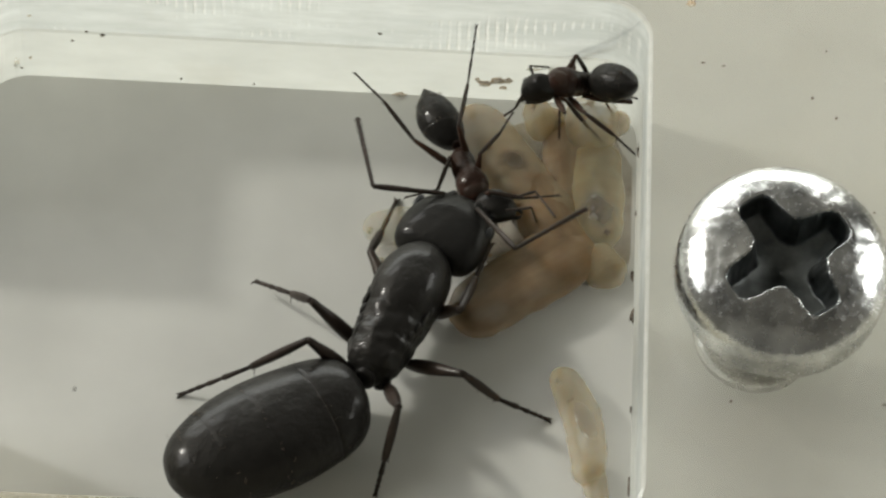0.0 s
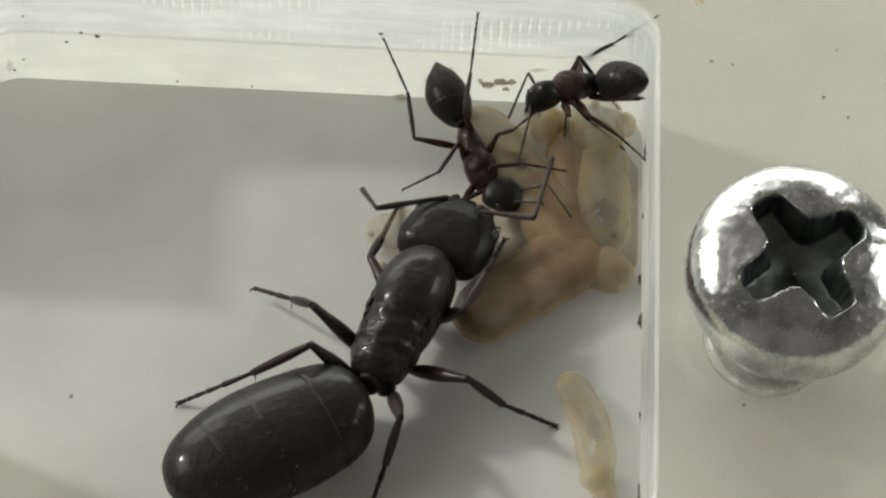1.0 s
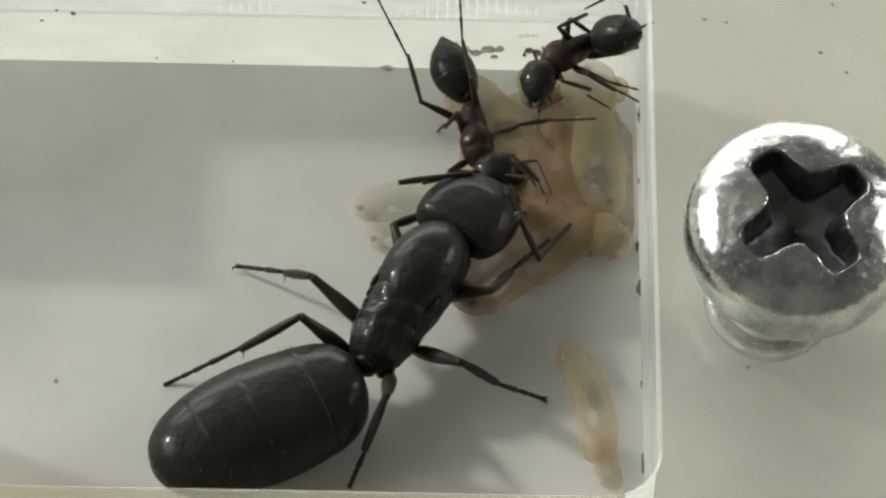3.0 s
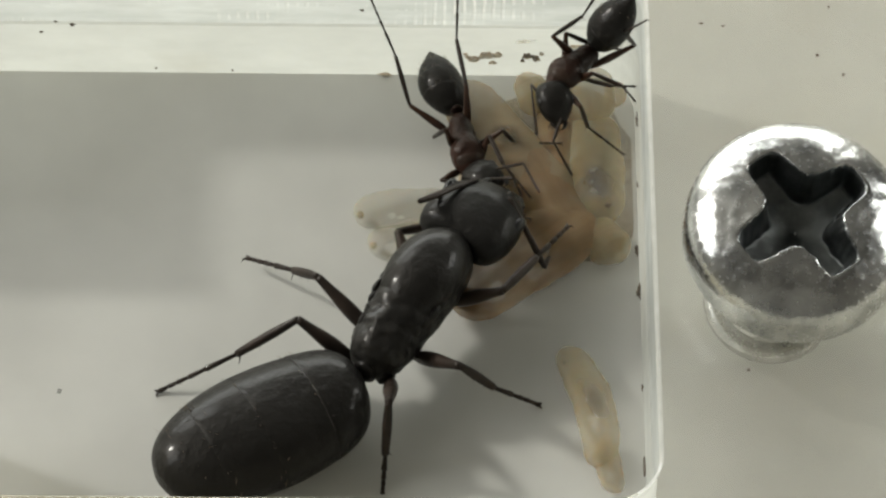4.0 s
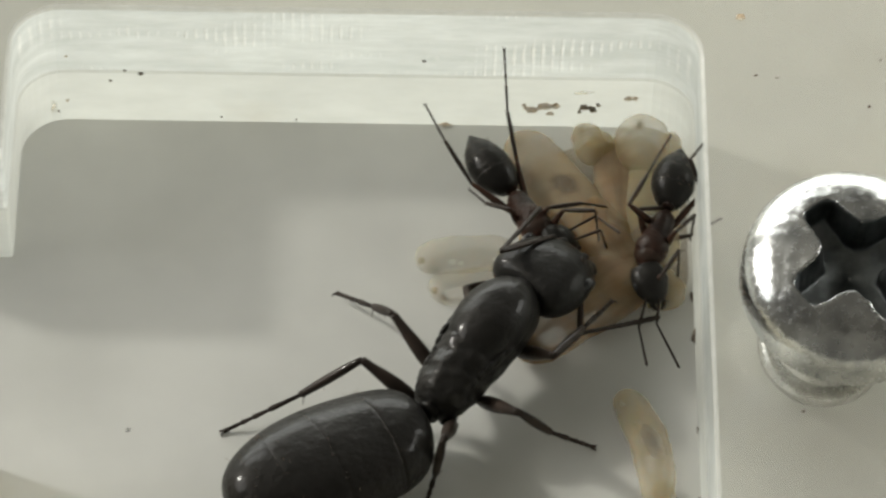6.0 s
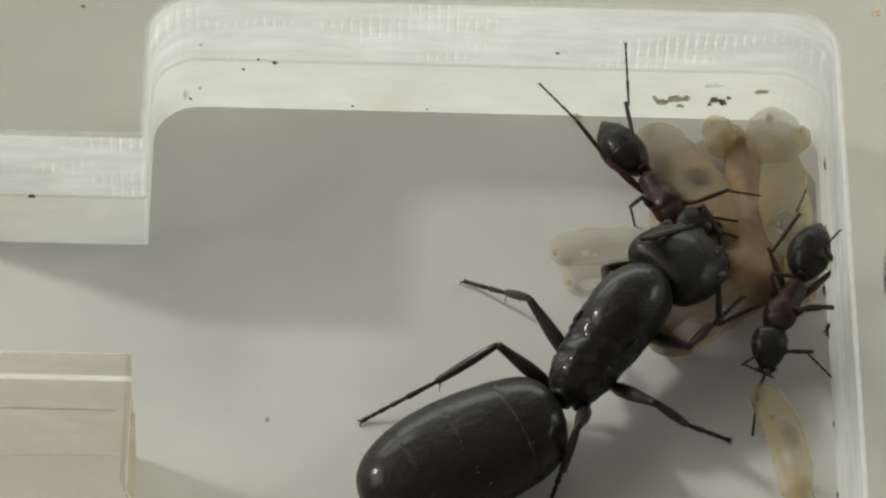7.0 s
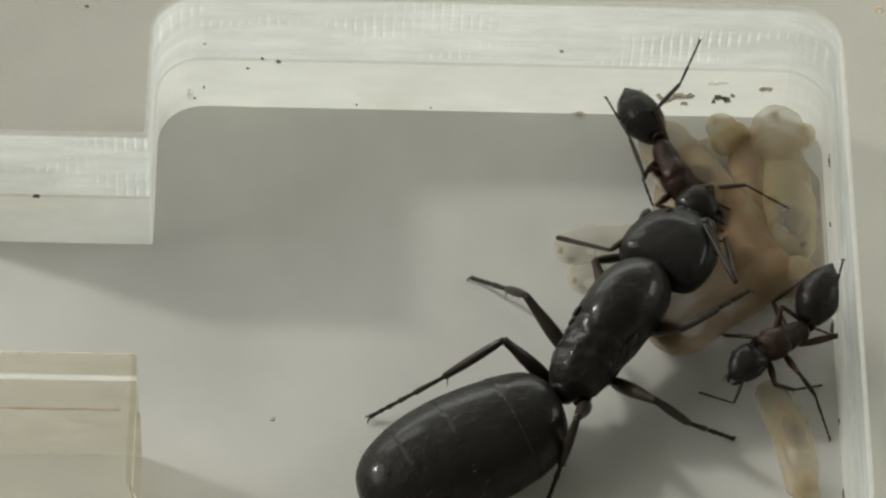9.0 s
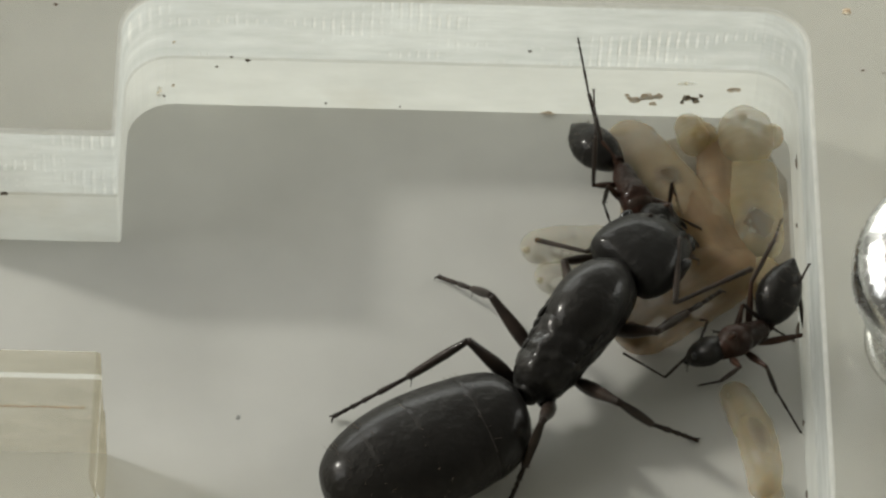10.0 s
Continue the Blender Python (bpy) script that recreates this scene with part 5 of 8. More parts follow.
    walk(queen_parts["rm1"], [
        (0, mm(1.21, -3.22, 0.34, 0, 49.3, -66.1)), (0.5, mm(1.23, -3.23, 0.33, -0.5, 48.6, -66.7)), (1, mm(1.18, -3.21, 0.35, 1.4, 49.4, -64.3)), (1.5, mm(1.08, -3.13, 0.45, -0.3, 47.8, -66.5)),
        (2, mm(1.04, -3, 0.63, 3.3, 50.9, -61.8)), (3.5, mm(1.23, -3.04, 0.63, 11.2, 54.8, -51.9)), (4, mm(1.23, -2.97, 0.73, 10.4, 56.5, -52.8)), (4.5, mm(1.16, -2.94, 0.75, 13.6, 56.7, -49)),
        (5, mm(1.21, -2.95, 0.75, 13.1, 58.4, -49.6)), (5.5, mm(0.95, -2.91, 0.71, 17.6, 55, -44.2)), (6, mm(1.14, -2.94, 0.74, 17.1, 56.6, -44.8)), (7.5, mm(1.19, -3.08, 0.57, 11.2, 57, -51.9)),
        (8, mm(1.2, -3.09, 0.56, 10.8, 56.2, -52.4)), (8.5, mm(1.23, -3.04, 0.63, 9.1, 58.2, -54.4)), (9, mm(1.09, -3.09, 0.51, 10.5, 55.6, -52.7)), (9.5, mm(1.05, -3.09, 0.5, 9.1, 55.1, -54.4)),
        (10, mm(1.1, -3.09, 0.52, 9.8, 56.2, -53.6)),
    ])
    walk(queen_parts["rm2"], [
        (0, mm(1.73, -4.39, -1.14, 0, 24.5, -74.8)), (0.5, mm(1.74, -4.42, -1.14, 0.2, 25, -74.4)), (1, mm(1.73, -4.36, -1.14, 0.3, 24.5, -74.1)), (1.5, mm(1.61, -4.34, -1, 0.7, 27.4, -73.1)),
        (2, mm(1.62, -4.09, -0.89, 4.8, 35.4, -65.3)), (3.5, mm(1.93, -3.93, -0.97, 11.9, 40.7, -53.8)), (4, mm(1.88, -3.83, -0.9, 11.4, 42.9, -54.6)), (4.5, mm(1.87, -3.75, -0.89, 13.1, 41.4, -52)),
        (5, mm(1.88, -3.73, -0.92, 13.5, 46.4, -51.5)), (5.5, mm(1.76, -3.69, -0.89, 16.7, 41.2, -46.8)), (6, mm(1.91, -3.7, -0.9, 16.6, 43.1, -47)), (7.5, mm(1.85, -3.92, -1.07, 13.1, 41.3, -52.2)),
        (8, mm(1.87, -3.95, -1.07, 12.6, 41.2, -53)), (8.5, mm(1.83, -3.88, -1.04, 11.8, 44.1, -54.1)), (9, mm(1.76, -3.97, -1.11, 12, 38.2, -53.8)), (9.5, mm(1.7, -4, -1.11, 10.4, 36.8, -56.4)),
        (10, mm(1.75, -3.97, -1.11, 12.3, 40.2, -53.4)),
    ])
    walk(queen_parts["rh0"], [
        (0, mm(0.36, -0.7, -0.8, -0, -36.8, -147.3)), (0.5, mm(0.36, -0.7, -0.8, -0.2, -35.4, -147)), (1, mm(0.36, -0.7, -0.8, 2.1, -33.5, -151)), (1.5, mm(0.36, -0.7, -0.8, 3.5, -30.7, -153.6)),
        (2, mm(0.36, -0.7, -0.8, 3.6, -36.9, -153.9)), (3.5, mm(0.36, -0.7, -0.8, 3.4, -42.1, -153.5)), (4, mm(0.36, -0.7, -0.8, 0.4, -42.3, -149)), (4.5, mm(0.36, -0.7, -0.8, 2.8, -41.4, -152.6)),
        (5, mm(0.36, -0.7, -0.8, 3.1, -46.8, -153.1)), (5.5, mm(0.36, -0.7, -0.8, 5.8, -39.8, -157)), (6, mm(0.36, -0.7, -0.8, 4.2, -44.2, -154.6)), (7.5, mm(0.36, -0.7, -0.8, 5.3, -45.7, -156.2)),
        (8, mm(0.36, -0.7, -0.8, 6, -48.3, -157.1)), (8.5, mm(0.36, -0.7, -0.8, 6.1, -49.2, -157.3)), (9, mm(0.36, -0.7, -0.8, 6.7, -47.4, -158.1)), (9.5, mm(0.36, -0.7, -0.8, 9.3, -44.3, -161.7)),
        (10, mm(0.36, -0.7, -0.8, 4.5, -47.4, -155)),
    ])
    walk(queen_parts["rh1"], [
        (0, mm(-1.39, -1.82, 0.76, 0, 57.2, -179)), (0.5, mm(-1.42, -1.85, 0.71, -10.7, 73.1, -190.7)), (1, mm(-1.54, -1.75, 0.64, -13.5, 70.1, -193.6)), (1.5, mm(-1.64, -1.69, 0.53, -20, 65.8, -200.6)),
        (2, mm(-1.51, -1.62, 0.76, -10.1, 44.5, -188.8)), (3.5, mm(-1.37, -1.56, 0.94, -0.9, 58.5, -177.1)), (4, mm(-1.29, -1.69, 0.95, 13.1, 62.7, -161.1)), (4.5, mm(-1.37, -1.6, 0.92, 2.3, 62, -173.3)),
        (5, mm(-1.23, -1.51, 1.1, -1.2, 54.8, -177.4)), (5.5, mm(-1.48, -1.48, 0.86, -24.7, 73.6, -203.1)), (6, mm(-1.33, -1.5, 1.01, -43.5, 80.2, -222.3)), (7.5, mm(-1.3, -1.43, 1.06, -3.3, 58.5, -180.3)),
        (8, mm(-1.23, -1.37, 1.14, -3.6, 63, -180.6)), (8.5, mm(-1.21, -1.35, 1.17, -1.5, 53.9, -178.2)), (9, mm(-1.27, -1.36, 1.12, -5.1, 61, -182.4)), (9.5, mm(-1.41, -1.28, 1.02, -6.4, 62.4, -183.9)),
        (10, mm(-1.24, -1.44, 1.11, -8.5, 60, -186.3)),
    ])
    walk(queen_parts["rh2"], [
        (0, mm(-2.52, -1.84, -0.99, 0, 55.8, -179.4)), (0.5, mm(-2.02, -1.74, -1.28, 1.8, 41.4, -177)), (1, mm(-2.23, -1.58, -1.32, -0.5, 40.1, -180.5)), (1.5, mm(-2.44, -1.39, -1.37, -5.3, 40, -188)),
        (2, mm(-2.98, -1.39, -0.7, -12.3, 57.7, -197.2)), (3.5, mm(-2.45, -1.62, -0.83, 7.4, 43.6, -172.1)), (4, mm(-2.19, -2, -0.9, 17.8, 42.3, -156.8)), (4.5, mm(-2.34, -1.71, -0.92, 10.3, 45.6, -167.6)),
        (5, mm(-2.43, -1.57, -0.6, 4.4, 49.3, -175.6)), (5.5, mm(-2.02, -1.25, -1.14, 5.3, 36.7, -174.3)), (6, mm(-1.59, -1.26, -1.04, 4.8, 53.5, -175)), (7.5, mm(-2.39, -1.42, -0.71, 4.3, 46, -175.6)),
        (8, mm(-2.18, -1.36, -0.71, 5.2, 49.2, -174.5)), (8.5, mm(-2.43, -1.39, -0.51, 2.6, 51.3, -177.8)), (9, mm(-2.28, -1.32, -0.7, 2.2, 51.3, -178.3)), (9.5, mm(-2.37, -1.21, -0.82, 3.1, 45.5, -177.2)),
        (10, mm(-2.27, -1.33, -0.69, 0.4, 47.8, -180.8)),
    ])
    walk(queen_parts["al0"], [
        (0, mm(8.09, 0.45, 0.81, -0, -13, 118)), (0.5, mm(8.12, 0.44, 0.73, 0.6, 0.8, 112.4)), (1, mm(8.1, 0.5, 0.76, -0.5, -7, 132)), (1.5, mm(8.05, 0.28, 0.97, 1.2, -27.2, 126.5)),
        (1.75, mm(8.12, 0.36, 0.74, 9.5, 0.1, 92.7)), (2, mm(8.18, 0.45, 0.52, 1, 27.4, 58.9)), (2.75, mm(8.19, 0.46, 0.46, 16.6, 4.6, 110.8)), (3.5, mm(8.2, 0.48, 0.39, 8.8, -21.5, 159.5)),
        (4, mm(8.19, 0.5, 0.42, 9, -21.7, 158.9)), (4.5, mm(8.2, 0.43, 0.43, 5.1, -52.5, 165.2)), (5, mm(8.27, 0.19, 0.13, 11.2, -43.9, 157)), (5.5, mm(8.23, 0.45, 0.2, 8.2, -26.8, 162.2)),
        (6, mm(8.25, 0.33, 0.2, 8.3, -27.8, 162)), (7.5, mm(8.28, 0.09, 0, 8.7, -30.8, 161.2)), (8, mm(8.22, 0.47, 0.31, 8.8, -12.5, 160.8)), (8.5, mm(8.24, 0.43, 0.18, 9.3, -8.2, 158.1)),
        (9, mm(8.09, 0.73, 0.57, 9.3, 8, 157.8)), (9.5, mm(8.1, 0.64, 0.65, 7.2, 16.8, 148)), (10, mm(8.24, 0.24, 0.36, 7.2, 16.8, 148)),
    ])
    walk(queen_parts["al1"], [
        (0, mm(6.86, 2.78, 1.41, -0, 2.6, 33.4)), (0.5, mm(7.1, 2.94, 0.69, -0.8, -5.7, 62.8)), (1, mm(6.31, 2.49, 1.09, -10.2, 38.9, 33)), (1.5, mm(6.63, 2.21, 2.2, -19.2, 19, 14.8)),
        (2, mm(9.42, 2.5, -0.72, -30.4, 27.7, -13)), (3.5, mm(5.85, 1.37, 1.38, -30.9, 39.7, -13.9)), (4, mm(5.85, 1.4, 1.42, -29.6, 37, -11.8)), (4.5, mm(6.61, 0.85, 2.57, -30.3, 50.1, -12.7)),
        (5, mm(6.48, 0.95, 2.01, -36.2, 54.8, -20.2)), (5.5, mm(5.94, 1.18, 1.42, -16.6, 16.1, 11.3)), (6, mm(5.98, 1.06, 1.45, -17.8, 23.3, 7.6)), (7.5, mm(6.09, 0.83, 1.38, -26.3, 44.8, -7.3)),
        (8, mm(5.73, 1.33, 0.89, -22.9, 41.2, -2.3)), (8.5, mm(5.76, 1.42, 0.57, 8.6, 41.2, 44.1)), (9, mm(5.61, 1.74, 0.2, 31, 37.3, 78.8)), (9.5, mm(5.91, 2.01, -0.13, 31.7, 38.7, 79.9)),
        (10, mm(6.05, 1.61, -0.42, 31.7, 38.7, 79.9)),
    ])
    walk(queen_parts["ar0"], [
        (0, mm(7.94, -0.9, 0.81, -0, -13.3, -126.4)), (0.5, mm(7.97, -0.91, 0.73, -6.4, -31.8, -110.1)), (1, mm(7.99, -0.85, 0.76, -8.6, -32.4, -105.9)), (1.5, mm(7.79, -1.05, 0.97, 1.8, -9.2, -134)),
        (2, mm(8.04, -0.91, 0.52, 2.5, 0.5, -143)), (3.5, mm(8.08, -0.87, 0.39, 9.6, 28.3, -115.6)), (4, mm(8.08, -0.86, 0.42, 7.7, 29.4, -119.5)), (4.5, mm(8.05, -0.92, 0.43, -1.7, 33.9, -137.3)),
        (5, mm(7.98, -1.14, 0.13, 0.9, 30.6, -132.5)), (5.5, mm(8.09, -0.91, 0.2, 9.8, 29.8, -114.9)), (6, mm(8.04, -1.02, 0.2, -9, 33.3, -150)), (7.5, mm(7.93, -1.23, 0, -1.8, 30.6, -136.5)),
        (8, mm(8.09, -0.89, 0.31, 8.5, 26.9, -115.2)), (8.5, mm(8.08, -0.92, 0.18, -0.1, 14, -139.4)), (9, mm(8.12, -0.63, 0.57, 1.6, -1.7, -123.4)), (9.5, mm(8.07, -0.72, 0.65, 0, -17, -113.8)),
        (10, mm(7.98, -1.09, 0.36, 5.1, 1.7, -150.3)),
    ])
    walk(queen_parts["ar1"], [
        (0, mm(6.38, -3.02, 1.43, -0, 3.5, -28.5)), (0.5, mm(7.18, -3.06, 2.15, -0.1, -3.8, -3.2)), (1, mm(7.36, -3.05, 2.2, 0.5, 8.4, 9.9)), (1.5, mm(5.94, -2.97, 1.4, -6, 12.8, -24.2)),
        (2, mm(5.88, -2.53, 0.5, -8.3, 16.4, -33.3)), (3.5, mm(7.05, -3.01, -0.89, 10.3, 24.3, 17)), (4, mm(6.92, -2.91, -0.9, 12.8, 38.5, 21.7)), (4.25, mm(6.66, -2.67, -0.99, -18.7, 33.1, -29.6)),
        (4.5, mm(6.4, -2.44, -1.07, -34, 11.3, -68.2)), (5, mm(6.41, -2.85, -1.24, 2.7, 38.8, 6.3)), (5.5, mm(7.1, -3.03, -1.14, -12.7, 23.6, -22.7)), (6, mm(6.09, -2.14, -1.29, -15.4, 19.7, -29.9)),
        (7.5, mm(6.25, -2.83, -1.38, 3.8, 29.1, 14.5)), (8, mm(7.06, -3.07, -0.91, 16.7, 29, 40.7)), (8.5, mm(6.09, -2.63, -0.47, 6.2, 18.6, 15.2)), (9, mm(6.64, -2.88, 0.65, 16, 28.9, 39.1)),
        (9.5, mm(7.03, -3.09, 1.43, 19.6, 38.3, 45.6)), (10, mm(5.64, -2.43, 0.28, -13.4, 11.6, -23.1)),
    ])
    walk(worker_a, [
        (0, mm(-6.62, -3.91, 1.7, 0, 0.3, -70.8)), (0.5, mm(-6.57, -3.47, 1.7, 0, -1.3, -77.5)), (1, mm(-6.56, -2.81, 1.7, 0, 12.9, -67)), (1.5, mm(-6.12, -2.95, 1.7, 0, 8.4, -71.2)),
        (2, mm(-5.98, -3.31, 1.7, 0, 5.9, -71.8)), (3.5, mm(-5.93, -3, 1.7, 0, 8.8, -84.3)), (4, mm(-6.33, -3.38, 1.7, 0, 3.3, -78.8)), (4.5, mm(-6.28, -3.72, 1.7, 0, -6, -73.8)),
        (5, mm(-6.46, -3.76, 1.7, 0, -2.2, -74.5)), (5.5, mm(-6.19, -2.95, 1.7, 0, 5.2, -76.3)), (6, mm(-6.44, -4.81, 1.7, 0, -8.3, -65.9)), (7.5, mm(-6.56, -3.78, 1.7, 0, 1.5, -63.2)),
        (8, mm(-6.63, -3.54, 1.7, 0, -5.4, -63.2)), (8.5, mm(-6.09, -3.19, 1.7, 0, -6.7, -72.4)), (9, mm(-6.1, -2.77, 1.7, 0, 2.1, -71.7)), (9.5, mm(-6.55, -3.34, 1.7, 0, 5.5, -60.7)),
        (10, mm(-6.39, -3.92, 1.7, 0, -4.7, -72.5)),
    ])
    walk(worker_a_parts["head"], [
        (0, mm(2.55, 0, 0, 0, -3.1, 58.5)), (0.5, mm(2.55, 0, 0, 0, 7.6, 66)), (1, mm(2.55, 0, 0, 0, -6.6, 48.2)), (1.5, mm(2.55, 0, 0, 0, 1.5, 60.2)),
        (2, mm(2.55, 0, 0, 0, -12.3, 48)), (3.5, mm(2.55, 0, 0, 0, -8.7, 65.1)), (4, mm(2.55, 0, 0, 0, -28.6, 41.1)), (4.5, mm(2.55, 0, 0, 0, 3.5, 50.8)),
        (5, mm(2.55, 0, 0, 0, 9.9, 60.7)), (5.5, mm(2.55, 0, 0, 0, -11.7, 45.8)), (6, mm(2.55, 0, 0, 0, 25.3, 87.8)), (7.5, mm(2.55, 0, 0, 0, -6.3, 44.3)),
        (8, mm(2.55, 0, 0, 0, -5.4, 31.3)), (8.5, mm(2.55, 0, 0, 0, -3.8, 37.7)), (9, mm(2.55, 0, 0, 0, -5.3, 38.2)), (9.5, mm(2.55, 0, 0, 0, -17.2, 22.2)),
        (10, mm(2.55, 0, 0, 0, 5.6, 61.5)),
    ])
    walk(worker_a_parts["gaster"], [
        (0, mm(0, 0, 0, 0, 7.7, 4.4)), (0.5, mm(0, 0, 0, 0, 13.8, 4.2)), (1, mm(0, 0, 0, 0, -1.2, -4.6)), (1.5, mm(0, 0, 0, 0, 1.3, -1.7)), (2, mm(0, 0, 0, 0, 3.1, -1.1)),
        (3.5, mm(0, 0, 0, 0, 2.6, 9.9)), (4, mm(0, 0, 0, 0, 4, 4)), (4.5, mm(0, 0, 0, 0, 14.3, -0.5)), (5, mm(0, 0, 0, 0, 12.1, 9.5)), (5.5, mm(0, 0, 0, 0, 0.7, 10.3)),
        (6, mm(0, 0, 0, 0, 18.9, 5)), (7.5, mm(0, 0, 0, 0, -4.3, -0.7)), (8, mm(0, 0, 0, 0, 0.4, 7.1)), (8.5, mm(0, 0, 0, 0, 10.8, 7.7)), (9, mm(0, 0, 0, 0, -2.4, 0.9)),
        (9.5, mm(0, 0, 0, 0, -7.6, -3.4)), (10, mm(0, 0, 0, 0, -2.2, 13.7)),
    ])
    walk(worker_a_parts["lf0"], [
        (0, mm(2.04, 0.28, -0.35, -0, -60.6, 7.3)), (0.5, mm(2.04, 0.28, -0.35, -13.5, -46.1, 24)), (1, mm(2.04, 0.28, -0.35, -99.9, -95.8, 108)), (1.5, mm(2.04, 0.28, -0.35, -85.7, -80, 94)),
        (2, mm(2.04, 0.28, -0.35, -28.3, -47.1, 33.2)), (3.5, mm(2.04, 0.28, -0.35, -62.6, -39.7, 81.5)), (4, mm(2.04, 0.28, -0.35, -105.3, -52.6, 138.1)), (4.5, mm(2.04, 0.28, -0.35, -7.3, -64.7, 31.6)),
        (5, mm(2.04, 0.28, -0.35, -44.5, -63.3, 72.6)), (5.5, mm(2.04, 0.28, -0.35, -51.5, -56.7, 80.7)), (6, mm(2.04, 0.28, -0.35, -51.5, -56.7, 80.7)), (7.5, mm(2.04, 0.28, -0.35, -26, -42, 47.7)),
        (8, mm(2.04, 0.28, -0.35, -26, -42, 47.7)), (8.5, mm(2.04, 0.28, -0.35, -26, -42, 47.7)), (9, mm(2.04, 0.28, -0.35, -26, -42, 47.7)), (9.5, mm(2.04, 0.28, -0.35, -26, -42, 47.7)),
        (10, mm(2.04, 0.28, -0.35, -26, -42, 47.7)),
    ])
    walk(worker_a_parts["lf1"], [
        (0, mm(2.67, 0.36, 0.78, 0, 3.3, 64.4)), (0.5, mm(2.86, 0.65, 0.59, 8.7, 29.8, 93.4)), (1, mm(2.08, 0.16, 0.94, 5.6, 13.5, 85.3)), (1.5, mm(2.02, 0.5, 0.93, 10.7, 46.4, 95)),
        (2, mm(2.78, 0.76, 0.6, -10.5, -13.2, 35.7)), (3.5, mm(2.19, 1.27, 0.48, -10.3, 21, 38.5)), (4, mm(1.45, 0.81, 0.68, -16.3, 4.5, 12.1)), (4.5, mm(2.51, 0.57, 0.82, -6.5, 57.4, 29.2)),
        (5, mm(2.21, 0.84, 0.81, 30, 65.6, 70.2)), (5.5, mm(2.16, 0.98, 0.74, -3.9, 2, 20.2)), (6, mm(2.16, 0.98, 0.74, -6.9, -15.1, 45.5)), (7.5, mm(2.69, 0.99, 0.52, -19.8, 38.4, -7.6)),
        (8, mm(2.69, 0.99, 0.52, -19.8, 38.4, -7.6)), (8.5, mm(2.69, 0.99, 0.52, -19.8, 38.4, -7.6)), (9, mm(2.69, 0.99, 0.52, -19.8, 38.4, -7.6)), (9.5, mm(2.69, 0.99, 0.52, -19.8, 38.4, -7.6)),
        (10, mm(2.69, 0.99, 0.52, -19.8, 38.4, -7.6)),
    ])
    walk(worker_a_parts["lf2"], [
        (0, mm(3.21, 1.49, 0.71, 0, 23.4, 98.7)), (0.5, mm(2.8, 1.73, -0.03, -5.9, 6.2, 76.1)), (1, mm(2.18, 1.37, 0.65, -6.9, 4, 64.6)), (1.5, mm(1.95, 1.36, 0.03, -6.4, -16.8, 59.7)),
        (2, mm(3.77, 1.48, 0.89, -10.2, 27.9, 24.2)), (3.5, mm(3.1, 2, 0.03, -11.6, -16.8, 10.6)), (4, mm(2.67, 1.07, 0.59, -12.9, 7.8, 25.6)), (4.5, mm(3.1, 0.9, -0.23, -12.6, 10.7, 27.3)),
        (5, mm(2.39, 1.32, -0.33, -13.4, -0.6, 17.6)), (5.5, mm(3.33, 1.42, 0.69, -13.4, 7.3, 18.2)), (5.75, mm(3.17, 1.64, 0.88, -10.1, 48.9, 24.7)), (6, mm(3, 1.85, 1.06, -98.5, 96.5, -61.2)),
        (7.5, mm(3.66, 0.87, -0.26, -48.7, 33.7, -14)), (8, mm(3.66, 0.87, -0.26, -48.7, 33.7, -14)), (8.5, mm(3.66, 0.87, -0.26, -48.7, 33.7, -14)), (9, mm(3.66, 0.87, -0.26, -48.7, 33.7, -14)),
        (9.5, mm(3.66, 0.87, -0.26, -48.7, 33.7, -14)), (10, mm(3.66, 0.87, -0.26, -48.7, 33.7, -14)),
    ])
    walk(worker_a_parts["lm0"], [
        (0, mm(1.27, 0.3, -0.35, -0, -76.3, 146)), (0.5, mm(1.27, 0.3, -0.35, 8, -62.9, 137.5)), (1, mm(1.27, 0.3, -0.35, 19, -57.3, 124.9)), (1.5, mm(1.27, 0.3, -0.35, 27, -50.2, 115)),
        (2, mm(1.27, 0.3, -0.35, 32.4, -41.9, 107.5)), (3.5, mm(1.27, 0.3, -0.35, 39.4, -17.2, 93.7)), (4, mm(1.27, 0.3, -0.35, 38.3, -37.1, 96.1)), (4.5, mm(1.27, 0.3, -0.35, 35.1, -57, 100.4)),
        (5, mm(1.27, 0.3, -0.35, 62.1, -26.6, 62)), (5.5, mm(1.27, 0.3, -0.35, 60.3, -3.5, 68.8)), (6, mm(1.27, 0.3, -0.35, 92.8, -60.8, 17.5)), (7.5, mm(1.27, 0.3, -0.35, 77.1, -24.3, 39.4)),
        (8, mm(1.27, 0.3, -0.35, 75.9, -21.1, 42.4)), (8.5, mm(1.27, 0.3, -0.35, 75, -17.8, 45.3)), (9, mm(1.27, 0.3, -0.35, 75.3, -3.6, 43.6)), (9.5, mm(1.27, 0.3, -0.35, 76.1, -17.6, 39.2)),
        (10, mm(1.27, 0.3, -0.35, 76.1, -17.6, 39.2)),
    ])
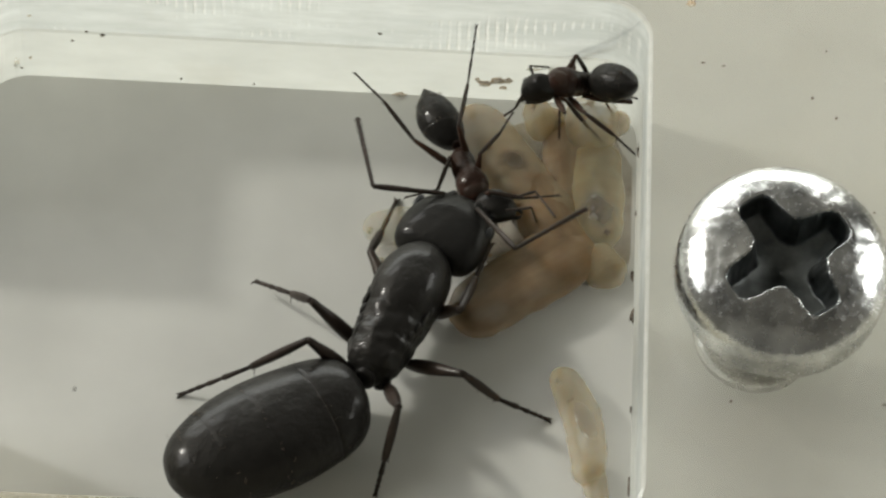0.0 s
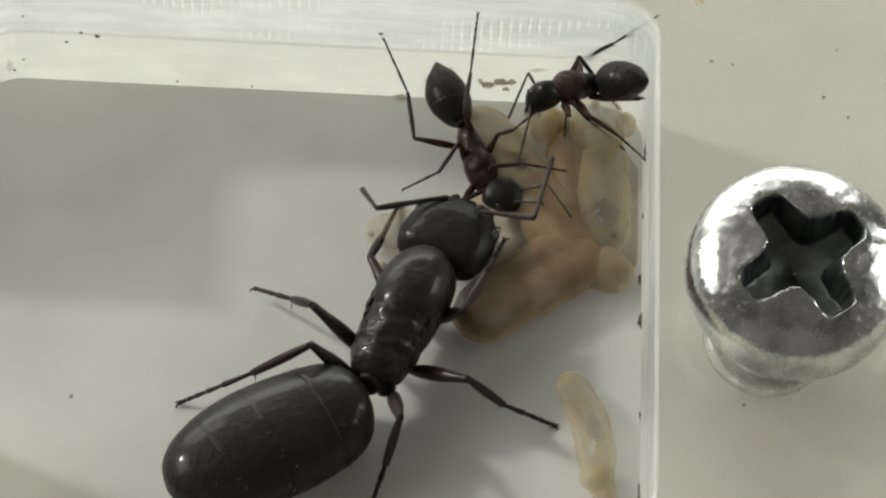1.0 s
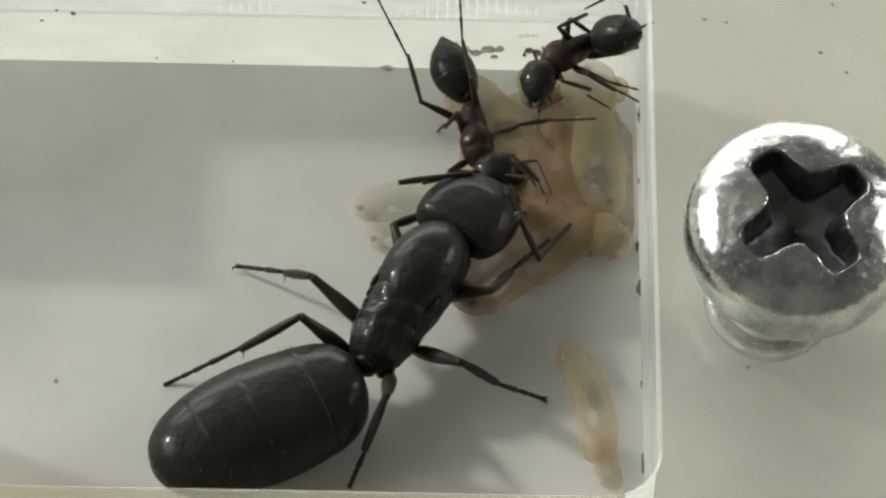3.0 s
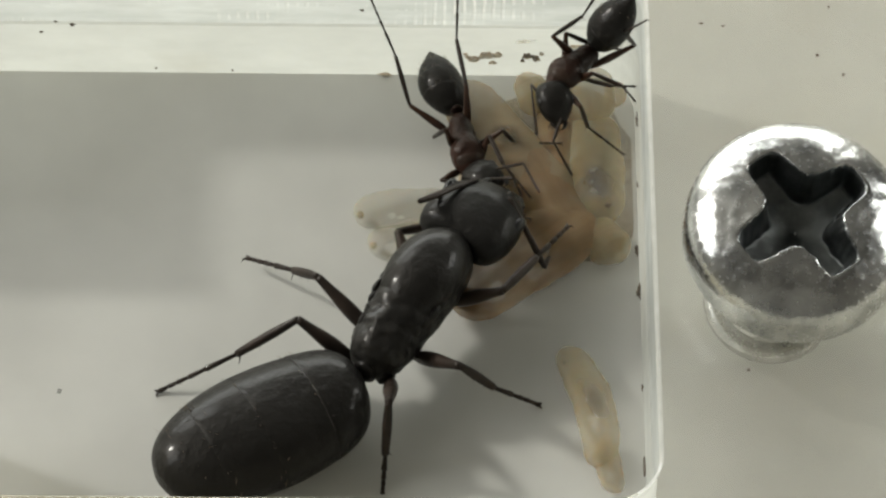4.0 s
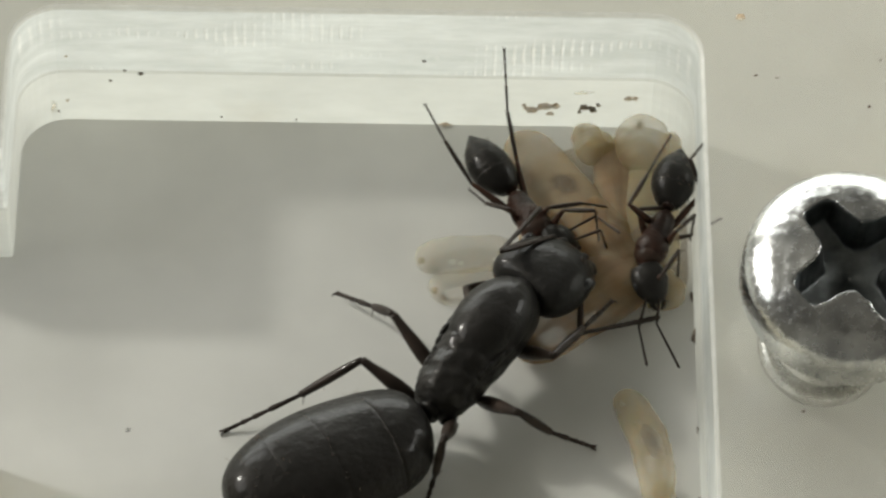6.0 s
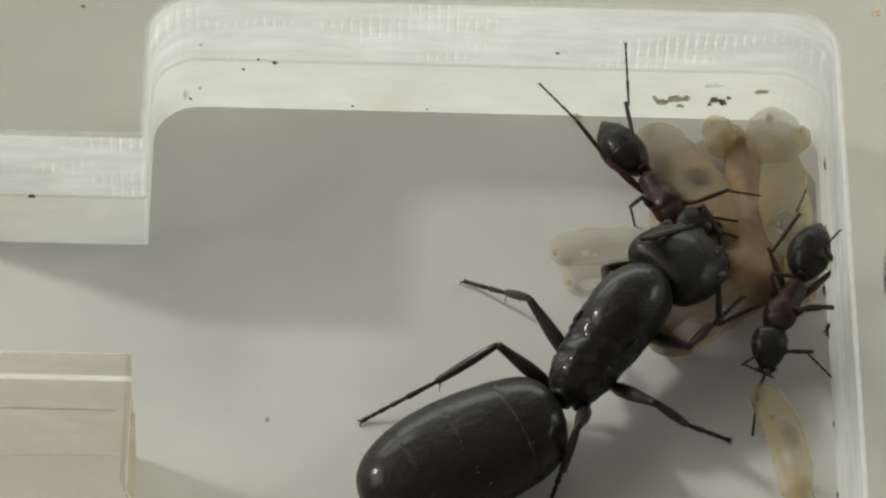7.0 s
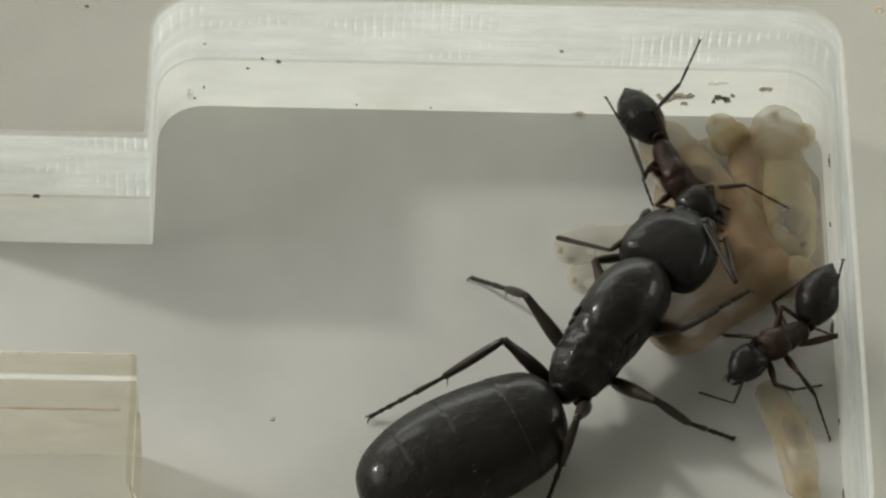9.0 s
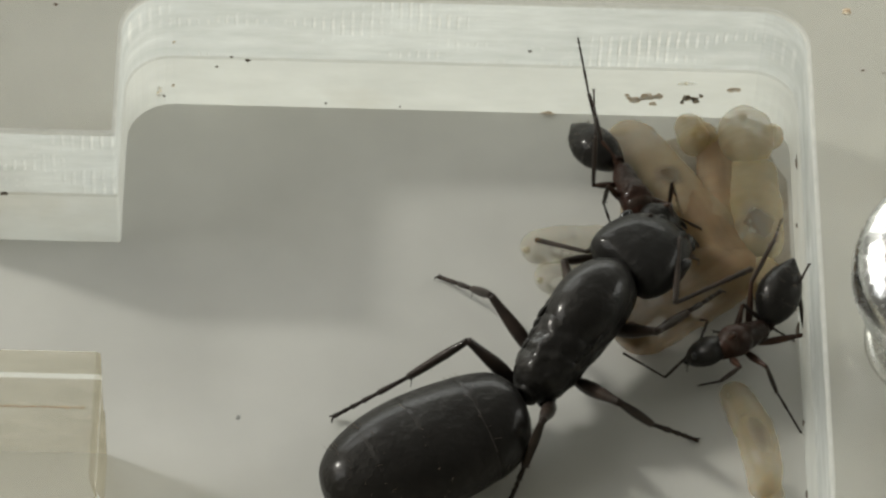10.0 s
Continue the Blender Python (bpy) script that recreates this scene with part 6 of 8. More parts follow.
    walk(worker_a_parts["lm1"], [
        (0, mm(1.01, 0.48, 0.96, -0, 4.2, 128.4)), (0.5, mm(0.82, 0.72, 0.85, -2.9, 31.2, 119)), (1, mm(0.86, 0.9, 0.79, -5.5, 44.1, 114.8)), (1.5, mm(0.91, 1.08, 0.69, 25.4, 55.7, 154.4)),
        (2, mm(0.97, 1.26, 0.55, 28.4, 49.9, 158.2)), (2.75, mm(1.08, 1.43, 0.3, -0.4, 24.9, 113.3)), (3.5, mm(1.19, 1.59, 0.05, -4.5, -8.4, 86)), (4, mm(1.16, 1.37, 0.46, 11.7, 64.8, 113.2)),
        (4.5, mm(1.14, 1.02, 0.78, 26.1, 21, 132.8)), (5, mm(1.84, 1.37, 0.25, 21, -10.1, 83.4)), (5.5, mm(1.76, 1.56, -0.27, 21.2, -7.7, 81.5)), (6, mm(1.9, 0.5, 0.83, 21.3, 9.3, 84.9)),
        (7.5, mm(2.23, 1.08, 0.21, 21.6, -19.1, 81)), (8, mm(2.21, 1.15, 0.14, 20.8, -6.6, 84.6)), (8.5, mm(2.18, 1.21, 0.06, 20.8, 5.9, 87.8)), (9, mm(2.25, 1.23, -0.26, 24.8, -22.6, 61.8)),
        (9.5, mm(2.27, 1.11, 0.06, 9.7, -27.9, 96.2)), (10, mm(2.27, 1.11, 0.06, 99.9, -85.1, 3.1)),
    ])
    walk(worker_a_parts["lm2"], [
        (0, mm(0.21, 1.49, 0.87, -0, 23, 143.9)), (0.5, mm(0.28, 1.69, 0.18, -3.8, 5.8, 129)), (1, mm(0.47, 1.75, -0.12, -4.7, 0.9, 112.9)), (1.5, mm(0.25, 1.4, -0.39, -4.3, -7.7, 106)),
        (2, mm(0.2, 1.57, -0.44, -6, -8.2, 118.1)), (3.5, mm(1.28, 2.87, 0.24, -3.3, 2, 70.7)), (4, mm(0.94, 1.88, -0.71, -3, -14.3, 68.3)), (4.25, mm(0.63, 1.9, -0.19, -10.9, -7.2, 109.1)),
        (4.5, mm(0.32, 1.91, 0.32, -12.3, 3.3, 148.5)), (5, mm(1.99, 2.64, 0.48, -28.9, 23.3, 84.5)), (5.5, mm(1.95, 2.83, -0.09, -32.2, -12, 53.8)), (6, mm(2.02, 1.78, 0.62, -13.3, 40.7, 115.8)),
        (7.5, mm(2.42, 2.29, 0.63, -37.5, 25.2, 73.2)), (8, mm(2.33, 2.44, 0.28, -39.8, 20.5, 67.2)), (8.5, mm(2.23, 2.5, -0.07, -41.3, 14.3, 62.3)), (9, mm(2.82, 2.29, 0.24, -44.8, 9.9, 45.5)),
        (9.5, mm(2.15, 2.25, 0.67, -33, 18.1, 91.8)), (10, mm(2.38, 1.12, 1.35, -49.6, 77.1, 72.3)),
    ])
    walk(worker_a_parts["lh0"], [
        (0, mm(0.51, 0.28, -0.3, -0, -70.1, -148.8)), (0.5, mm(0.51, 0.28, -0.3, 14.6, -59, -164.9)), (1, mm(0.51, 0.28, -0.3, 0.3, -65.2, -148.7)), (1.5, mm(0.51, 0.28, -0.3, -41.7, -79.3, -105.1)),
        (2, mm(0.51, 0.28, -0.3, 22.4, -30.7, -174.9)), (3.5, mm(0.51, 0.28, -0.3, 0.5, -72.1, -148.8)), (4, mm(0.51, 0.28, -0.3, 33.4, -59.3, -184.5)), (4.5, mm(0.51, 0.28, -0.3, 23.4, -44, -171.9)),
        (5, mm(0.51, 0.28, -0.3, 9.1, -56.8, -153.5)), (5.5, mm(0.51, 0.28, -0.3, 13.2, -29.9, -159.2)), (6, mm(0.51, 0.28, -0.3, 29.9, -30.2, -191.9)), (7.5, mm(0.51, 0.28, -0.3, 17.2, -28.8, -166.5)),
        (8, mm(0.51, 0.28, -0.3, 38.8, -44.4, -201.6)), (8.5, mm(0.51, 0.28, -0.3, 15.7, -40.8, -168.1)), (9, mm(0.51, 0.28, -0.3, 20.1, -34.1, -175.3)), (9.5, mm(0.51, 0.28, -0.3, 17.5, -25, -170)),
        (10, mm(0.51, 0.28, -0.3, 8.8, -32.9, -152.2)),
    ])
    walk(worker_a_parts["lh1"], [
        (0, mm(-0.03, -0.05, 1.44, -0, -10.3, 152.5)), (0.5, mm(-0.41, 0.03, 1.29, -2.8, -17.2, 164.4)), (1, mm(-0.15, -0.12, 1.38, -2.4, 13.6, 150.5)), (1.5, mm(0.42, -0.05, 1.52, -6.7, -29.8, 178.2)),
        (2, mm(-1.07, 0.14, 0.64, -5.6, -2.6, 174.4)), (3.5, mm(0.02, -0.02, 1.46, -5.2, 7.1, 184)), (4, mm(-0.43, 0.35, 1.29, -5.1, -11.1, 180.2)), (4.5, mm(-0.81, 0.09, 0.99, -0.8, -20, 164.5)),
        (5, mm(-0.4, -0.17, 1.25, -2.4, -14.7, 169.8)), (5.5, mm(-0.99, -0.29, 0.62, -10.3, -33.6, 188.6)), (6, mm(-1.05, 0.61, 0.63, 2.1, -47.8, 169.9)), (7.5, mm(-1.07, -0.1, 0.59, 7.4, 3.7, 157.3)),
        (8, mm(-0.72, 0.77, 1, 11.7, -20.4, 128.5)), (8.5, mm(-0.86, -0.01, 0.91, 9.1, -7.5, 139.3)), (9, mm(-1.02, 0.15, 0.74, 8.7, 12.1, 129.5)), (9.5, mm(-1.14, -0.01, 0.48, 10.3, -7.4, 166.5)),
        (10, mm(-0.86, -0.44, 0.7, 2.5, -41.7, 184.2)),
    ])
    walk(worker_a_parts["lh2"], [
        (0, mm(-1.6, 0.77, 1.76, -0, -22, 155)), (0.5, mm(-2.07, 0.49, 1.82, -2.5, -55.5, 158.9)), (1, mm(-1.68, 0.74, 0.96, -1.5, -47.4, 157.6)), (1.5, mm(-1.14, 0, 2.41, -13.1, -19.6, 177.8)),
        (2, mm(-2.86, 0.31, 0.72, -17.8, -65.8, 184.2)), (3.5, mm(-1.76, -0.14, 1.24, -12.5, -32, 177.4)), (4, mm(-2.2, 0.35, 1.64, -6.9, -45.3, 168.5)), (4.5, mm(-2.44, 0.55, 1.6, 3.3, -59.4, 155.8)),
        (5, mm(-2.11, 0.14, 1.71, -0.6, -5.4, 162.2)), (5.5, mm(-2.47, -0.51, 1.62, -18.7, -44.7, 201.3)), (6, mm(-2.24, 0.82, 1.96, 12, -43.2, 158.1)), (7.5, mm(-2.72, 0.59, 0.47, 12.3, -61, 157.8)),
        (8, mm(-1.77, 2.09, 1.62, 65.2, -60.8, 98.5)), (8.5, mm(-2.21, 1.15, 1.15, 73.4, -66.8, 89.3)), (9, mm(-2.13, 1.51, 0.36, 60.3, -73.2, 103.2)), (9.5, mm(-2.88, 0.41, 0.71, -33, -58.2, 201.3)),
        (10, mm(-2.21, -0.54, 1.9, -13.9, -28.7, 174.7)),
    ])
    walk(worker_a_parts["rf0"], [
        (0, mm(2.04, -0.28, -0.35, 0, -28.5, -49.4)), (0.5, mm(2.04, -0.28, -0.35, 0, -28.5, -49.4)), (1, mm(2.04, -0.28, -0.35, 0, -28.5, -49.4)), (1.5, mm(2.04, -0.28, -0.35, 0, -28.5, -49.4)),
        (2, mm(2.04, -0.28, -0.35, 0, -28.5, -49.4)), (3.5, mm(2.04, -0.28, -0.35, 0, -28.5, -49.4)), (4, mm(2.04, -0.28, -0.35, 0, -28.5, -49.4)), (4.5, mm(2.04, -0.28, -0.35, 0, -28.5, -49.4)),
        (5, mm(2.04, -0.28, -0.35, 0, -28.5, -49.4)), (5.5, mm(2.04, -0.28, -0.35, 0, -28.5, -49.4)), (6, mm(2.04, -0.28, -0.35, 0, -28.5, -49.4)), (7.5, mm(2.04, -0.28, -0.35, 0, -28.5, -49.4)),
        (8, mm(2.04, -0.28, -0.35, 0, -28.5, -49.4)), (8.5, mm(2.04, -0.28, -0.35, 0, -28.5, -49.4)), (9, mm(2.04, -0.28, -0.35, 0, -28.5, -49.4)), (9.5, mm(2.04, -0.28, -0.35, 0, -28.5, -49.4)),
        (10, mm(2.04, -0.28, -0.35, 0, -28.5, -49.4)),
    ])
    walk(worker_a_parts["rf1"], [
        (0, mm(2.78, -1.15, 0.27, 0, 9.2, 95.7)), (0.5, mm(2.78, -1.15, 0.27, 0.4, 6.5, 98.4)), (1, mm(2.78, -1.15, 0.27, 0.6, 3.7, 100.9)), (1.5, mm(2.78, -1.15, 0.27, 0.3, 3.8, 96.3)),
        (2, mm(2.78, -1.15, 0.27, -0, 3.9, 91.4)), (3.5, mm(2.78, -1.15, 0.27, -1.1, 3.9, 75.9)), (4, mm(2.78, -1.15, 0.27, -1.4, 3.8, 70.7)), (4.5, mm(2.78, -1.15, 0.27, -1.8, 3.8, 65.7)),
        (5, mm(2.78, -1.15, 0.27, -2.1, 3.7, 60.8)), (5.5, mm(2.78, -1.15, 0.27, -2.4, 3.5, 56.2)), (6, mm(2.78, -1.15, 0.27, -2.4, 3.5, 56.2)), (7.5, mm(2.78, -1.15, 0.27, -2.4, 3.5, 56.2)),
        (8, mm(2.78, -1.15, 0.27, -2.4, 3.5, 56.2)), (8.5, mm(2.78, -1.15, 0.27, -2.4, 3.5, 56.2)), (9, mm(2.78, -1.15, 0.27, -2.4, 3.5, 56.2)), (9.5, mm(2.78, -1.15, 0.27, -2.4, 3.5, 56.2)),
        (10, mm(2.78, -1.15, 0.27, -2.4, 3.5, 56.2)),
    ])
    walk(worker_a_parts["rf2"], [
        (0, mm(2.66, 0.08, 0.07, -0, 24.8, 95.7)), (0.5, mm(2.6, 0.08, 0.13, 0.3, 22, 96.5)), (1, mm(2.55, 0.08, 0.19, 0.6, 19, 97.3)), (1.5, mm(2.65, 0.09, 0.19, -0.9, 19.7, 92.9)),
        (2, mm(2.75, 0.1, 0.19, -2.4, 20.2, 88.3)), (3.5, mm(3.09, 0.06, 0.18, -7.5, 20.9, 73.8)), (4, mm(3.19, 0.03, 0.19, -9.3, 20.8, 68.9)), (4.5, mm(3.3, -0.01, 0.19, -11, 20.4, 64)),
        (5, mm(3.39, -0.06, 0.19, -12.6, 19.9, 59.4)), (5.5, mm(3.48, -0.11, 0.19, -14.1, 19.2, 54.9)), (6, mm(3.48, -0.11, 0.19, -14.1, 19.2, 54.9)), (7.5, mm(3.48, -0.11, 0.19, -14.1, 19.2, 54.9)),
        (8, mm(3.48, -0.11, 0.19, -14.1, 19.2, 54.9)), (8.5, mm(3.48, -0.11, 0.19, -14.1, 19.2, 54.9)), (9, mm(3.48, -0.11, 0.19, -14.1, 19.2, 54.9)), (9.5, mm(3.48, -0.11, 0.19, -14.1, 19.2, 54.9)),
        (10, mm(3.48, -0.11, 0.19, -14.1, 19.2, 54.9)),
    ])
    walk(worker_a_parts["rm0"], [
        (0, mm(1.27, -0.3, -0.35, 0, -64.7, -148.3)), (0.5, mm(1.27, -0.3, -0.35, 0, -64.7, -148.3)), (1, mm(1.27, -0.3, -0.35, 0, -64.7, -148.3)), (1.5, mm(1.27, -0.3, -0.35, 0, -64.7, -148.3)),
        (2, mm(1.27, -0.3, -0.35, 0, -64.7, -148.3)), (3.5, mm(1.27, -0.3, -0.35, 0, -64.7, -148.3)), (4, mm(1.27, -0.3, -0.35, -31.7, -71.6, -114.3)), (4.5, mm(1.27, -0.3, -0.35, -72.5, -69.4, -71.3)),
        (5, mm(1.27, -0.3, -0.35, -80, -82.8, -63.6)), (5.5, mm(1.27, -0.3, -0.35, -76.3, -71, -67.4)), (6, mm(1.27, -0.3, -0.35, -73, -68, -70.9)), (7.5, mm(1.27, -0.3, -0.35, -67.2, -58.8, -77.4)),
        (8, mm(1.27, -0.3, -0.35, -67.2, -58.8, -77.4)), (8.5, mm(1.27, -0.3, -0.35, -67.2, -58.8, -77.4)), (9, mm(1.27, -0.3, -0.35, -67.2, -58.8, -77.4)), (9.5, mm(1.27, -0.3, -0.35, -67.2, -58.8, -77.4)),
        (10, mm(1.27, -0.3, -0.35, -67.2, -58.8, -77.4)),
    ])
    walk(worker_a_parts["rm1"], [
        (0, mm(0.78, -0.6, 0.87, 0, 45.4, -44.4)), (0.5, mm(0.78, -0.6, 0.87, 2.1, 35.2, -41.1)), (1, mm(0.78, -0.6, 0.87, -4.8, 25, -54.8)), (1.5, mm(0.78, -0.6, 0.87, -4.9, 26.5, -55)),
        (2, mm(0.78, -0.6, 0.87, -84.1, 102.5, -126.7)), (3.5, mm(0.78, -0.6, 0.87, -76.9, 61.7, -119.9)), (4, mm(1.1, -0.69, 0.93, -106.9, 61.8, -153.7)), (4.5, mm(1.43, -0.75, 0.91, -81.5, 49.3, -123.3)),
        (5, mm(1.35, -0.45, 0.99, -74.3, 43.3, -113.4)), (5.5, mm(1.44, -0.71, 0.93, -76.9, 40.2, -117.3)), (6, mm(1.44, -0.78, 0.9, -98.2, 20.7, -157.5)), (7.5, mm(1.43, -0.98, 0.81, -115.5, 74.5, -178.3)),
        (8, mm(1.43, -0.98, 0.81, -115.5, 74.5, -178.3)), (8.5, mm(1.43, -0.98, 0.81, -115.5, 74.5, -178.3)), (9, mm(1.43, -0.98, 0.81, -115.5, 74.5, -178.3)), (9.5, mm(1.43, -0.98, 0.81, -115.5, 74.5, -178.3)),
        (10, mm(1.43, -0.98, 0.81, -115.5, 74.5, -178.3)),
    ])
    walk(worker_a_parts["rm2"], [
        (0, mm(1.44, -1.24, -0.06, 0, 43.2, -130)), (0.5, mm(1.58, -1.3, 0.12, 14.4, 50.3, -110.3)), (1, mm(1.46, -1.57, 0.32, 21.6, 45.6, -100.7)), (1.5, mm(1.45, -1.56, 0.29, 22.4, 40.9, -99.5)),
        (2, mm(0.95, -0.38, -0.4, 42, 51.3, -72.7)), (3.5, mm(0.48, -1.14, -0.27, 101.1, 131, -25.6)), (4, mm(0.55, -0.96, -0.22, 90.8, 140.9, -40.4)), (4.5, mm(0.96, -1.46, -0.07, 115.8, 157.9, 6.3)),
        (5, mm(0.98, -1.32, 0.1, 115.2, 153.7, 4.9)), (5.5, mm(0.99, -1.59, 0.09, 120.1, 141.1, 13.9)), (6, mm(0.32, -1.24, 0.44, 112.6, 157.9, -0.8)), (6.75, mm(0.7, -1.11, -0.01, -82.7, 61.8, 157.9)),
        (7.5, mm(1.08, -0.99, -0.45, 166.7, 68, 42.1)), (8, mm(1.08, -0.99, -0.45, 164, 69.7, 39.2)), (8.5, mm(1.08, -0.99, -0.45, 163.9, 70.1, 39.1)), (9, mm(1.08, -0.99, -0.45, 167.1, 67.9, 42.5)),
        (9.5, mm(1.08, -0.99, -0.45, 169.9, 67.7, 45.5)), (10, mm(1.08, -0.99, -0.45, 164.1, 69.4, 39.3)),
    ])
    walk(worker_a_parts["rh0"], [
        (0, mm(0.51, -0.28, -0.3, -0, -22, -132.8)), (0.5, mm(0.51, -0.28, -0.3, -3.7, -15.3, -121.3)), (1, mm(0.51, -0.28, -0.3, -6.6, -16.2, -110.7)), (1.5, mm(0.51, -0.28, -0.3, -8.9, -22, -103.7)),
        (2, mm(0.51, -0.28, -0.3, 1.3, -14.5, -135.3)), (3.5, mm(0.51, -0.28, -0.3, -13.8, -31.2, -98.1)), (4, mm(0.51, -0.28, -0.3, -0.1, -18.8, -129.7)), (4.5, mm(0.51, -0.28, -0.3, -0.9, -22.4, -127.3)),
        (5, mm(0.51, -0.28, -0.3, 0, -20.5, -129.8)), (5.5, mm(0.51, -0.28, -0.3, 3.6, -21.3, -139.7)), (6, mm(0.51, -0.28, -0.3, 3.9, -27.8, -140.6)), (7.5, mm(0.51, -0.28, -0.3, 10, -23, -154.7)),
        (8, mm(0.51, -0.28, -0.3, 7.4, -25.7, -148.3)), (8.5, mm(0.51, -0.28, -0.3, -46.7, -39, -61.4)), (9, mm(0.51, -0.28, -0.3, -59.3, -33.8, -40.4)), (9.5, mm(0.51, -0.28, -0.3, -58.1, -41.2, -42.3)),
        (10, mm(0.51, -0.28, -0.3, -48.1, -38.9, -57.8)),
    ])
    walk(worker_a_parts["rh1"], [
        (0, mm(-0.65, -1.54, 0.39, 0, -25.3, -152.8)), (0.5, mm(-0.42, -1.8, 0.19, 6.8, -22.4, -169.4)), (1, mm(-0.12, -1.94, 0.22, 11.9, -2.6, -192.5)), (1.5, mm(0.1, -1.95, 0.39, 11.8, -5.6, -191.2)),
        (2, mm(-0.76, -1.54, 0.16, 5.3, -29.9, -170.6)), (3.5, mm(0.29, -1.85, 0.66, 5.7, -10.8, -171.7)), (4, mm(-0.61, -1.63, 0.3, 5.2, -35, -170.5)), (4.5, mm(-0.53, -1.64, 0.41, -3.6, -39.9, -156.1)),
        (5, mm(-0.6, -1.61, 0.35, -6.6, -33.6, -151)), (5.5, mm(-0.8, -1.39, 0.37, -11.6, -22.3, -140.4)), (6, mm(-0.75, -1.32, 0.56, -0.1, -40.6, -162.1)), (7.5, mm(-1.03, -1.01, 0.42, -1.8, -25.9, -159)),
        (8, mm(-0.91, -1.15, 0.5, 1.2, -35.8, -164.7)), (8.5, mm(1.2, -1.54, 0.86, 3.3, -28.6, -168.7)), (9, mm(1.68, -1.28, 0.73, 6.6, 3.3, -183.2)), (9.5, mm(1.54, -1.22, 0.92, 6.7, -16.1, -183.9)),
        (10, mm(1.28, -1.5, 0.86, 15.4, -44.2, -200.6)),
    ])
    walk(worker_a_parts["rh2"], [
        (0, mm(-2.1, -2.28, 1.16, -0, 18, -166.7)), (0.5, mm(-2.05, -2.11, 0.87, -0.8, -25.8, -156.4)), (1, mm(-1.87, -1.55, 0.3, 4.8, -7.7, -175.3)), (1.5, mm(-1.65, -1.6, 0.57, 4.8, -4.5, -175.2)),
        (2, mm(-2.3, -1.8, 1.06, 2.8, -17.7, -165)), (3.5, mm(-1.46, -2.1, 0.99, 1.4, -13, -159.5)), (4, mm(-2.06, -1.87, 1.33, 3.2, -21.4, -165.6)), (4.5, mm(-1.79, -2.2, 1.56, 5.2, -6.2, -174.1)),
        (5, mm(-1.91, -2.34, 1.34, 5.4, 7.8, -163.9)), (5.5, mm(-2.09, -2.46, 1.06, 9.3, 14.9, -144.3)), (6, mm(-2.05, -1.74, 1.73, 2.4, 3.7, -185)), (7.5, mm(-2.54, -1.59, 1.21, 4.1, 7.1, -166.8)),
        (8, mm(-2.32, -1.54, 1.56, 1.8, 12.6, -180.4)), (8.5, mm(-0.35, -1.85, 1.73, 1.7, 16.2, -180.7)), (9, mm(-0.11, -1.17, 0.63, 2.4, 8.5, -177.2)), (9.5, mm(-0.19, -1.1, 1.42, 1.1, 4.8, -188.7)),
        (10, mm(0.07, -1.04, 2.12, 0.7, 0.2, -196.6)),
    ])
    walk(worker_a_parts["al0"], [
        (0, mm(2.83, 0.94, 0.3, -0, -35.9, 64.7)), (0.5, mm(2.72, 1, 0.12, -0, -35.9, 64.7)), (1, mm(2.98, 0.86, 0.36, -0, -35.9, 64.7)), (1.5, mm(2.81, 0.96, 0.23, -0, -35.9, 64.7)),
        (2, mm(2.96, 0.83, 0.45, -0, -35.9, 64.7)), (3.5, mm(2.71, 0.93, 0.39, -0, -35.9, 64.7)), (4, mm(2.93, 0.66, 0.68, -0, -35.9, 64.7)), (4.5, mm(2.97, 0.91, 0.19, -0, -35.9, 64.7)),
        (5, mm(2.82, 0.99, 0.08, -0, -35.9, 64.7)), (5.5, mm(2.99, 0.81, 0.44, -0, -35.9, 64.7)), (6, mm(2.34, 0.99, -0.19, -0, -35.9, 64.7)), (7.5, mm(3.04, 0.83, 0.35, 0, 30, 64.7)),
        (8, mm(3.22, 0.7, 0.34, 0, 30, 64.7)), (8.5, mm(3.14, 0.77, 0.31, 0, 30, 64.7)), (9, mm(3.13, 0.77, 0.34, 0, 30, 64.7)), (9.5, mm(3.24, 0.55, 0.52, 0, 30, 64.7)),
        (10, mm(2.8, 0.98, 0.16, 0, 30, 64.7)),
    ])
    walk(worker_a_parts["al1"], [
        (0, mm(3.28, 1.89, 1.06, -0, -14.9, 7.7)), (0.5, mm(3.17, 1.96, 0.88, -0, -14.9, 7.7)), (1, mm(3.43, 1.81, 1.12, -0, -14.9, 7.7)), (1.5, mm(3.26, 1.92, 0.99, -0, -14.9, 7.7)),
        (2, mm(3.41, 1.78, 1.21, -0, -14.9, 7.7)), (3.5, mm(3.16, 1.89, 1.15, -0, -14.9, 7.7)), (4, mm(3.38, 1.62, 1.44, -0, -14.9, 7.7)), (4.5, mm(3.42, 1.87, 0.95, -0, -14.9, 7.7)),
        (5, mm(3.27, 1.94, 0.84, -0, -14.9, 7.7)), (5.5, mm(3.44, 1.77, 1.2, -0, -14.9, 7.7)), (6, mm(2.79, 1.94, 0.58, -0, -14.9, 7.7)), (7.5, mm(3.52, 1.85, -0.30, 0, 50, 7.7)),
        (8, mm(3.70, 1.72, -0.31, 0, 50, 7.7)), (8.5, mm(3.62, 1.79, -0.34, 0, 50, 7.7)), (9, mm(3.61, 1.79, -0.31, 0, 50, 7.7)), (9.5, mm(3.72, 1.57, -0.13, 0, 50, 7.7)),
        (10, mm(3.28, 2.00, -0.49, 0, 50, 7.7)),
    ])
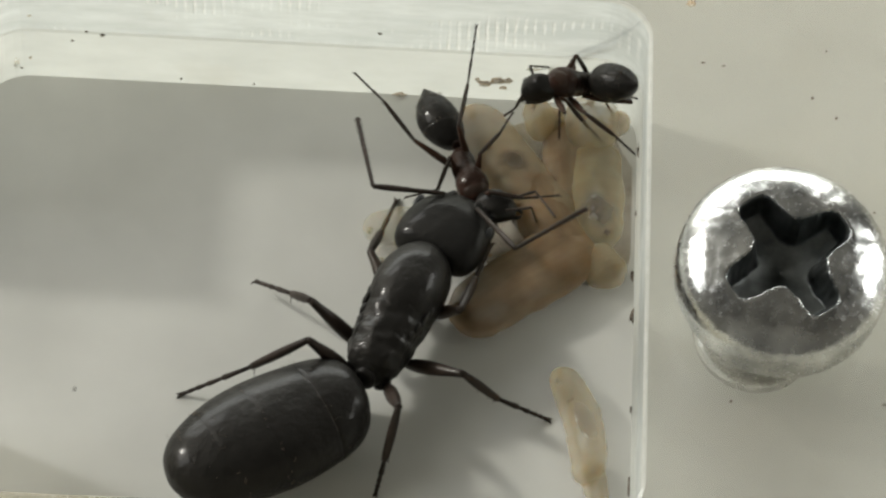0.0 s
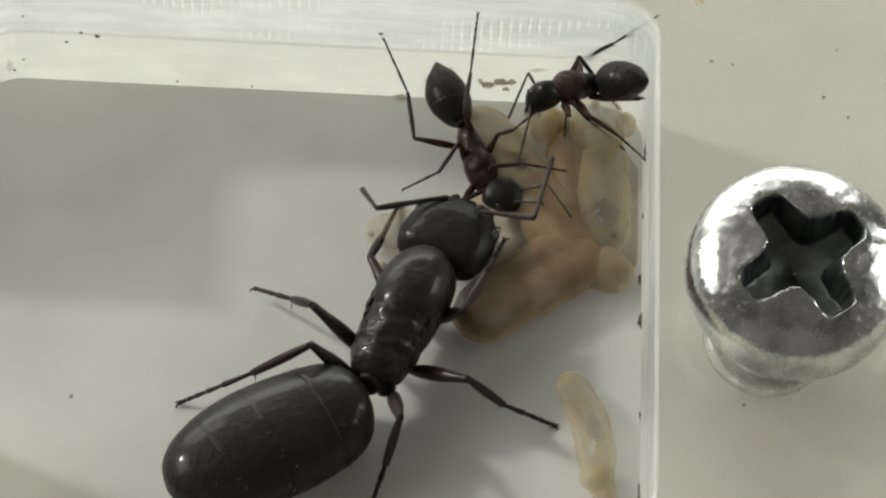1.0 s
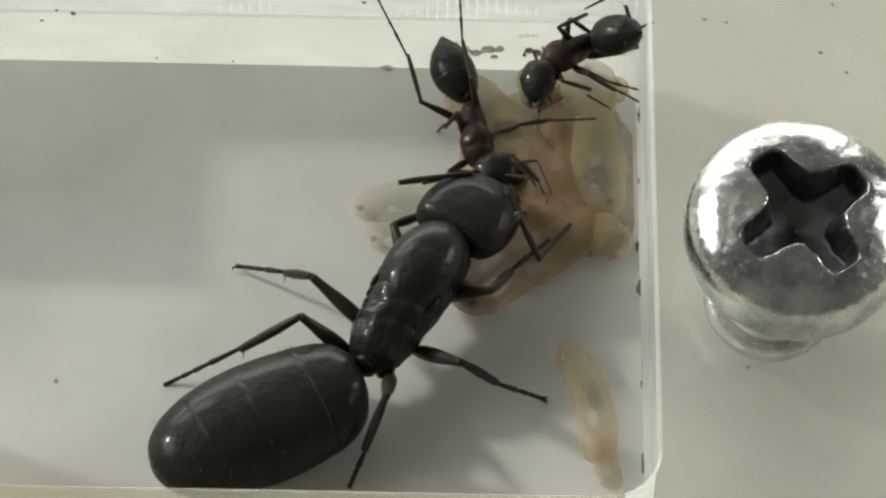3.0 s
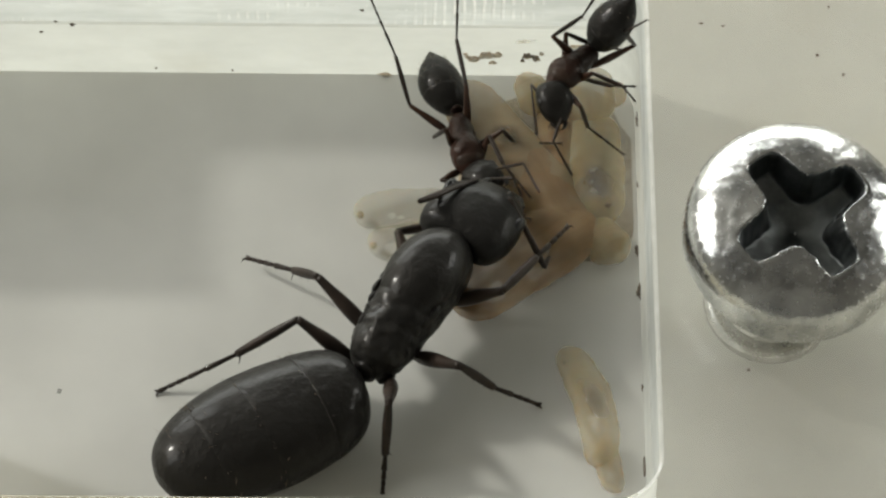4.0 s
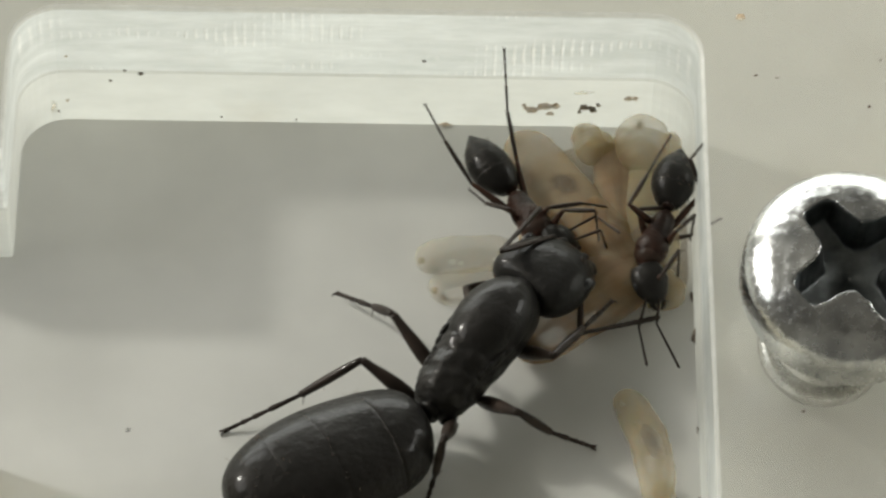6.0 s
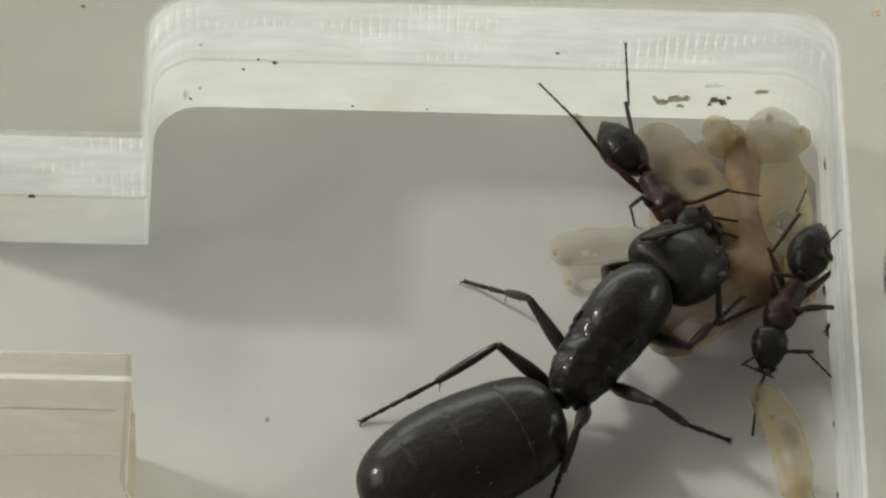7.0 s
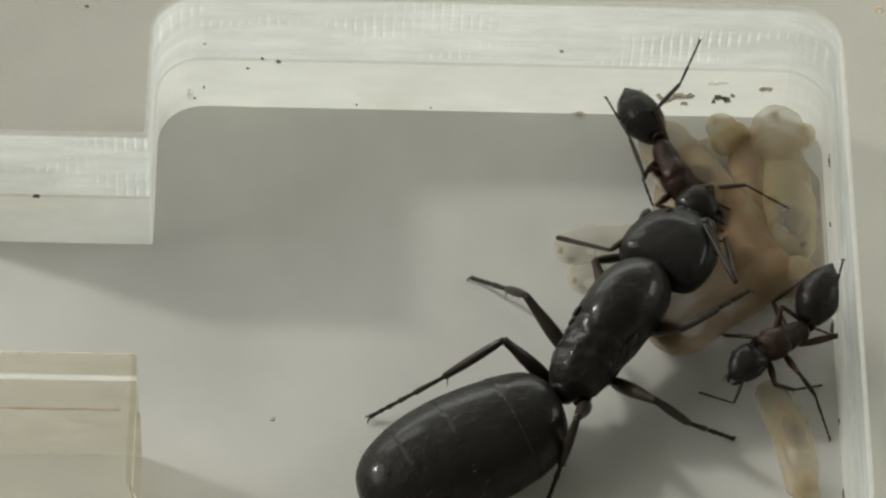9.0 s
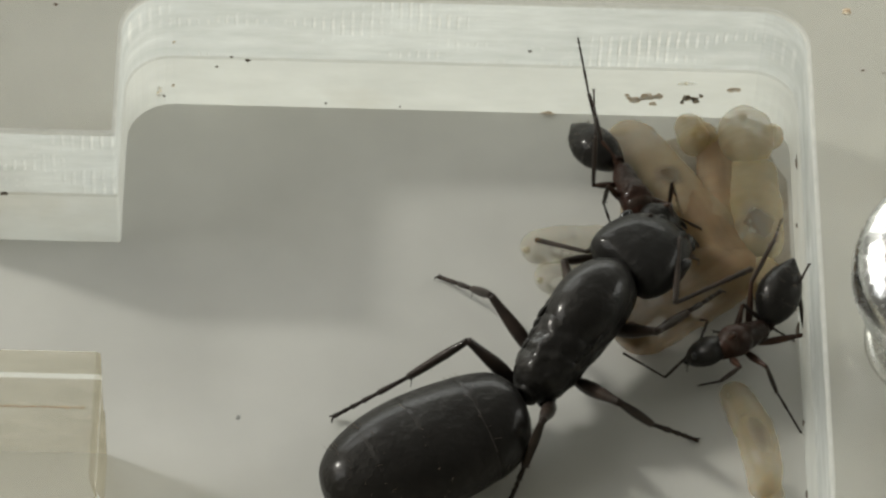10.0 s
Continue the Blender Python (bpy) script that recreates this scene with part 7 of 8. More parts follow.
    walk(worker_a_parts["ar0"], [
        (0, mm(3.26, 0.68, 0.3, -0, -34.1, 52.3)), (0.5, mm(3.18, 0.8, 0.12, -0, -34.1, 52.3)), (1, mm(3.35, 0.53, 0.36, -0, -34.1, 52.3)), (1.5, mm(3.25, 0.72, 0.23, -0, -34.1, 52.3)),
        (2, mm(3.33, 0.49, 0.45, -0, -34.1, 52.3)), (3.5, mm(3.16, 0.72, 0.39, -0, -34.1, 52.3)), (4, mm(3.26, 0.29, 0.68, -0, -34.1, 52.3)), (4.5, mm(3.36, 0.6, 0.19, -0, -34.1, 52.3)),
        (5, mm(3.25, 0.74, 0.08, -0, -34.1, 52.3)), (5.5, mm(3.35, 0.47, 0.44, -0, -34.1, 52.3)), (6, mm(2.84, 0.97, -0.19, -0, -34.1, 52.3)), (7.5, mm(3.39, 0.47, 0.35, 0, 30, 52.3)),
        (8, mm(3.48, 0.27, 0.34, 0, 30, 52.3)), (8.5, mm(3.45, 0.38, 0.31, 0, 30, 52.3)), (9, mm(3.44, 0.38, 0.34, 0, 30, 52.3)), (9.5, mm(3.43, 0.09, 0.52, 0, 30, 52.3)),
        (10, mm(3.24, 0.74, 0.16, 0, 30, 52.3)),
    ])
    walk(worker_a_parts["ar1"], [
        (0, mm(3.92, 1.53, 1.03, -0, 71.1, 127.9)), (0.5, mm(3.84, 1.65, 0.85, -0, 71.1, 127.9)), (1, mm(4.01, 1.38, 1.09, -0, 71.1, 127.9)), (1.5, mm(3.91, 1.57, 0.95, -0, 71.1, 127.9)),
        (2, mm(3.99, 1.34, 1.18, -0, 71.1, 127.9)), (3.5, mm(3.82, 1.58, 1.12, -0, 71.1, 127.9)), (4, mm(3.92, 1.14, 1.41, -0, 71.1, 127.9)), (4.5, mm(4.02, 1.45, 0.92, -0, 71.1, 127.9)),
        (5, mm(3.91, 1.59, 0.81, -0, 71.1, 127.9)), (5.5, mm(4.01, 1.32, 1.17, -0, 71.1, 127.9)), (6, mm(3.5, 1.82, 0.54, -0, 71.1, 127.9)), (7.5, mm(4.08, 1.36, -0.30, 0, 71.1, 127.9)),
        (8, mm(4.17, 1.16, -0.31, 0, 71.1, 127.9)), (8.5, mm(4.14, 1.27, -0.34, 0, 71.1, 127.9)), (9, mm(4.13, 1.27, -0.31, 0, 71.1, 127.9)), (9.5, mm(4.12, 0.98, -0.13, 0, 71.1, 127.9)),
        (10, mm(3.93, 1.63, -0.49, 0, 71.1, 127.9)),
    ])
    walk(worker_b, [
        (0, mm(-1.87, -1.39, 2.9, 0, -32.1, -145.9)), (0.5, mm(-1.79, -1.29, 2.9, 0, -24.9, -142.4)), (1, mm(-1.86, -1.37, 2.9, 0, -29.2, -140.6)), (1.5, mm(-1.85, -1.47, 2.9, 0, -28.8, -142)),
        (2, mm(-1.85, -1.59, 2.9, 0, -28.3, -143.2)), (3.5, mm(-1.51, -1.21, 3.3, 0, 1.4, -140.3)), (4, mm(-1.55, -1.55, 3.27, 0, -2, -130.6)), (4.5, mm(-1.41, -1.42, 3.23, 0, 8.7, -117.5)),
        (5, mm(-1.12, -2.08, 3.2, 0, 21.9, -103.3)), (5.5, mm(-0.88, -3.22, 2.4, 0, 12.8, -106.8)), (6, mm(-0.96, -5.74, 2, 0, 12.3, -111.3)), (7.5, mm(-1.1, -9.73, 1.5, 0, 5.6, -120.9)),
        (8, mm(-1.1, -10.42, 1.48, 0, 5.7, -124)), (8.5, mm(-1.22, -10.49, 1.46, 0, -0.9, -131.1)), (9, mm(-1.14, -10.95, 1.44, 0, -8.3, -142.2)), (9.5, mm(-1.11, -10.65, 1.42, 0, -15, -141.9)),
        (10, mm(-1.34, -10.85, 1.4, 0, -15.3, -139.6)),
    ])
    walk(worker_b_parts["head"], [
        (0, mm(2.35, 0, 0, 0, 59.8, -116.2)), (0.5, mm(2.35, 0, 0, 0, 61.9, -94.9)), (1, mm(2.35, 0, 0, 0, 64.9, -102.8)), (1.5, mm(2.35, 0, 0, 0, 67.7, -99.4)),
        (2, mm(2.35, 0, 0, 0, 65.3, -98.8)), (3.5, mm(2.35, 0, 0, 0, 8.2, 70)), (4, mm(2.35, 0, 0, 0, 15.2, 54.2)), (4.5, mm(2.35, 0, 0, 0, -0.4, 55.3)),
        (5, mm(2.35, 0, 0, 0, -3.6, 42.9)), (5.5, mm(2.35, 0, 0, 0, 25, 38.5)), (6, mm(2.35, 0, 0, 0, 9.3, 41.9)), (7.5, mm(2.35, 0, 0, 0, 1.7, 14.8)),
        (8, mm(2.35, 0, 0, 0, 17.1, 29.1)), (8.5, mm(2.35, 0, 0, 0, 3.8, 2.9)), (9, mm(2.35, 0, 0, 0, 1.7, 15.9)), (9.5, mm(2.35, 0, 0, 0, 66.9, -77)),
        (10, mm(2.35, 0, 0, 0, 47.2, -73.7)),
    ])
    walk(worker_b_parts["gaster"], [
        (0, mm(0, 0, 0, 0, 43.9, -101.9)), (0.5, mm(0, 0, 0, 0, 43.3, -98.4)), (1, mm(0, 0, 0, 0, 44.8, -98.3)), (1.5, mm(0, 0, 0, 0, 46.2, -98.8)), (2, mm(0, 0, 0, 0, 44.1, -98.6)),
        (3.5, mm(0, 0, 0, 0, 57.4, -57)), (4, mm(0, 0, 0, 0, 62.6, -31.9)), (4.5, mm(0, 0, 0, 0, 51.5, -30.9)), (5, mm(0, 0, 0, 0, 61.8, 4.4)), (5.5, mm(0, 0, 0, 0, -4.8, 8.2)),
        (6, mm(0, 0, 0, 0, -0.9, 9.4)), (7.5, mm(0, 0, 0, 0, -2.8, 10.3)), (8, mm(0, 0, 0, 0, -1.8, 16.2)), (8.5, mm(0, 0, 0, 0, 14.3, 17.8)), (9, mm(0, 0, 0, 0, 23.1, 31.1)),
        (9.5, mm(0, 0, 0, 0, 31.5, 34.9)), (10, mm(0, 0, 0, 0, 42.8, 29.8)),
    ])
    walk(worker_b_parts["lf0"], [
        (0, mm(1.88, 0.28, -0.35, -0, -11.3, 64.2)), (0.5, mm(1.88, 0.28, -0.35, 1.5, -15.3, 57.9)), (1, mm(1.88, 0.28, -0.35, 2.6, -11.5, 52.8)), (1.5, mm(1.88, 0.28, -0.35, 2.2, -16.6, 54.6)),
        (2, mm(1.88, 0.28, -0.35, 1.6, -21.9, 56.5)), (3.5, mm(1.88, 0.28, -0.35, -1.9, -37.4, 63.4)), (4, mm(1.88, 0.28, -0.35, -2.8, -18.5, 65.3)), (4.5, mm(1.88, 0.28, -0.35, 6.8, -36.3, 44.9)),
        (5, mm(1.88, 0.28, -0.35, 13.7, -56.7, 35.5)), (5.5, mm(1.88, 0.28, -0.35, 21.9, -45.4, 25.1)), (6, mm(1.88, 0.28, -0.35, 20.3, -38.7, 27.5)), (7.5, mm(1.88, 0.28, -0.35, 17.6, -18, 33)),
        (8, mm(1.88, 0.28, -0.35, 11.9, -22.7, 49.3)), (8.5, mm(1.88, 0.28, -0.35, 11.1, -12, 51.9)), (9, mm(1.88, 0.28, -0.35, 10.2, -8.3, 57.1)), (9.5, mm(1.88, 0.28, -0.35, 9.8, -1.1, 61.5)),
        (10, mm(1.88, 0.28, -0.35, 11.8, -30.1, 54.4)),
    ])
    walk(worker_b_parts["lf1"], [
        (0, mm(2.44, 1.43, -0.1, 0, 15.9, -127)), (0.5, mm(2.55, 1.34, -0.01, 1.1, 11.8, -122.4)), (1, mm(2.65, 1.29, -0.09, -1.3, 10.8, -134.8)), (1.5, mm(2.6, 1.3, 0.02, -4, 18.9, -145)),
        (2, mm(2.55, 1.29, 0.13, -9.7, 28.2, -159.2)), (3.5, mm(2.34, 1.2, 0.44, -45.2, 40.7, -217.9)), (4, mm(2.39, 1.4, 0.06, -34.9, 74.2, -206.2)), (4.5, mm(2.62, 1.02, 0.42, -52.8, 27.9, -227.3)),
        (5, mm(2.46, 0.69, 0.74, -78.1, 52.2, -265)), (5.5, mm(2.71, 0.67, 0.58, -84, 48.1, -272.7)), (5.75, mm(2.75, 0.71, 0.52, -59.7, 14.4, 130.7)), (6, mm(2.78, 0.75, 0.46, -62.6, -24.7, -199)),
        (6.75, mm(2.85, 0.85, 0.26, -61.2, 13.7, 147.1)), (7.5, mm(2.92, 0.95, 0.05, -72.8, 51, -233.3)), (8, mm(2.66, 1.19, 0.15, -57.9, 46.9, -213.7)), (8.5, mm(2.66, 1.28, -0.08, -49.8, 38.7, -201.8)),
        (9, mm(2.58, 1.36, -0.16, -39.8, 36.4, -185.5)), (9.5, mm(2.5, 1.42, -0.33, -37.9, 7.2, -180.5)), (9.75, mm(2.51, 1.3, -0.02, -26.8, 45.2, -157)), (10, mm(2.53, 1.19, 0.3, 37.2, 65.6, -83.5)),
    ])
    walk(worker_b_parts["lf2"], [
        (0, mm(1.71, 0.47, -0.44, -0, 61, 148.8)), (0.5, mm(1.89, 0.31, -0.26, -1.4, 67.5, 147.3)), (1, mm(1.78, 0.42, -0.33, 15, 64.8, 165.1)), (1.5, mm(1.63, 0.62, -0.38, 10.6, 60, 160.2)),
        (2, mm(1.52, 0.9, -0.46, 12.5, 54.3, 162.4)), (3.5, mm(1.59, 1.79, -0.38, 19.6, 35.5, 172.4)), (4, mm(2.09, 1.55, -1.14, -17.5, 11.1, 93.1)), (4.5, mm(1.87, 1.83, -0.16, 24, 61.7, 153)),
        (4.75, mm(2.13, 1.65, -0.21, -65.5, 55.5, 54.6)), (5, mm(2.39, 1.46, -0.25, 96.5, 165.4, 205.6)), (5.5, mm(2.75, 1.5, -0.35, 96.8, 180.7, 208.3)), (5.75, mm(2.23, 1.31, 0.32, -84.4, 39.9, 24.9)),
        (6, mm(1.71, 1.12, 0.99, 77.3, 100.1, 185.1)), (7.5, mm(2.45, 1.58, -0.92, 146.4, 168.9, 262.1)), (8, mm(1.95, 1.66, -0.76, 151.1, 151.3, 275.8)), (8.5, mm(1.76, 1.64, -0.86, 167.2, 154.8, 310.4)),
        (9, mm(1.58, 1.46, -0.9, 187.5, 158.1, 358.7)), (9.5, mm(1.26, 1.43, -0.48, 194.2, 157.9, 376.5)), (10, mm(2.59, 0.68, -0.84, 229.4, 129.8, 431.5)),
    ])
    walk(worker_b_parts["lm0"], [
        (0, mm(1.18, 0.3, -0.35, 0, -15.4, 73.5)), (0.5, mm(1.18, 0.3, -0.35, 5.6, -18.2, 54.4)), (1, mm(1.18, 0.3, -0.35, 3.1, -12.9, 63.4)), (1.5, mm(1.18, 0.3, -0.35, 2.4, -9.6, 67.2)),
        (2, mm(1.18, 0.3, -0.35, 0.4, -8.6, 79.8)), (3.5, mm(1.18, 0.3, -0.35, 1.9, -46.6, 76.8)), (4, mm(1.18, 0.3, -0.35, 4.8, -54.9, 73)), (4.5, mm(1.18, 0.3, -0.35, 5.6, -52.3, 72.1)),
        (5, mm(1.18, 0.3, -0.35, 20.7, -55, 53.3)), (5.5, mm(1.18, 0.3, -0.35, -46.8, -71.7, 126.3)), (6, mm(1.18, 0.3, -0.35, -27.6, -70.4, 106.1)), (7.5, mm(1.18, 0.3, -0.35, 5.9, -57.2, 69.2)),
        (8, mm(1.18, 0.3, -0.35, 21.1, -47.6, 50.2)), (8.5, mm(1.18, 0.3, -0.35, 18.1, -37.4, 54.6)), (9, mm(1.18, 0.3, -0.35, 10.9, -16.4, 70.2)), (9.5, mm(1.18, 0.3, -0.35, 9.5, -5.3, 77.1)),
        (10, mm(1.18, 0.3, -0.35, 9.3, -19.7, 78)),
    ])
    walk(worker_b_parts["lm1"], [
        (0, mm(1.55, 1.55, 0.01, 0, 2.8, 122.3)), (0.5, mm(1.92, 1.34, 0.07, 0, 0.8, 122.9)), (1, mm(1.76, 1.48, -0.05, 2.2, 14, 139.5)), (1.5, mm(1.69, 1.53, -0.13, 1.7, 10.3, 137.1)),
        (2, mm(1.41, 1.61, -0.15, 5.2, 18.8, 151.1)), (3.5, mm(1.39, 1.2, 0.63, 0.9, 38.9, 142.2)), (4, mm(1.4, 1.04, 0.75, -3.3, 33.4, 135.1)), (4.5, mm(1.43, 1.09, 0.72, -3, 57.8, 135.5)),
        (5, mm(1.64, 0.92, 0.76, -12.5, 67.4, 124.9)), (5.5, mm(0.92, 0.64, 0.93, 28.7, 19.8, 177.9)), (6, mm(1.05, 0.74, 0.92, 23.8, 24.3, 165)), (7.5, mm(1.43, 0.98, 0.79, 3.7, 24.8, 118.7)),
        (8, mm(1.76, 1, 0.65, 1.1, 66.6, 115.3)), (8.5, mm(1.8, 1.17, 0.47, -15.3, 40.3, 95.5)), (9, mm(1.61, 1.52, 0.03, 19.4, 53, 141.7)), (9.5, mm(1.47, 1.61, -0.23, 6, 51.3, 124.8)),
        (10, mm(1.44, 1.54, 0.1, 16.5, 57.8, 137.7)),
    ])
    walk(worker_b_parts["lm2"], [
        (0, mm(0.85, 2.65, -0.05, -0, 26.2, 169.8)), (0.5, mm(1.22, 2.43, 0.05, -1.1, 28.7, 167.5)), (1, mm(0.81, 2.3, -0.36, -10.2, 24.2, 147.1)), (1.5, mm(0.75, 2.4, -0.36, -8.7, 22.9, 150.9)),
        (2, mm(0.33, 2.21, -0.57, -9.5, 20.8, 148.7)), (3.5, mm(0.59, 1.82, -0.19, 9.4, 54.8, 177.9)), (4, mm(0.63, 1.81, 0.04, 8.7, 60.7, 177.1)), (4.5, mm(0.93, 1.57, -0.38, -11.6, 69.4, 154.8)),
        (5, mm(1.35, 1.33, -0.44, 28.7, 77.2, 196.6)), (5.5, mm(-0.3, 0.69, 0.49, -3.9, 88.2, 163.9)), (6, mm(-0.1, 1.04, 0.39, -27.9, 97.6, 139.9)), (7.5, mm(0.87, 2.02, 0.24, -35.6, 113.6, 132)),
        (8, mm(1.54, 1.47, -0.55, -116.3, 24.9, 66)), (8.5, mm(1.7, 2.16, -0.37, -87.4, 47.8, 112.2)), (9, mm(1, 2, -1.01, -110.6, 20.2, 72.9)), (9.5, mm(1.01, 2.28, -1.24, -110.6, 19.4, 72.9)),
        (10, mm(0.93, 2.01, -0.99, -103.1, 25.6, 92.3)),
    ])
    walk(worker_b_parts["lh0"], [
        (0, mm(0.47, 0.28, -0.3, 0, -23.8, 135)), (0.5, mm(0.47, 0.28, -0.3, 0, -23.8, 135)), (1, mm(0.47, 0.28, -0.3, 0, -23.8, 135)), (1.5, mm(0.47, 0.28, -0.3, 0, -23.8, 135)),
        (2, mm(0.47, 0.28, -0.3, 0, -23.8, 135)), (3.5, mm(0.47, 0.28, -0.3, -7, -6.7, 160.7)), (4, mm(0.47, 0.28, -0.3, -7, -6.7, 160.7)), (4.5, mm(0.47, 0.28, -0.3, -7, -6.7, 160.7)),
        (5, mm(0.47, 0.28, -0.3, -7, -6.7, 160.7)), (5.5, mm(0.47, 0.28, -0.3, -7, -6.7, 160.7)), (6, mm(0.47, 0.28, -0.3, -7, -6.7, 160.7)), (7.5, mm(0.47, 0.28, -0.3, -7, -6.7, 160.7)),
        (8, mm(0.47, 0.28, -0.3, -7, -6.7, 160.7)), (8.5, mm(0.47, 0.28, -0.3, -7, -6.7, 160.7)), (9, mm(0.47, 0.28, -0.3, -7, -6.7, 160.7)), (9.5, mm(0.47, 0.28, -0.3, -7, -6.7, 160.7)),
        (10, mm(0.47, 0.28, -0.3, -7, -6.7, 160.7)),
    ])
    walk(worker_b_parts["lh1"], [
        (0, mm(-0.73, 1.48, 0.45, 0, 23.5, -132.8)), (0.5, mm(-0.73, 1.48, 0.45, 0.5, 35, -131.8)), (1, mm(-0.73, 1.48, 0.45, -1.1, 28.2, -134.9)), (1.5, mm(-0.73, 1.48, 0.45, -1.2, 25.9, -135)),
        (2, mm(-0.73, 1.48, 0.45, 0.7, 26.8, -130.7)), (2.75, mm(-1, 1.18, 0.18, -2.8, -38.6, -102.1)), (3.5, mm(-1.26, 0.89, -0.08, 68.9, -120.2, -160.2)), (4, mm(-1.26, 0.89, -0.08, 79.3, -122, -172.4)),
        (4.5, mm(-1.26, 0.89, -0.08, 85.8, -129.9, -180.4)), (5, mm(-1.26, 0.89, -0.08, 96.6, -117.6, -193.3)), (5.5, mm(-1.26, 0.89, -0.08, 38.3, -61.5, -140.8)), (6, mm(-1.26, 0.89, -0.08, 18.1, -70.8, -118.9)),
        (7.5, mm(-1.26, 0.89, -0.08, -65.5, -69, -31.7)), (8, mm(-1.26, 0.89, -0.08, -22.9, -68.1, -77.2)), (8.5, mm(-1.26, 0.89, -0.08, -12.8, -63.3, -88.2)), (9, mm(-1.26, 0.89, -0.08, 1.4, -38.1, -106.1)),
        (9.5, mm(-1.26, 0.89, -0.08, -19.3, -52.7, -77.6)), (10, mm(-1.26, 0.89, -0.08, -2.5, -50.2, -99)),
    ])
    walk(worker_b_parts["lh2"], [
        (0, mm(-1.85, 0.27, -0.27, -0, -29.9, 47.1)), (0.5, mm(-1.71, 0.38, -0.58, -0.2, -34.1, 47.4)), (1, mm(-1.85, 0.35, -0.4, 1.3, -29.9, 44.7)), (1.5, mm(-1.87, 0.33, -0.34, 1.2, -30.7, 44.9)),
        (2, mm(-1.78, 0.26, -0.36, -0.4, -36.3, 47.7)), (3.5, mm(-0.41, 1.19, 1.47, -23, -55.9, 78.3)), (4, mm(-0.32, 1.01, 1.44, -16.1, -56, 69.9)), (4.5, mm(-0.11, 0.88, 1.3, -26.6, -59.2, 82.4)),
        (5, mm(-0.45, 0.69, 1.51, -40.7, -70.1, 97.9)), (5.5, mm(-1.93, 0.34, 1.5, 14.5, -68.4, 39.5)), (6, mm(-1.55, 0.37, 1.62, -4, -71.2, 59.2)), (7.5, mm(-0.71, 0.55, 1.6, -5.1, -70.2, 60.3)),
        (8, mm(-1.12, 0.23, 1.59, -2.8, -71.7, 57.9)), (8.5, mm(-1.24, 0.08, 1.52, 4.5, -67.6, 50.1)), (9, mm(-1.66, -0.47, 1.03, 19.5, -67.7, 34)), (9.5, mm(-1.03, -0.18, 1.35, 19.6, -60.8, 33.8)),
        (10, mm(-1.44, -0.25, 1.3, 17.5, -60.7, 36.2)),
    ])
    walk(worker_b_parts["rf0"], [
        (0, mm(1.88, -0.28, -0.35, -0, 21, 163.7)), (0.5, mm(1.88, -0.28, -0.35, -0, 21, 163.7)), (1, mm(1.88, -0.28, -0.35, -0, 21, 163.7)), (1.5, mm(1.88, -0.28, -0.35, -0, 21, 163.7)),
        (2, mm(1.88, -0.28, -0.35, -0, 21, 163.7)), (3.5, mm(1.88, -0.28, -0.35, -0, 21, 163.7)), (4, mm(1.88, -0.28, -0.35, -0, 21, 163.7)), (4.5, mm(1.88, -0.28, -0.35, -0, 21, 163.7)),
        (5, mm(1.88, -0.28, -0.35, -0, 21, 163.7)), (5.5, mm(1.88, -0.28, -0.35, -0, 21, 163.7)), (6, mm(1.88, -0.28, -0.35, -0, 21, 163.7)), (7.5, mm(1.88, -0.28, -0.35, -0, 21, 163.7)),
        (7.75, mm(1.88, -0.28, -0.35, 3, -51.2, 154.5)), (8, mm(1.88, -0.28, -0.35, -15.9, -124.5, 169.7)), (8.5, mm(1.88, -0.28, -0.35, -15.9, -124.5, 169.7)), (9, mm(1.88, -0.28, -0.35, -34.6, -116.1, 191.2)),
        (9.5, mm(1.88, -0.28, -0.35, -28.7, -129, 184.3)), (10, mm(1.88, -0.28, -0.35, -89.1, -113.9, 252.4)),
    ])
    walk(worker_b_parts["rf1"], [
        (0, mm(0.72, 0.06, -0.82, 0, 23, 135)), (0.5, mm(0.72, 0.06, -0.82, 0, 23, 135)), (1, mm(0.72, 0.06, -0.82, 0, 23, 135)), (1.5, mm(0.72, 0.06, -0.82, 0, 23, 135)),
        (2, mm(0.72, 0.06, -0.82, 0, 23, 135)), (3.5, mm(0.72, 0.06, -0.82, 0, 23, 135)), (4, mm(0.72, 0.06, -0.82, 0, 23, 135)), (4.5, mm(0.72, 0.06, -0.82, 0, 23, 135)),
        (5, mm(0.72, 0.06, -0.82, 0, 23, 135)), (5.5, mm(0.72, 0.06, -0.82, 0, 23, 135)), (6, mm(0.72, 0.06, -0.82, 0, 23, 135)), (7.5, mm(0.72, 0.06, -0.82, 0, 23, 135)),
        (7.75, mm(1.66, -0.17, -0.05, -23.8, 32.2, 86.2)), (8, mm(2.6, -0.41, 0.72, -47.1, 22.2, 37.8)), (8.5, mm(2.6, -0.41, 0.72, -47.1, 22.2, 37.8)), (8.75, mm(2.52, -0.29, 0.77, -83.8, 61.1, -12.6)),
        (9, mm(2.44, -0.17, 0.82, -161.1, 44.5, -102.2)), (9.5, mm(2.7, -0.22, 0.66, -172.4, 35.5, -119.6)), (10, mm(2.04, 0.22, 0.84, -175.1, 42.3, -123.9)),
    ])
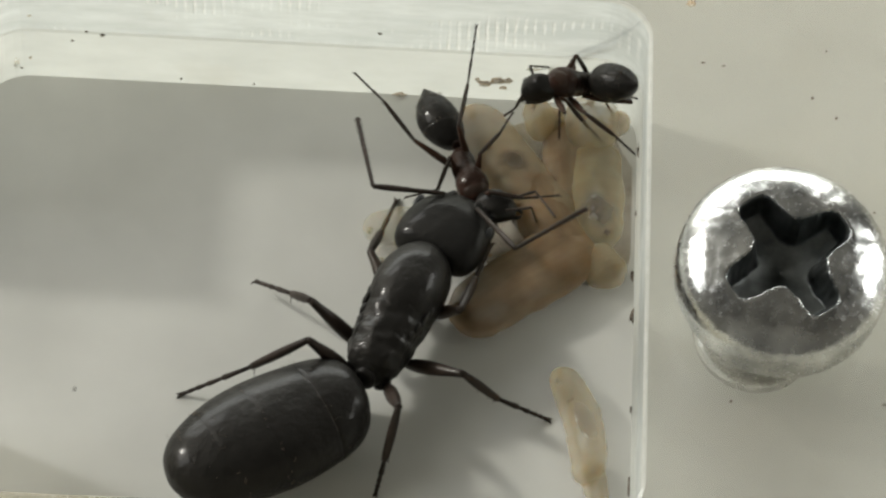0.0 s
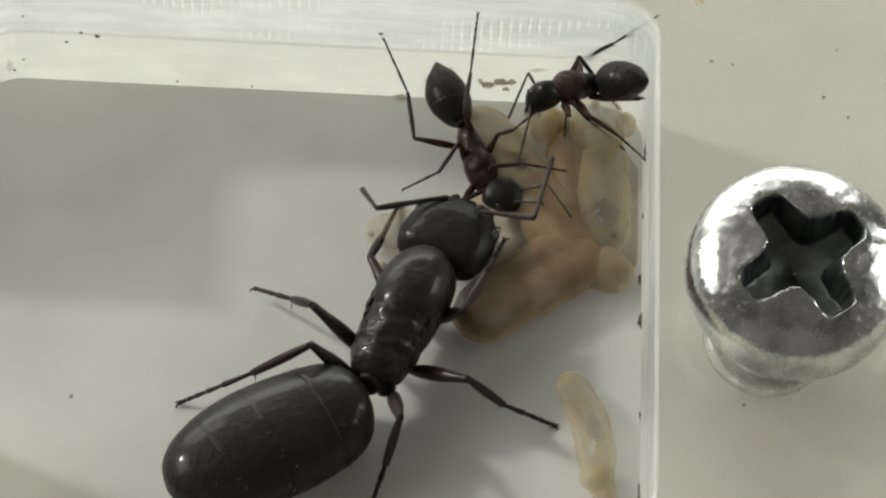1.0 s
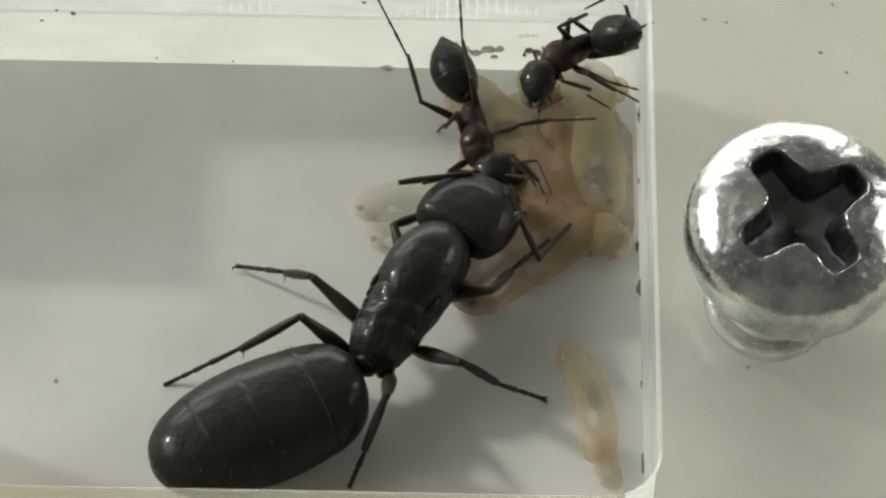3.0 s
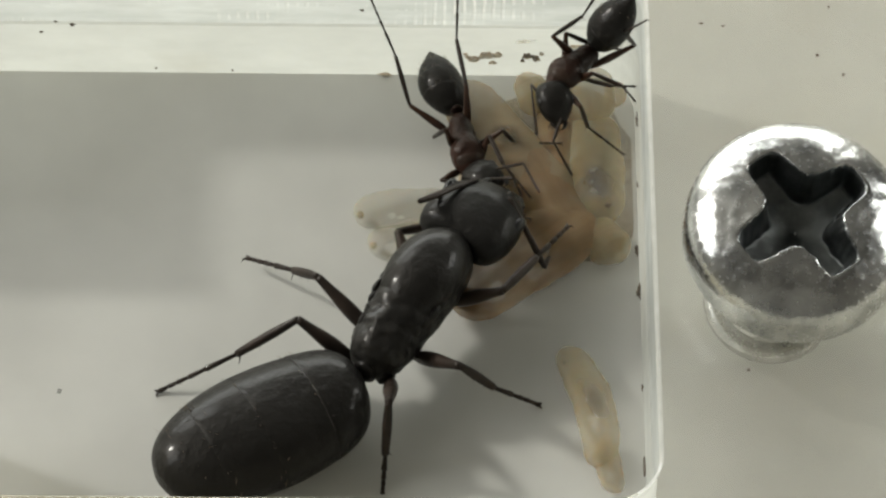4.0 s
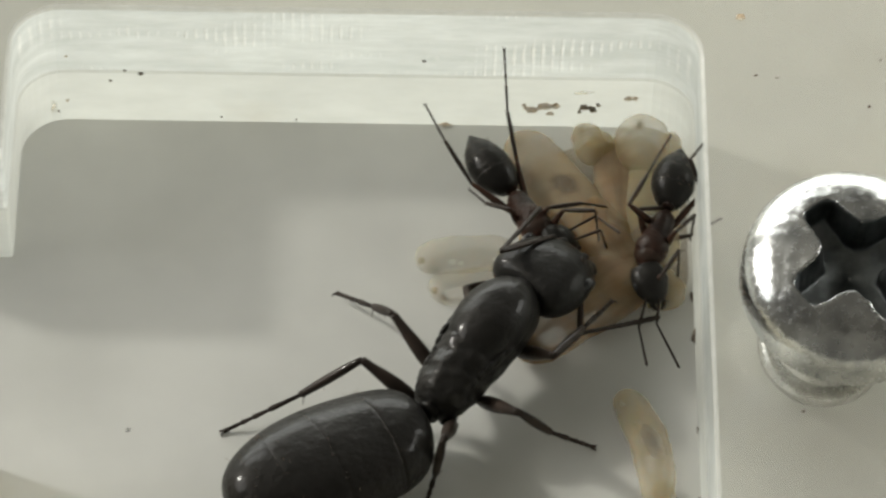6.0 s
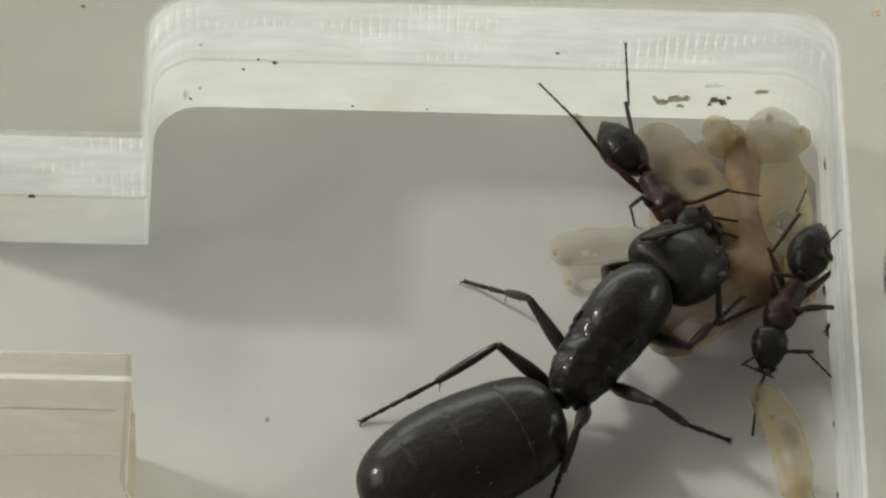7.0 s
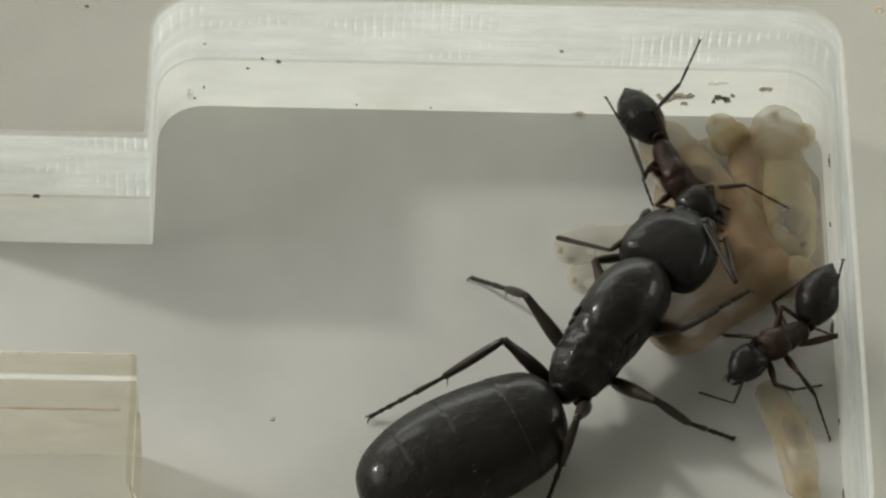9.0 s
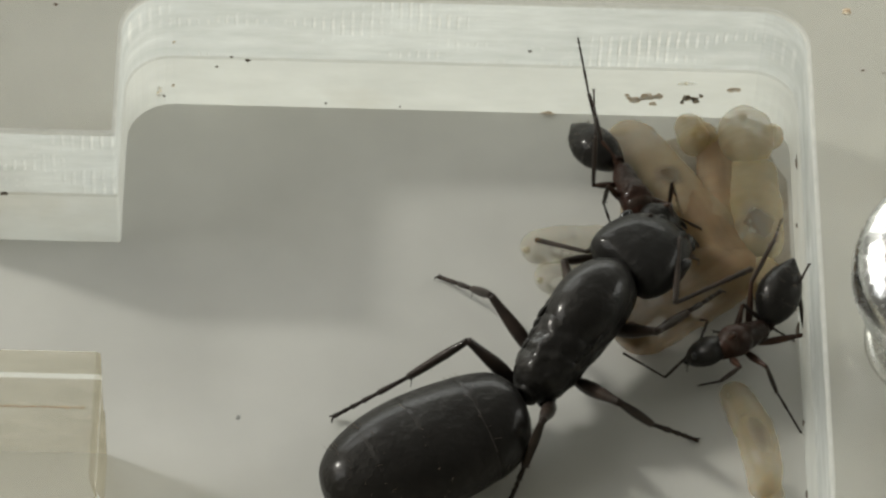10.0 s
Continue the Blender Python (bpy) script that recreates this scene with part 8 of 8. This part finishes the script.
    walk(worker_b_parts["rf2"], [
        (0, mm(-0.1, 0.88, -1.3, -0, 24.1, 153.4)), (0.5, mm(-0.1, 0.88, -1.3, -0, 24.1, 153.4)), (1, mm(-0.1, 0.88, -1.3, -0, 24.1, 153.4)), (1.5, mm(-0.1, 0.88, -1.3, -0, 24.1, 153.4)),
        (2, mm(-0.1, 0.88, -1.3, -0, 24.1, 153.4)), (3.5, mm(-0.1, 0.88, -1.3, -0, 24.1, 153.4)), (4, mm(-0.1, 0.88, -1.3, -0, 24.1, 153.4)), (4.5, mm(-0.1, 0.88, -1.3, -0, 24.1, 153.4)),
        (5, mm(-0.1, 0.88, -1.3, -0, 24.1, 153.4)), (5.5, mm(-0.1, 0.88, -1.3, -0, 24.1, 153.4)), (6, mm(-0.1, 0.88, -1.3, -0, 24.1, 153.4)), (7.5, mm(-0.1, 0.88, -1.3, -0, 24.1, 153.4)),
        (8, mm(3.52, 0.3, 0.25, 54.1, 59.8, 225.5)), (8.5, mm(3.52, 0.3, 0.25, 54.1, 59.8, 225.5)), (9, mm(2.25, -1.04, -0.06, 73.3, 46.1, 249.3)), (9.5, mm(2.19, -1.1, -0.07, 63.7, 37.1, 234.9)),
        (10, mm(1.52, -0.55, -0, 61.2, 42.3, 231)),
    ])
    walk(worker_b_parts["rm0"], [
        (0, mm(1.17, -0.3, -0.35, 0, -47.7, -138)), (0.5, mm(1.17, -0.3, -0.35, 0, -47.7, -138)), (1, mm(1.17, -0.3, -0.35, 0, -47.7, -138)), (1.5, mm(1.17, -0.3, -0.35, 0, -47.7, -138)),
        (2, mm(1.17, -0.3, -0.35, 0, -47.7, -138)), (3.5, mm(1.17, -0.3, -0.35, 0, -47.7, -138)), (4, mm(1.17, -0.3, -0.35, 0, -47.7, -138)), (4.5, mm(1.17, -0.3, -0.35, 0, -47.7, -138)),
        (5, mm(1.17, -0.3, -0.35, 0, -47.7, -138)), (5.5, mm(1.17, -0.3, -0.35, 0, -47.7, -138)), (6, mm(1.17, -0.3, -0.35, 0, -47.7, -138)), (7.5, mm(1.17, -0.3, -0.35, 0, -47.7, -138)),
        (8, mm(1.17, -0.3, -0.35, 0, -47.7, -138)), (8.5, mm(1.17, -0.3, -0.35, 0, -47.7, -138)), (9, mm(1.17, -0.3, -0.35, 0, -47.7, -138)), (9.5, mm(1.17, -0.3, -0.35, 0, -47.7, -138)),
        (10, mm(1.17, -0.3, -0.35, 0, -47.7, -138)),
    ])
    walk(worker_b_parts["rm1"], [
        (0, mm(0.5, -0.91, 0.65, 0, 31.1, 131.6)), (0.5, mm(0.5, -0.91, 0.65, 0, 31.1, 131.6)), (1, mm(0.5, -0.91, 0.65, 0, 31.1, 131.6)), (1.5, mm(0.5, -0.91, 0.65, 0, 31.1, 131.6)),
        (2, mm(0.5, -0.91, 0.65, 0, 31.1, 131.6)), (3.5, mm(0.5, -0.91, 0.65, 0, 31.1, 131.6)), (4, mm(0.5, -0.91, 0.65, 0, 31.1, 131.6)), (4.5, mm(0.5, -0.91, 0.65, 0, 31.1, 131.6)),
        (5, mm(0.5, -0.91, 0.65, 0, 31.1, 131.6)), (5.5, mm(0.5, -0.91, 0.65, 0, 31.1, 131.6)), (6, mm(0.5, -0.91, 0.65, 0, 31.1, 131.6)), (7.5, mm(0.5, -0.91, 0.65, 0, 31.1, 131.6)),
        (8, mm(0.5, -0.91, 0.65, 0, 31.1, 131.6)), (8.5, mm(0.5, -0.91, 0.65, 0, 31.1, 131.6)), (9, mm(0.5, -0.91, 0.65, 0, 31.1, 131.6)), (9.5, mm(0.5, -0.91, 0.65, 0, 31.1, 131.6)),
        (10, mm(0.5, -0.91, 0.65, 0, 31.1, 131.6)),
    ])
    walk(worker_b_parts["rm2"], [
        (0, mm(-0.24, -0.07, -0.02, -0, 34.8, 161.6)), (0.5, mm(-0.24, -0.07, -0.02, -0, 34.8, 161.6)), (1, mm(-0.24, -0.07, -0.02, -0, 34.8, 161.6)), (1.5, mm(-0.24, -0.07, -0.02, -0, 34.8, 161.6)),
        (2, mm(-0.24, -0.07, -0.02, -0, 34.8, 161.6)), (3.5, mm(-0.24, -0.07, -0.02, -0, 34.8, 161.6)), (4, mm(-0.24, -0.07, -0.02, -0, 34.8, 161.6)), (4.5, mm(-0.24, -0.07, -0.02, -0, 34.8, 161.6)),
        (5, mm(-0.24, -0.07, -0.02, -0, 34.8, 161.6)), (5.5, mm(-0.24, -0.07, -0.02, -0, 34.8, 161.6)), (6, mm(-0.24, -0.07, -0.02, -0, 34.8, 161.6)), (7.5, mm(-0.24, -0.07, -0.02, -0, 34.8, 161.6)),
        (8, mm(-0.24, -0.07, -0.02, -0, 34.8, 161.6)), (8.5, mm(-0.24, -0.07, -0.02, -0, 34.8, 161.6)), (9, mm(-0.24, -0.07, -0.02, -0, 34.8, 161.6)), (9.5, mm(-0.24, -0.07, -0.02, -0, 34.8, 161.6)),
        (10, mm(-0.24, -0.07, -0.02, -0, 34.8, 161.6)),
    ])
    walk(worker_b_parts["rh0"], [
        (0, mm(0.47, -0.28, -0.3, 0, -4.3, -124.1)), (0.5, mm(0.47, -0.28, -0.3, 0.1, 2.9, -129.2)), (1, mm(0.47, -0.28, -0.3, 0.1, -3.4, -134)), (1.5, mm(0.47, -0.28, -0.3, 0.1, -1.6, -135.3)),
        (1.75, mm(0.47, -0.28, -0.3, -20.8, -53.7, -95.9)), (2, mm(0.47, -0.28, -0.3, 65.4, -131.8, -168)), (3.5, mm(0.47, -0.28, -0.3, 91.8, -122.5, -200.7)), (4, mm(0.47, -0.28, -0.3, 101.5, -124.4, -212.3)),
        (4.5, mm(0.47, -0.28, -0.3, 111.3, -125.4, -224.3)), (5, mm(0.47, -0.28, -0.3, 145.5, -121.7, -264.8)), (5.5, mm(0.47, -0.28, -0.3, 135.6, -120.1, -253.2)), (6, mm(0.47, -0.28, -0.3, 134.3, -119.1, -251.7)),
        (7.5, mm(0.47, -0.28, -0.3, 188.3, -147.6, -320.1)), (8, mm(0.47, -0.28, -0.3, 193.5, -146.5, -329.6)), (8.5, mm(0.47, -0.28, -0.3, 189.1, -141.2, -322.3)), (9, mm(0.47, -0.28, -0.3, 181.3, -188.8, -294.9)),
        (9.5, mm(0.47, -0.28, -0.3, 181.2, -182.9, -295.3)), (10, mm(0.47, -0.28, -0.3, 184, -132.7, -302)),
    ])
    walk(worker_b_parts["rh1"], [
        (0, mm(-0.56, -1.81, -0.16, 0, -57.5, 116.8)), (0.5, mm(-0.7, -1.71, -0.39, 3.8, -55.4, 112.3)), (1, mm(-0.81, -1.61, -0.19, 29.1, -57, 82)), (1.5, mm(-0.84, -1.58, -0.25, 21.1, -60.8, 91.4)),
        (1.75, mm(0.42, -0.8, 0.42, -40.4, -49.6, 163)), (2, mm(1.68, -0.02, 1.08, -57.2, -16.9, 191.9)), (3.5, mm(1.4, -0.63, 1.26, -57.1, 21.3, 192.8)), (4, mm(1.35, -0.84, 1.23, -60.4, 13.9, 182.2)),
        (4.5, mm(1.24, -1.03, 1.21, -63, 18.3, 172.7)), (5, mm(0.56, -1.25, 1.27, -67.4, 40.6, 163.9)), (5.5, mm(0.74, -1.17, 1.3, -67.6, -24.6, 163.1)), (6, mm(0.75, -1.13, 1.32, -67.9, 22, 178.1)),
        (7.5, mm(-0.73, -1.28, 0.69, -67.6, -29.8, 173.9)), (8, mm(-0.86, -1.06, 0.72, -76.3, -32.9, 190.5)), (8.5, mm(-0.67, -1.16, 0.86, -81.4, -39.1, 199.1)), (9, mm(-0.3, -1.94, -0.58, -163.3, -115, 269.3)),
        (9.5, mm(-0.32, -1.95, -0.39, -194.4, -101.6, 301.7)), (10, mm(-0.2, -1.34, 1.06, -269.9, -147.6, 383.5)),
    ])
    walk(worker_b_parts["rh2"], [
        (0, mm(-1, -0.94, 1.36, -0, -59.2, 63.3)), (0.5, mm(-1.09, -0.77, 1.09, -11, -62.6, 75.9)), (1, mm(-0.68, -0.64, 1.32, -30.6, -64.5, 97.7)), (1.5, mm(-0.87, -0.7, 1.32, -25, -66.3, 91.5)),
        (2, mm(-0.01, -0.38, 1.6, -97.9, -30.5, 178)), (3.5, mm(-0.23, -1, 0.61, -47.6, -52.7, 108.5)), (4, mm(-0.39, -0.9, 0.79, -76.1, -66.8, 141)), (4.5, mm(-0.46, -0.81, 0.64, -91.2, -62.5, 157.7)),
        (5, mm(-0.75, -0.87, 0.1, -107.6, -44.4, 177.8)), (5.5, mm(-0.83, -0.69, 2.05, -105.3, 2.9, 171.9)), (6, mm(-0.92, -1.08, 0.64, -104.2, 19.7, 177.8)), (7.5, mm(-2.28, -1.11, 1.59, -93.3, 41, 198.7)),
        (8, mm(-2.35, -1.34, 1.7, -90.3, 38.5, 203.5)), (8.5, mm(-1.99, -1.62, 1.99, -88, 32.7, 207.3)), (9, mm(-0.29, -1.18, 1.05, -88.4, 33, 206.7)), (9.5, mm(-0.51, -1.64, 1.37, -89.4, 20.2, 204.5)),
        (10, mm(-1.59, -1.95, 2.02, -86.8, 18.8, 212)),
    ])
    walk(worker_b_parts["al0"], [
        (0, mm(2.27, -0.74, -0.71, 0, 20.7, 38.2)), (0.5, mm(2.54, -0.69, -0.73, -0.5, 8.7, 36.1)), (1, mm(2.45, -0.67, -0.77, 0.9, 5.6, 47.5)), (1.5, mm(2.5, -0.63, -0.8, 1.7, 4.1, 57.5)),
        (2, mm(2.5, -0.66, -0.77, 1, 8.7, 51.2)), (3.5, mm(2.45, 1.01, 0.11, -5.3, 23.2, 28.6)), (4, mm(2.73, 0.95, -0.01, -8.8, 27.2, 20.4)), (4.5, mm(2.69, 0.93, 0.26, -12.7, 30.4, 12.4)),
        (5, mm(2.87, 0.83, 0.31, -14.8, -9.6, 1.1)), (5.5, mm(2.96, 0.8, -0.18, -10.1, 25.5, 33)), (6, mm(2.92, 0.85, 0.09, -19.3, 26, 12)), (7.5, mm(3.22, 0.49, 0.22, -25.9, 28, -2.4)),
        (8, mm(3.1, 0.7, -0.04, 2.5, 28.8, 53.6)), (8.5, mm(3.31, 0.3, 0.19, -27.7, 31.9, -2.7)), (9, mm(3.21, 0.51, 0.22, -9.1, 42.3, 27.7)), (9.5, mm(2.73, -0.53, -0.79, 3.2, 47.9, 44.9)),
        (10, mm(2.83, -0.73, -0.54, -32.5, 42.4, -3.9)),
    ])
    walk(worker_b_parts["al1"], [
        (0, mm(3.22, 0.01, -1.16, 0, 41.4, -137.6)), (0.5, mm(3.58, 0.06, -0.93, -7.1, 52.1, -147.3)), (0.75, mm(3.46, 0.17, -0.91, -130.7, 78.3, 85.8)), (1, mm(3.33, 0.28, -0.89, 15.8, 144.7, -131.2)),
        (1.5, mm(3.2, 0.46, -0.89, 21.6, 153.6, -119.9)), (1.75, mm(3.25, 0.4, -0.93, -125.2, 68.7, 101.4)), (2, mm(3.31, 0.34, -0.97, -24.3, 51.5, -150.4)), (3.5, mm(3.5, 1.59, -0.4, -36, 18.8, -169.8)),
        (4, mm(3.81, 1.36, -0.6, -86, 66, -234.6)), (4.5, mm(3.79, 1.17, -0.4, -164.3, 30.9, -326.6)), (5, mm(4.15, 0.85, 0.53, -209.9, 96.3, -369.7)), (5.25, mm(4.04, 1.15, -0.1, -140, 35, 57.1)),
        (5.5, mm(3.94, 1.44, -0.74, -140.8, -22.3, -309.2)), (6, mm(4.06, 1.09, -0.48, -139.9, 2.9, -314.8)), (7.5, mm(4.37, 0.44, -0.39, -142.7, 8.6, -342.8)), (8, mm(3.77, 1.62, -0.67, -135.2, 3.4, -278.6)),
        (8.25, mm(4.09, 0.94, -0.58, -143.3, 18.8, 41.3)), (8.5, mm(4.42, 0.25, -0.5, -160.9, 24.8, -363.8)), (9, mm(4.06, 0.95, -0.65, -209, 32.2, -449.8)), (9.5, mm(3.35, 0.08, -1.75, -203.4, 13.5, -435.6)),
        (10, mm(3.78, -0.8, -1.41, -204.7, 9.3, -442.2)),
    ])
    walk(worker_b_parts["ar0"], [
        (0, mm(1.82, -0.52, -0.71, -0, -2.1, -107.4)), (0.5, mm(2.04, -0.65, -0.73, -0, -2.1, -107.4)), (1, mm(1.97, -0.56, -0.77, -0, -2.1, -107.4)), (1.5, mm(2.01, -0.55, -0.8, -0, -2.1, -107.4)),
        (2, mm(2.01, -0.58, -0.77, -0, -2.1, -107.4)), (3.5, mm(2.92, 0.84, 0.11, -0, -2.1, -107.4)), (4, mm(3.13, 0.66, -0.01, -0, -2.1, -107.4)), (4.5, mm(3.1, 0.65, 0.26, -0.1, -25.6, -107)),
        (4.75, mm(3.16, 0.56, 0.29, -14.2, -7.8, -60.8)), (5, mm(3.21, 0.46, 0.31, -11.6, 14.4, -18.6)), (5.5, mm(3.27, 0.41, -0.18, -12.7, -1.3, -28.1)), (6, mm(3.25, 0.47, 0.09, -5.8, 25.1, 3.7)),
        (7.5, mm(3.35, 0.01, 0.22, -0.2, -45.5, -21.7)), (8, mm(3.34, 0.27, -0.04, 2, 17.7, -29.7)), (8.25, mm(3.34, 0.04, 0.08, -3.7, -6.9, -84.7)), (8.5, mm(3.34, -0.2, 0.19, 14.5, -25.2, -144.2)),
        (9, mm(3.35, 0.03, 0.22, 19.4, -8.8, -160.6)), (9.5, mm(2.24, -0.65, -0.79, 18.7, 2.8, -148.3)), (10, mm(2.35, -0.87, -0.54, 18.7, -5.4, -147.5)),
    ])
    walk(worker_b_parts["ar1"], [
        (0, mm(1.43, -1.76, -0.66, -0, 11.8, -169.7)), (0.5, mm(1.66, -1.89, -0.68, -29.6, 60.9, -213.9)), (1, mm(1.58, -1.8, -0.72, -123.5, 44.8, -320)), (1.5, mm(1.62, -1.79, -0.75, -129.8, 42.4, -329.1)),
        (2, mm(1.62, -1.82, -0.72, -126.6, 31.2, -323.7)), (3.5, mm(2.54, -0.4, 0.16, -96.3, 29.9, -267.7)), (4, mm(2.75, -0.58, 0.04, -116.7, 21.6, -312.5)), (4.5, mm(2.76, -0.47, 0.82, -118.5, -5.9, -325.6)),
        (5, mm(4.41, 0.06, -0.01, -121.8, 16.4, -359.3)), (5.5, mm(4.42, -0.2, -0.15, -120.4, -4.5, -346.9)), (6, mm(4.43, 0.55, -0.46, -123.6, -17, -330.2)), (6.5, mm(4.35, 0.26, 0.08, -119.7, 28.1, 65.4)),
        (7, mm(4.28, -0.04, 0.61, -68.2, 54, 136.7)), (7.5, mm(4.2, -0.33, 1.15, -201.7, 155.5, -336.7)), (7.75, mm(4.31, -0.34, 0.35, -78.1, 47.2, 119.4)), (8, mm(4.42, -0.35, -0.44, -293.2, 172.6, -486.4)),
        (8.5, mm(2.38, -0.89, 0.74, -297.1, 181.3, -551.1)), (8.75, mm(2.26, -0.65, 0.58, -124.7, 26.5, -43.9)), (9, mm(2.14, -0.4, 0.42, -333.6, 136.7, -631.9)), (9.5, mm(1.14, -1.33, -0.85, -341.5, 161.9, -647)),
        (10, mm(1.25, -1.57, -0.41, -340.5, 140.2, -645)),
    ])


motions()
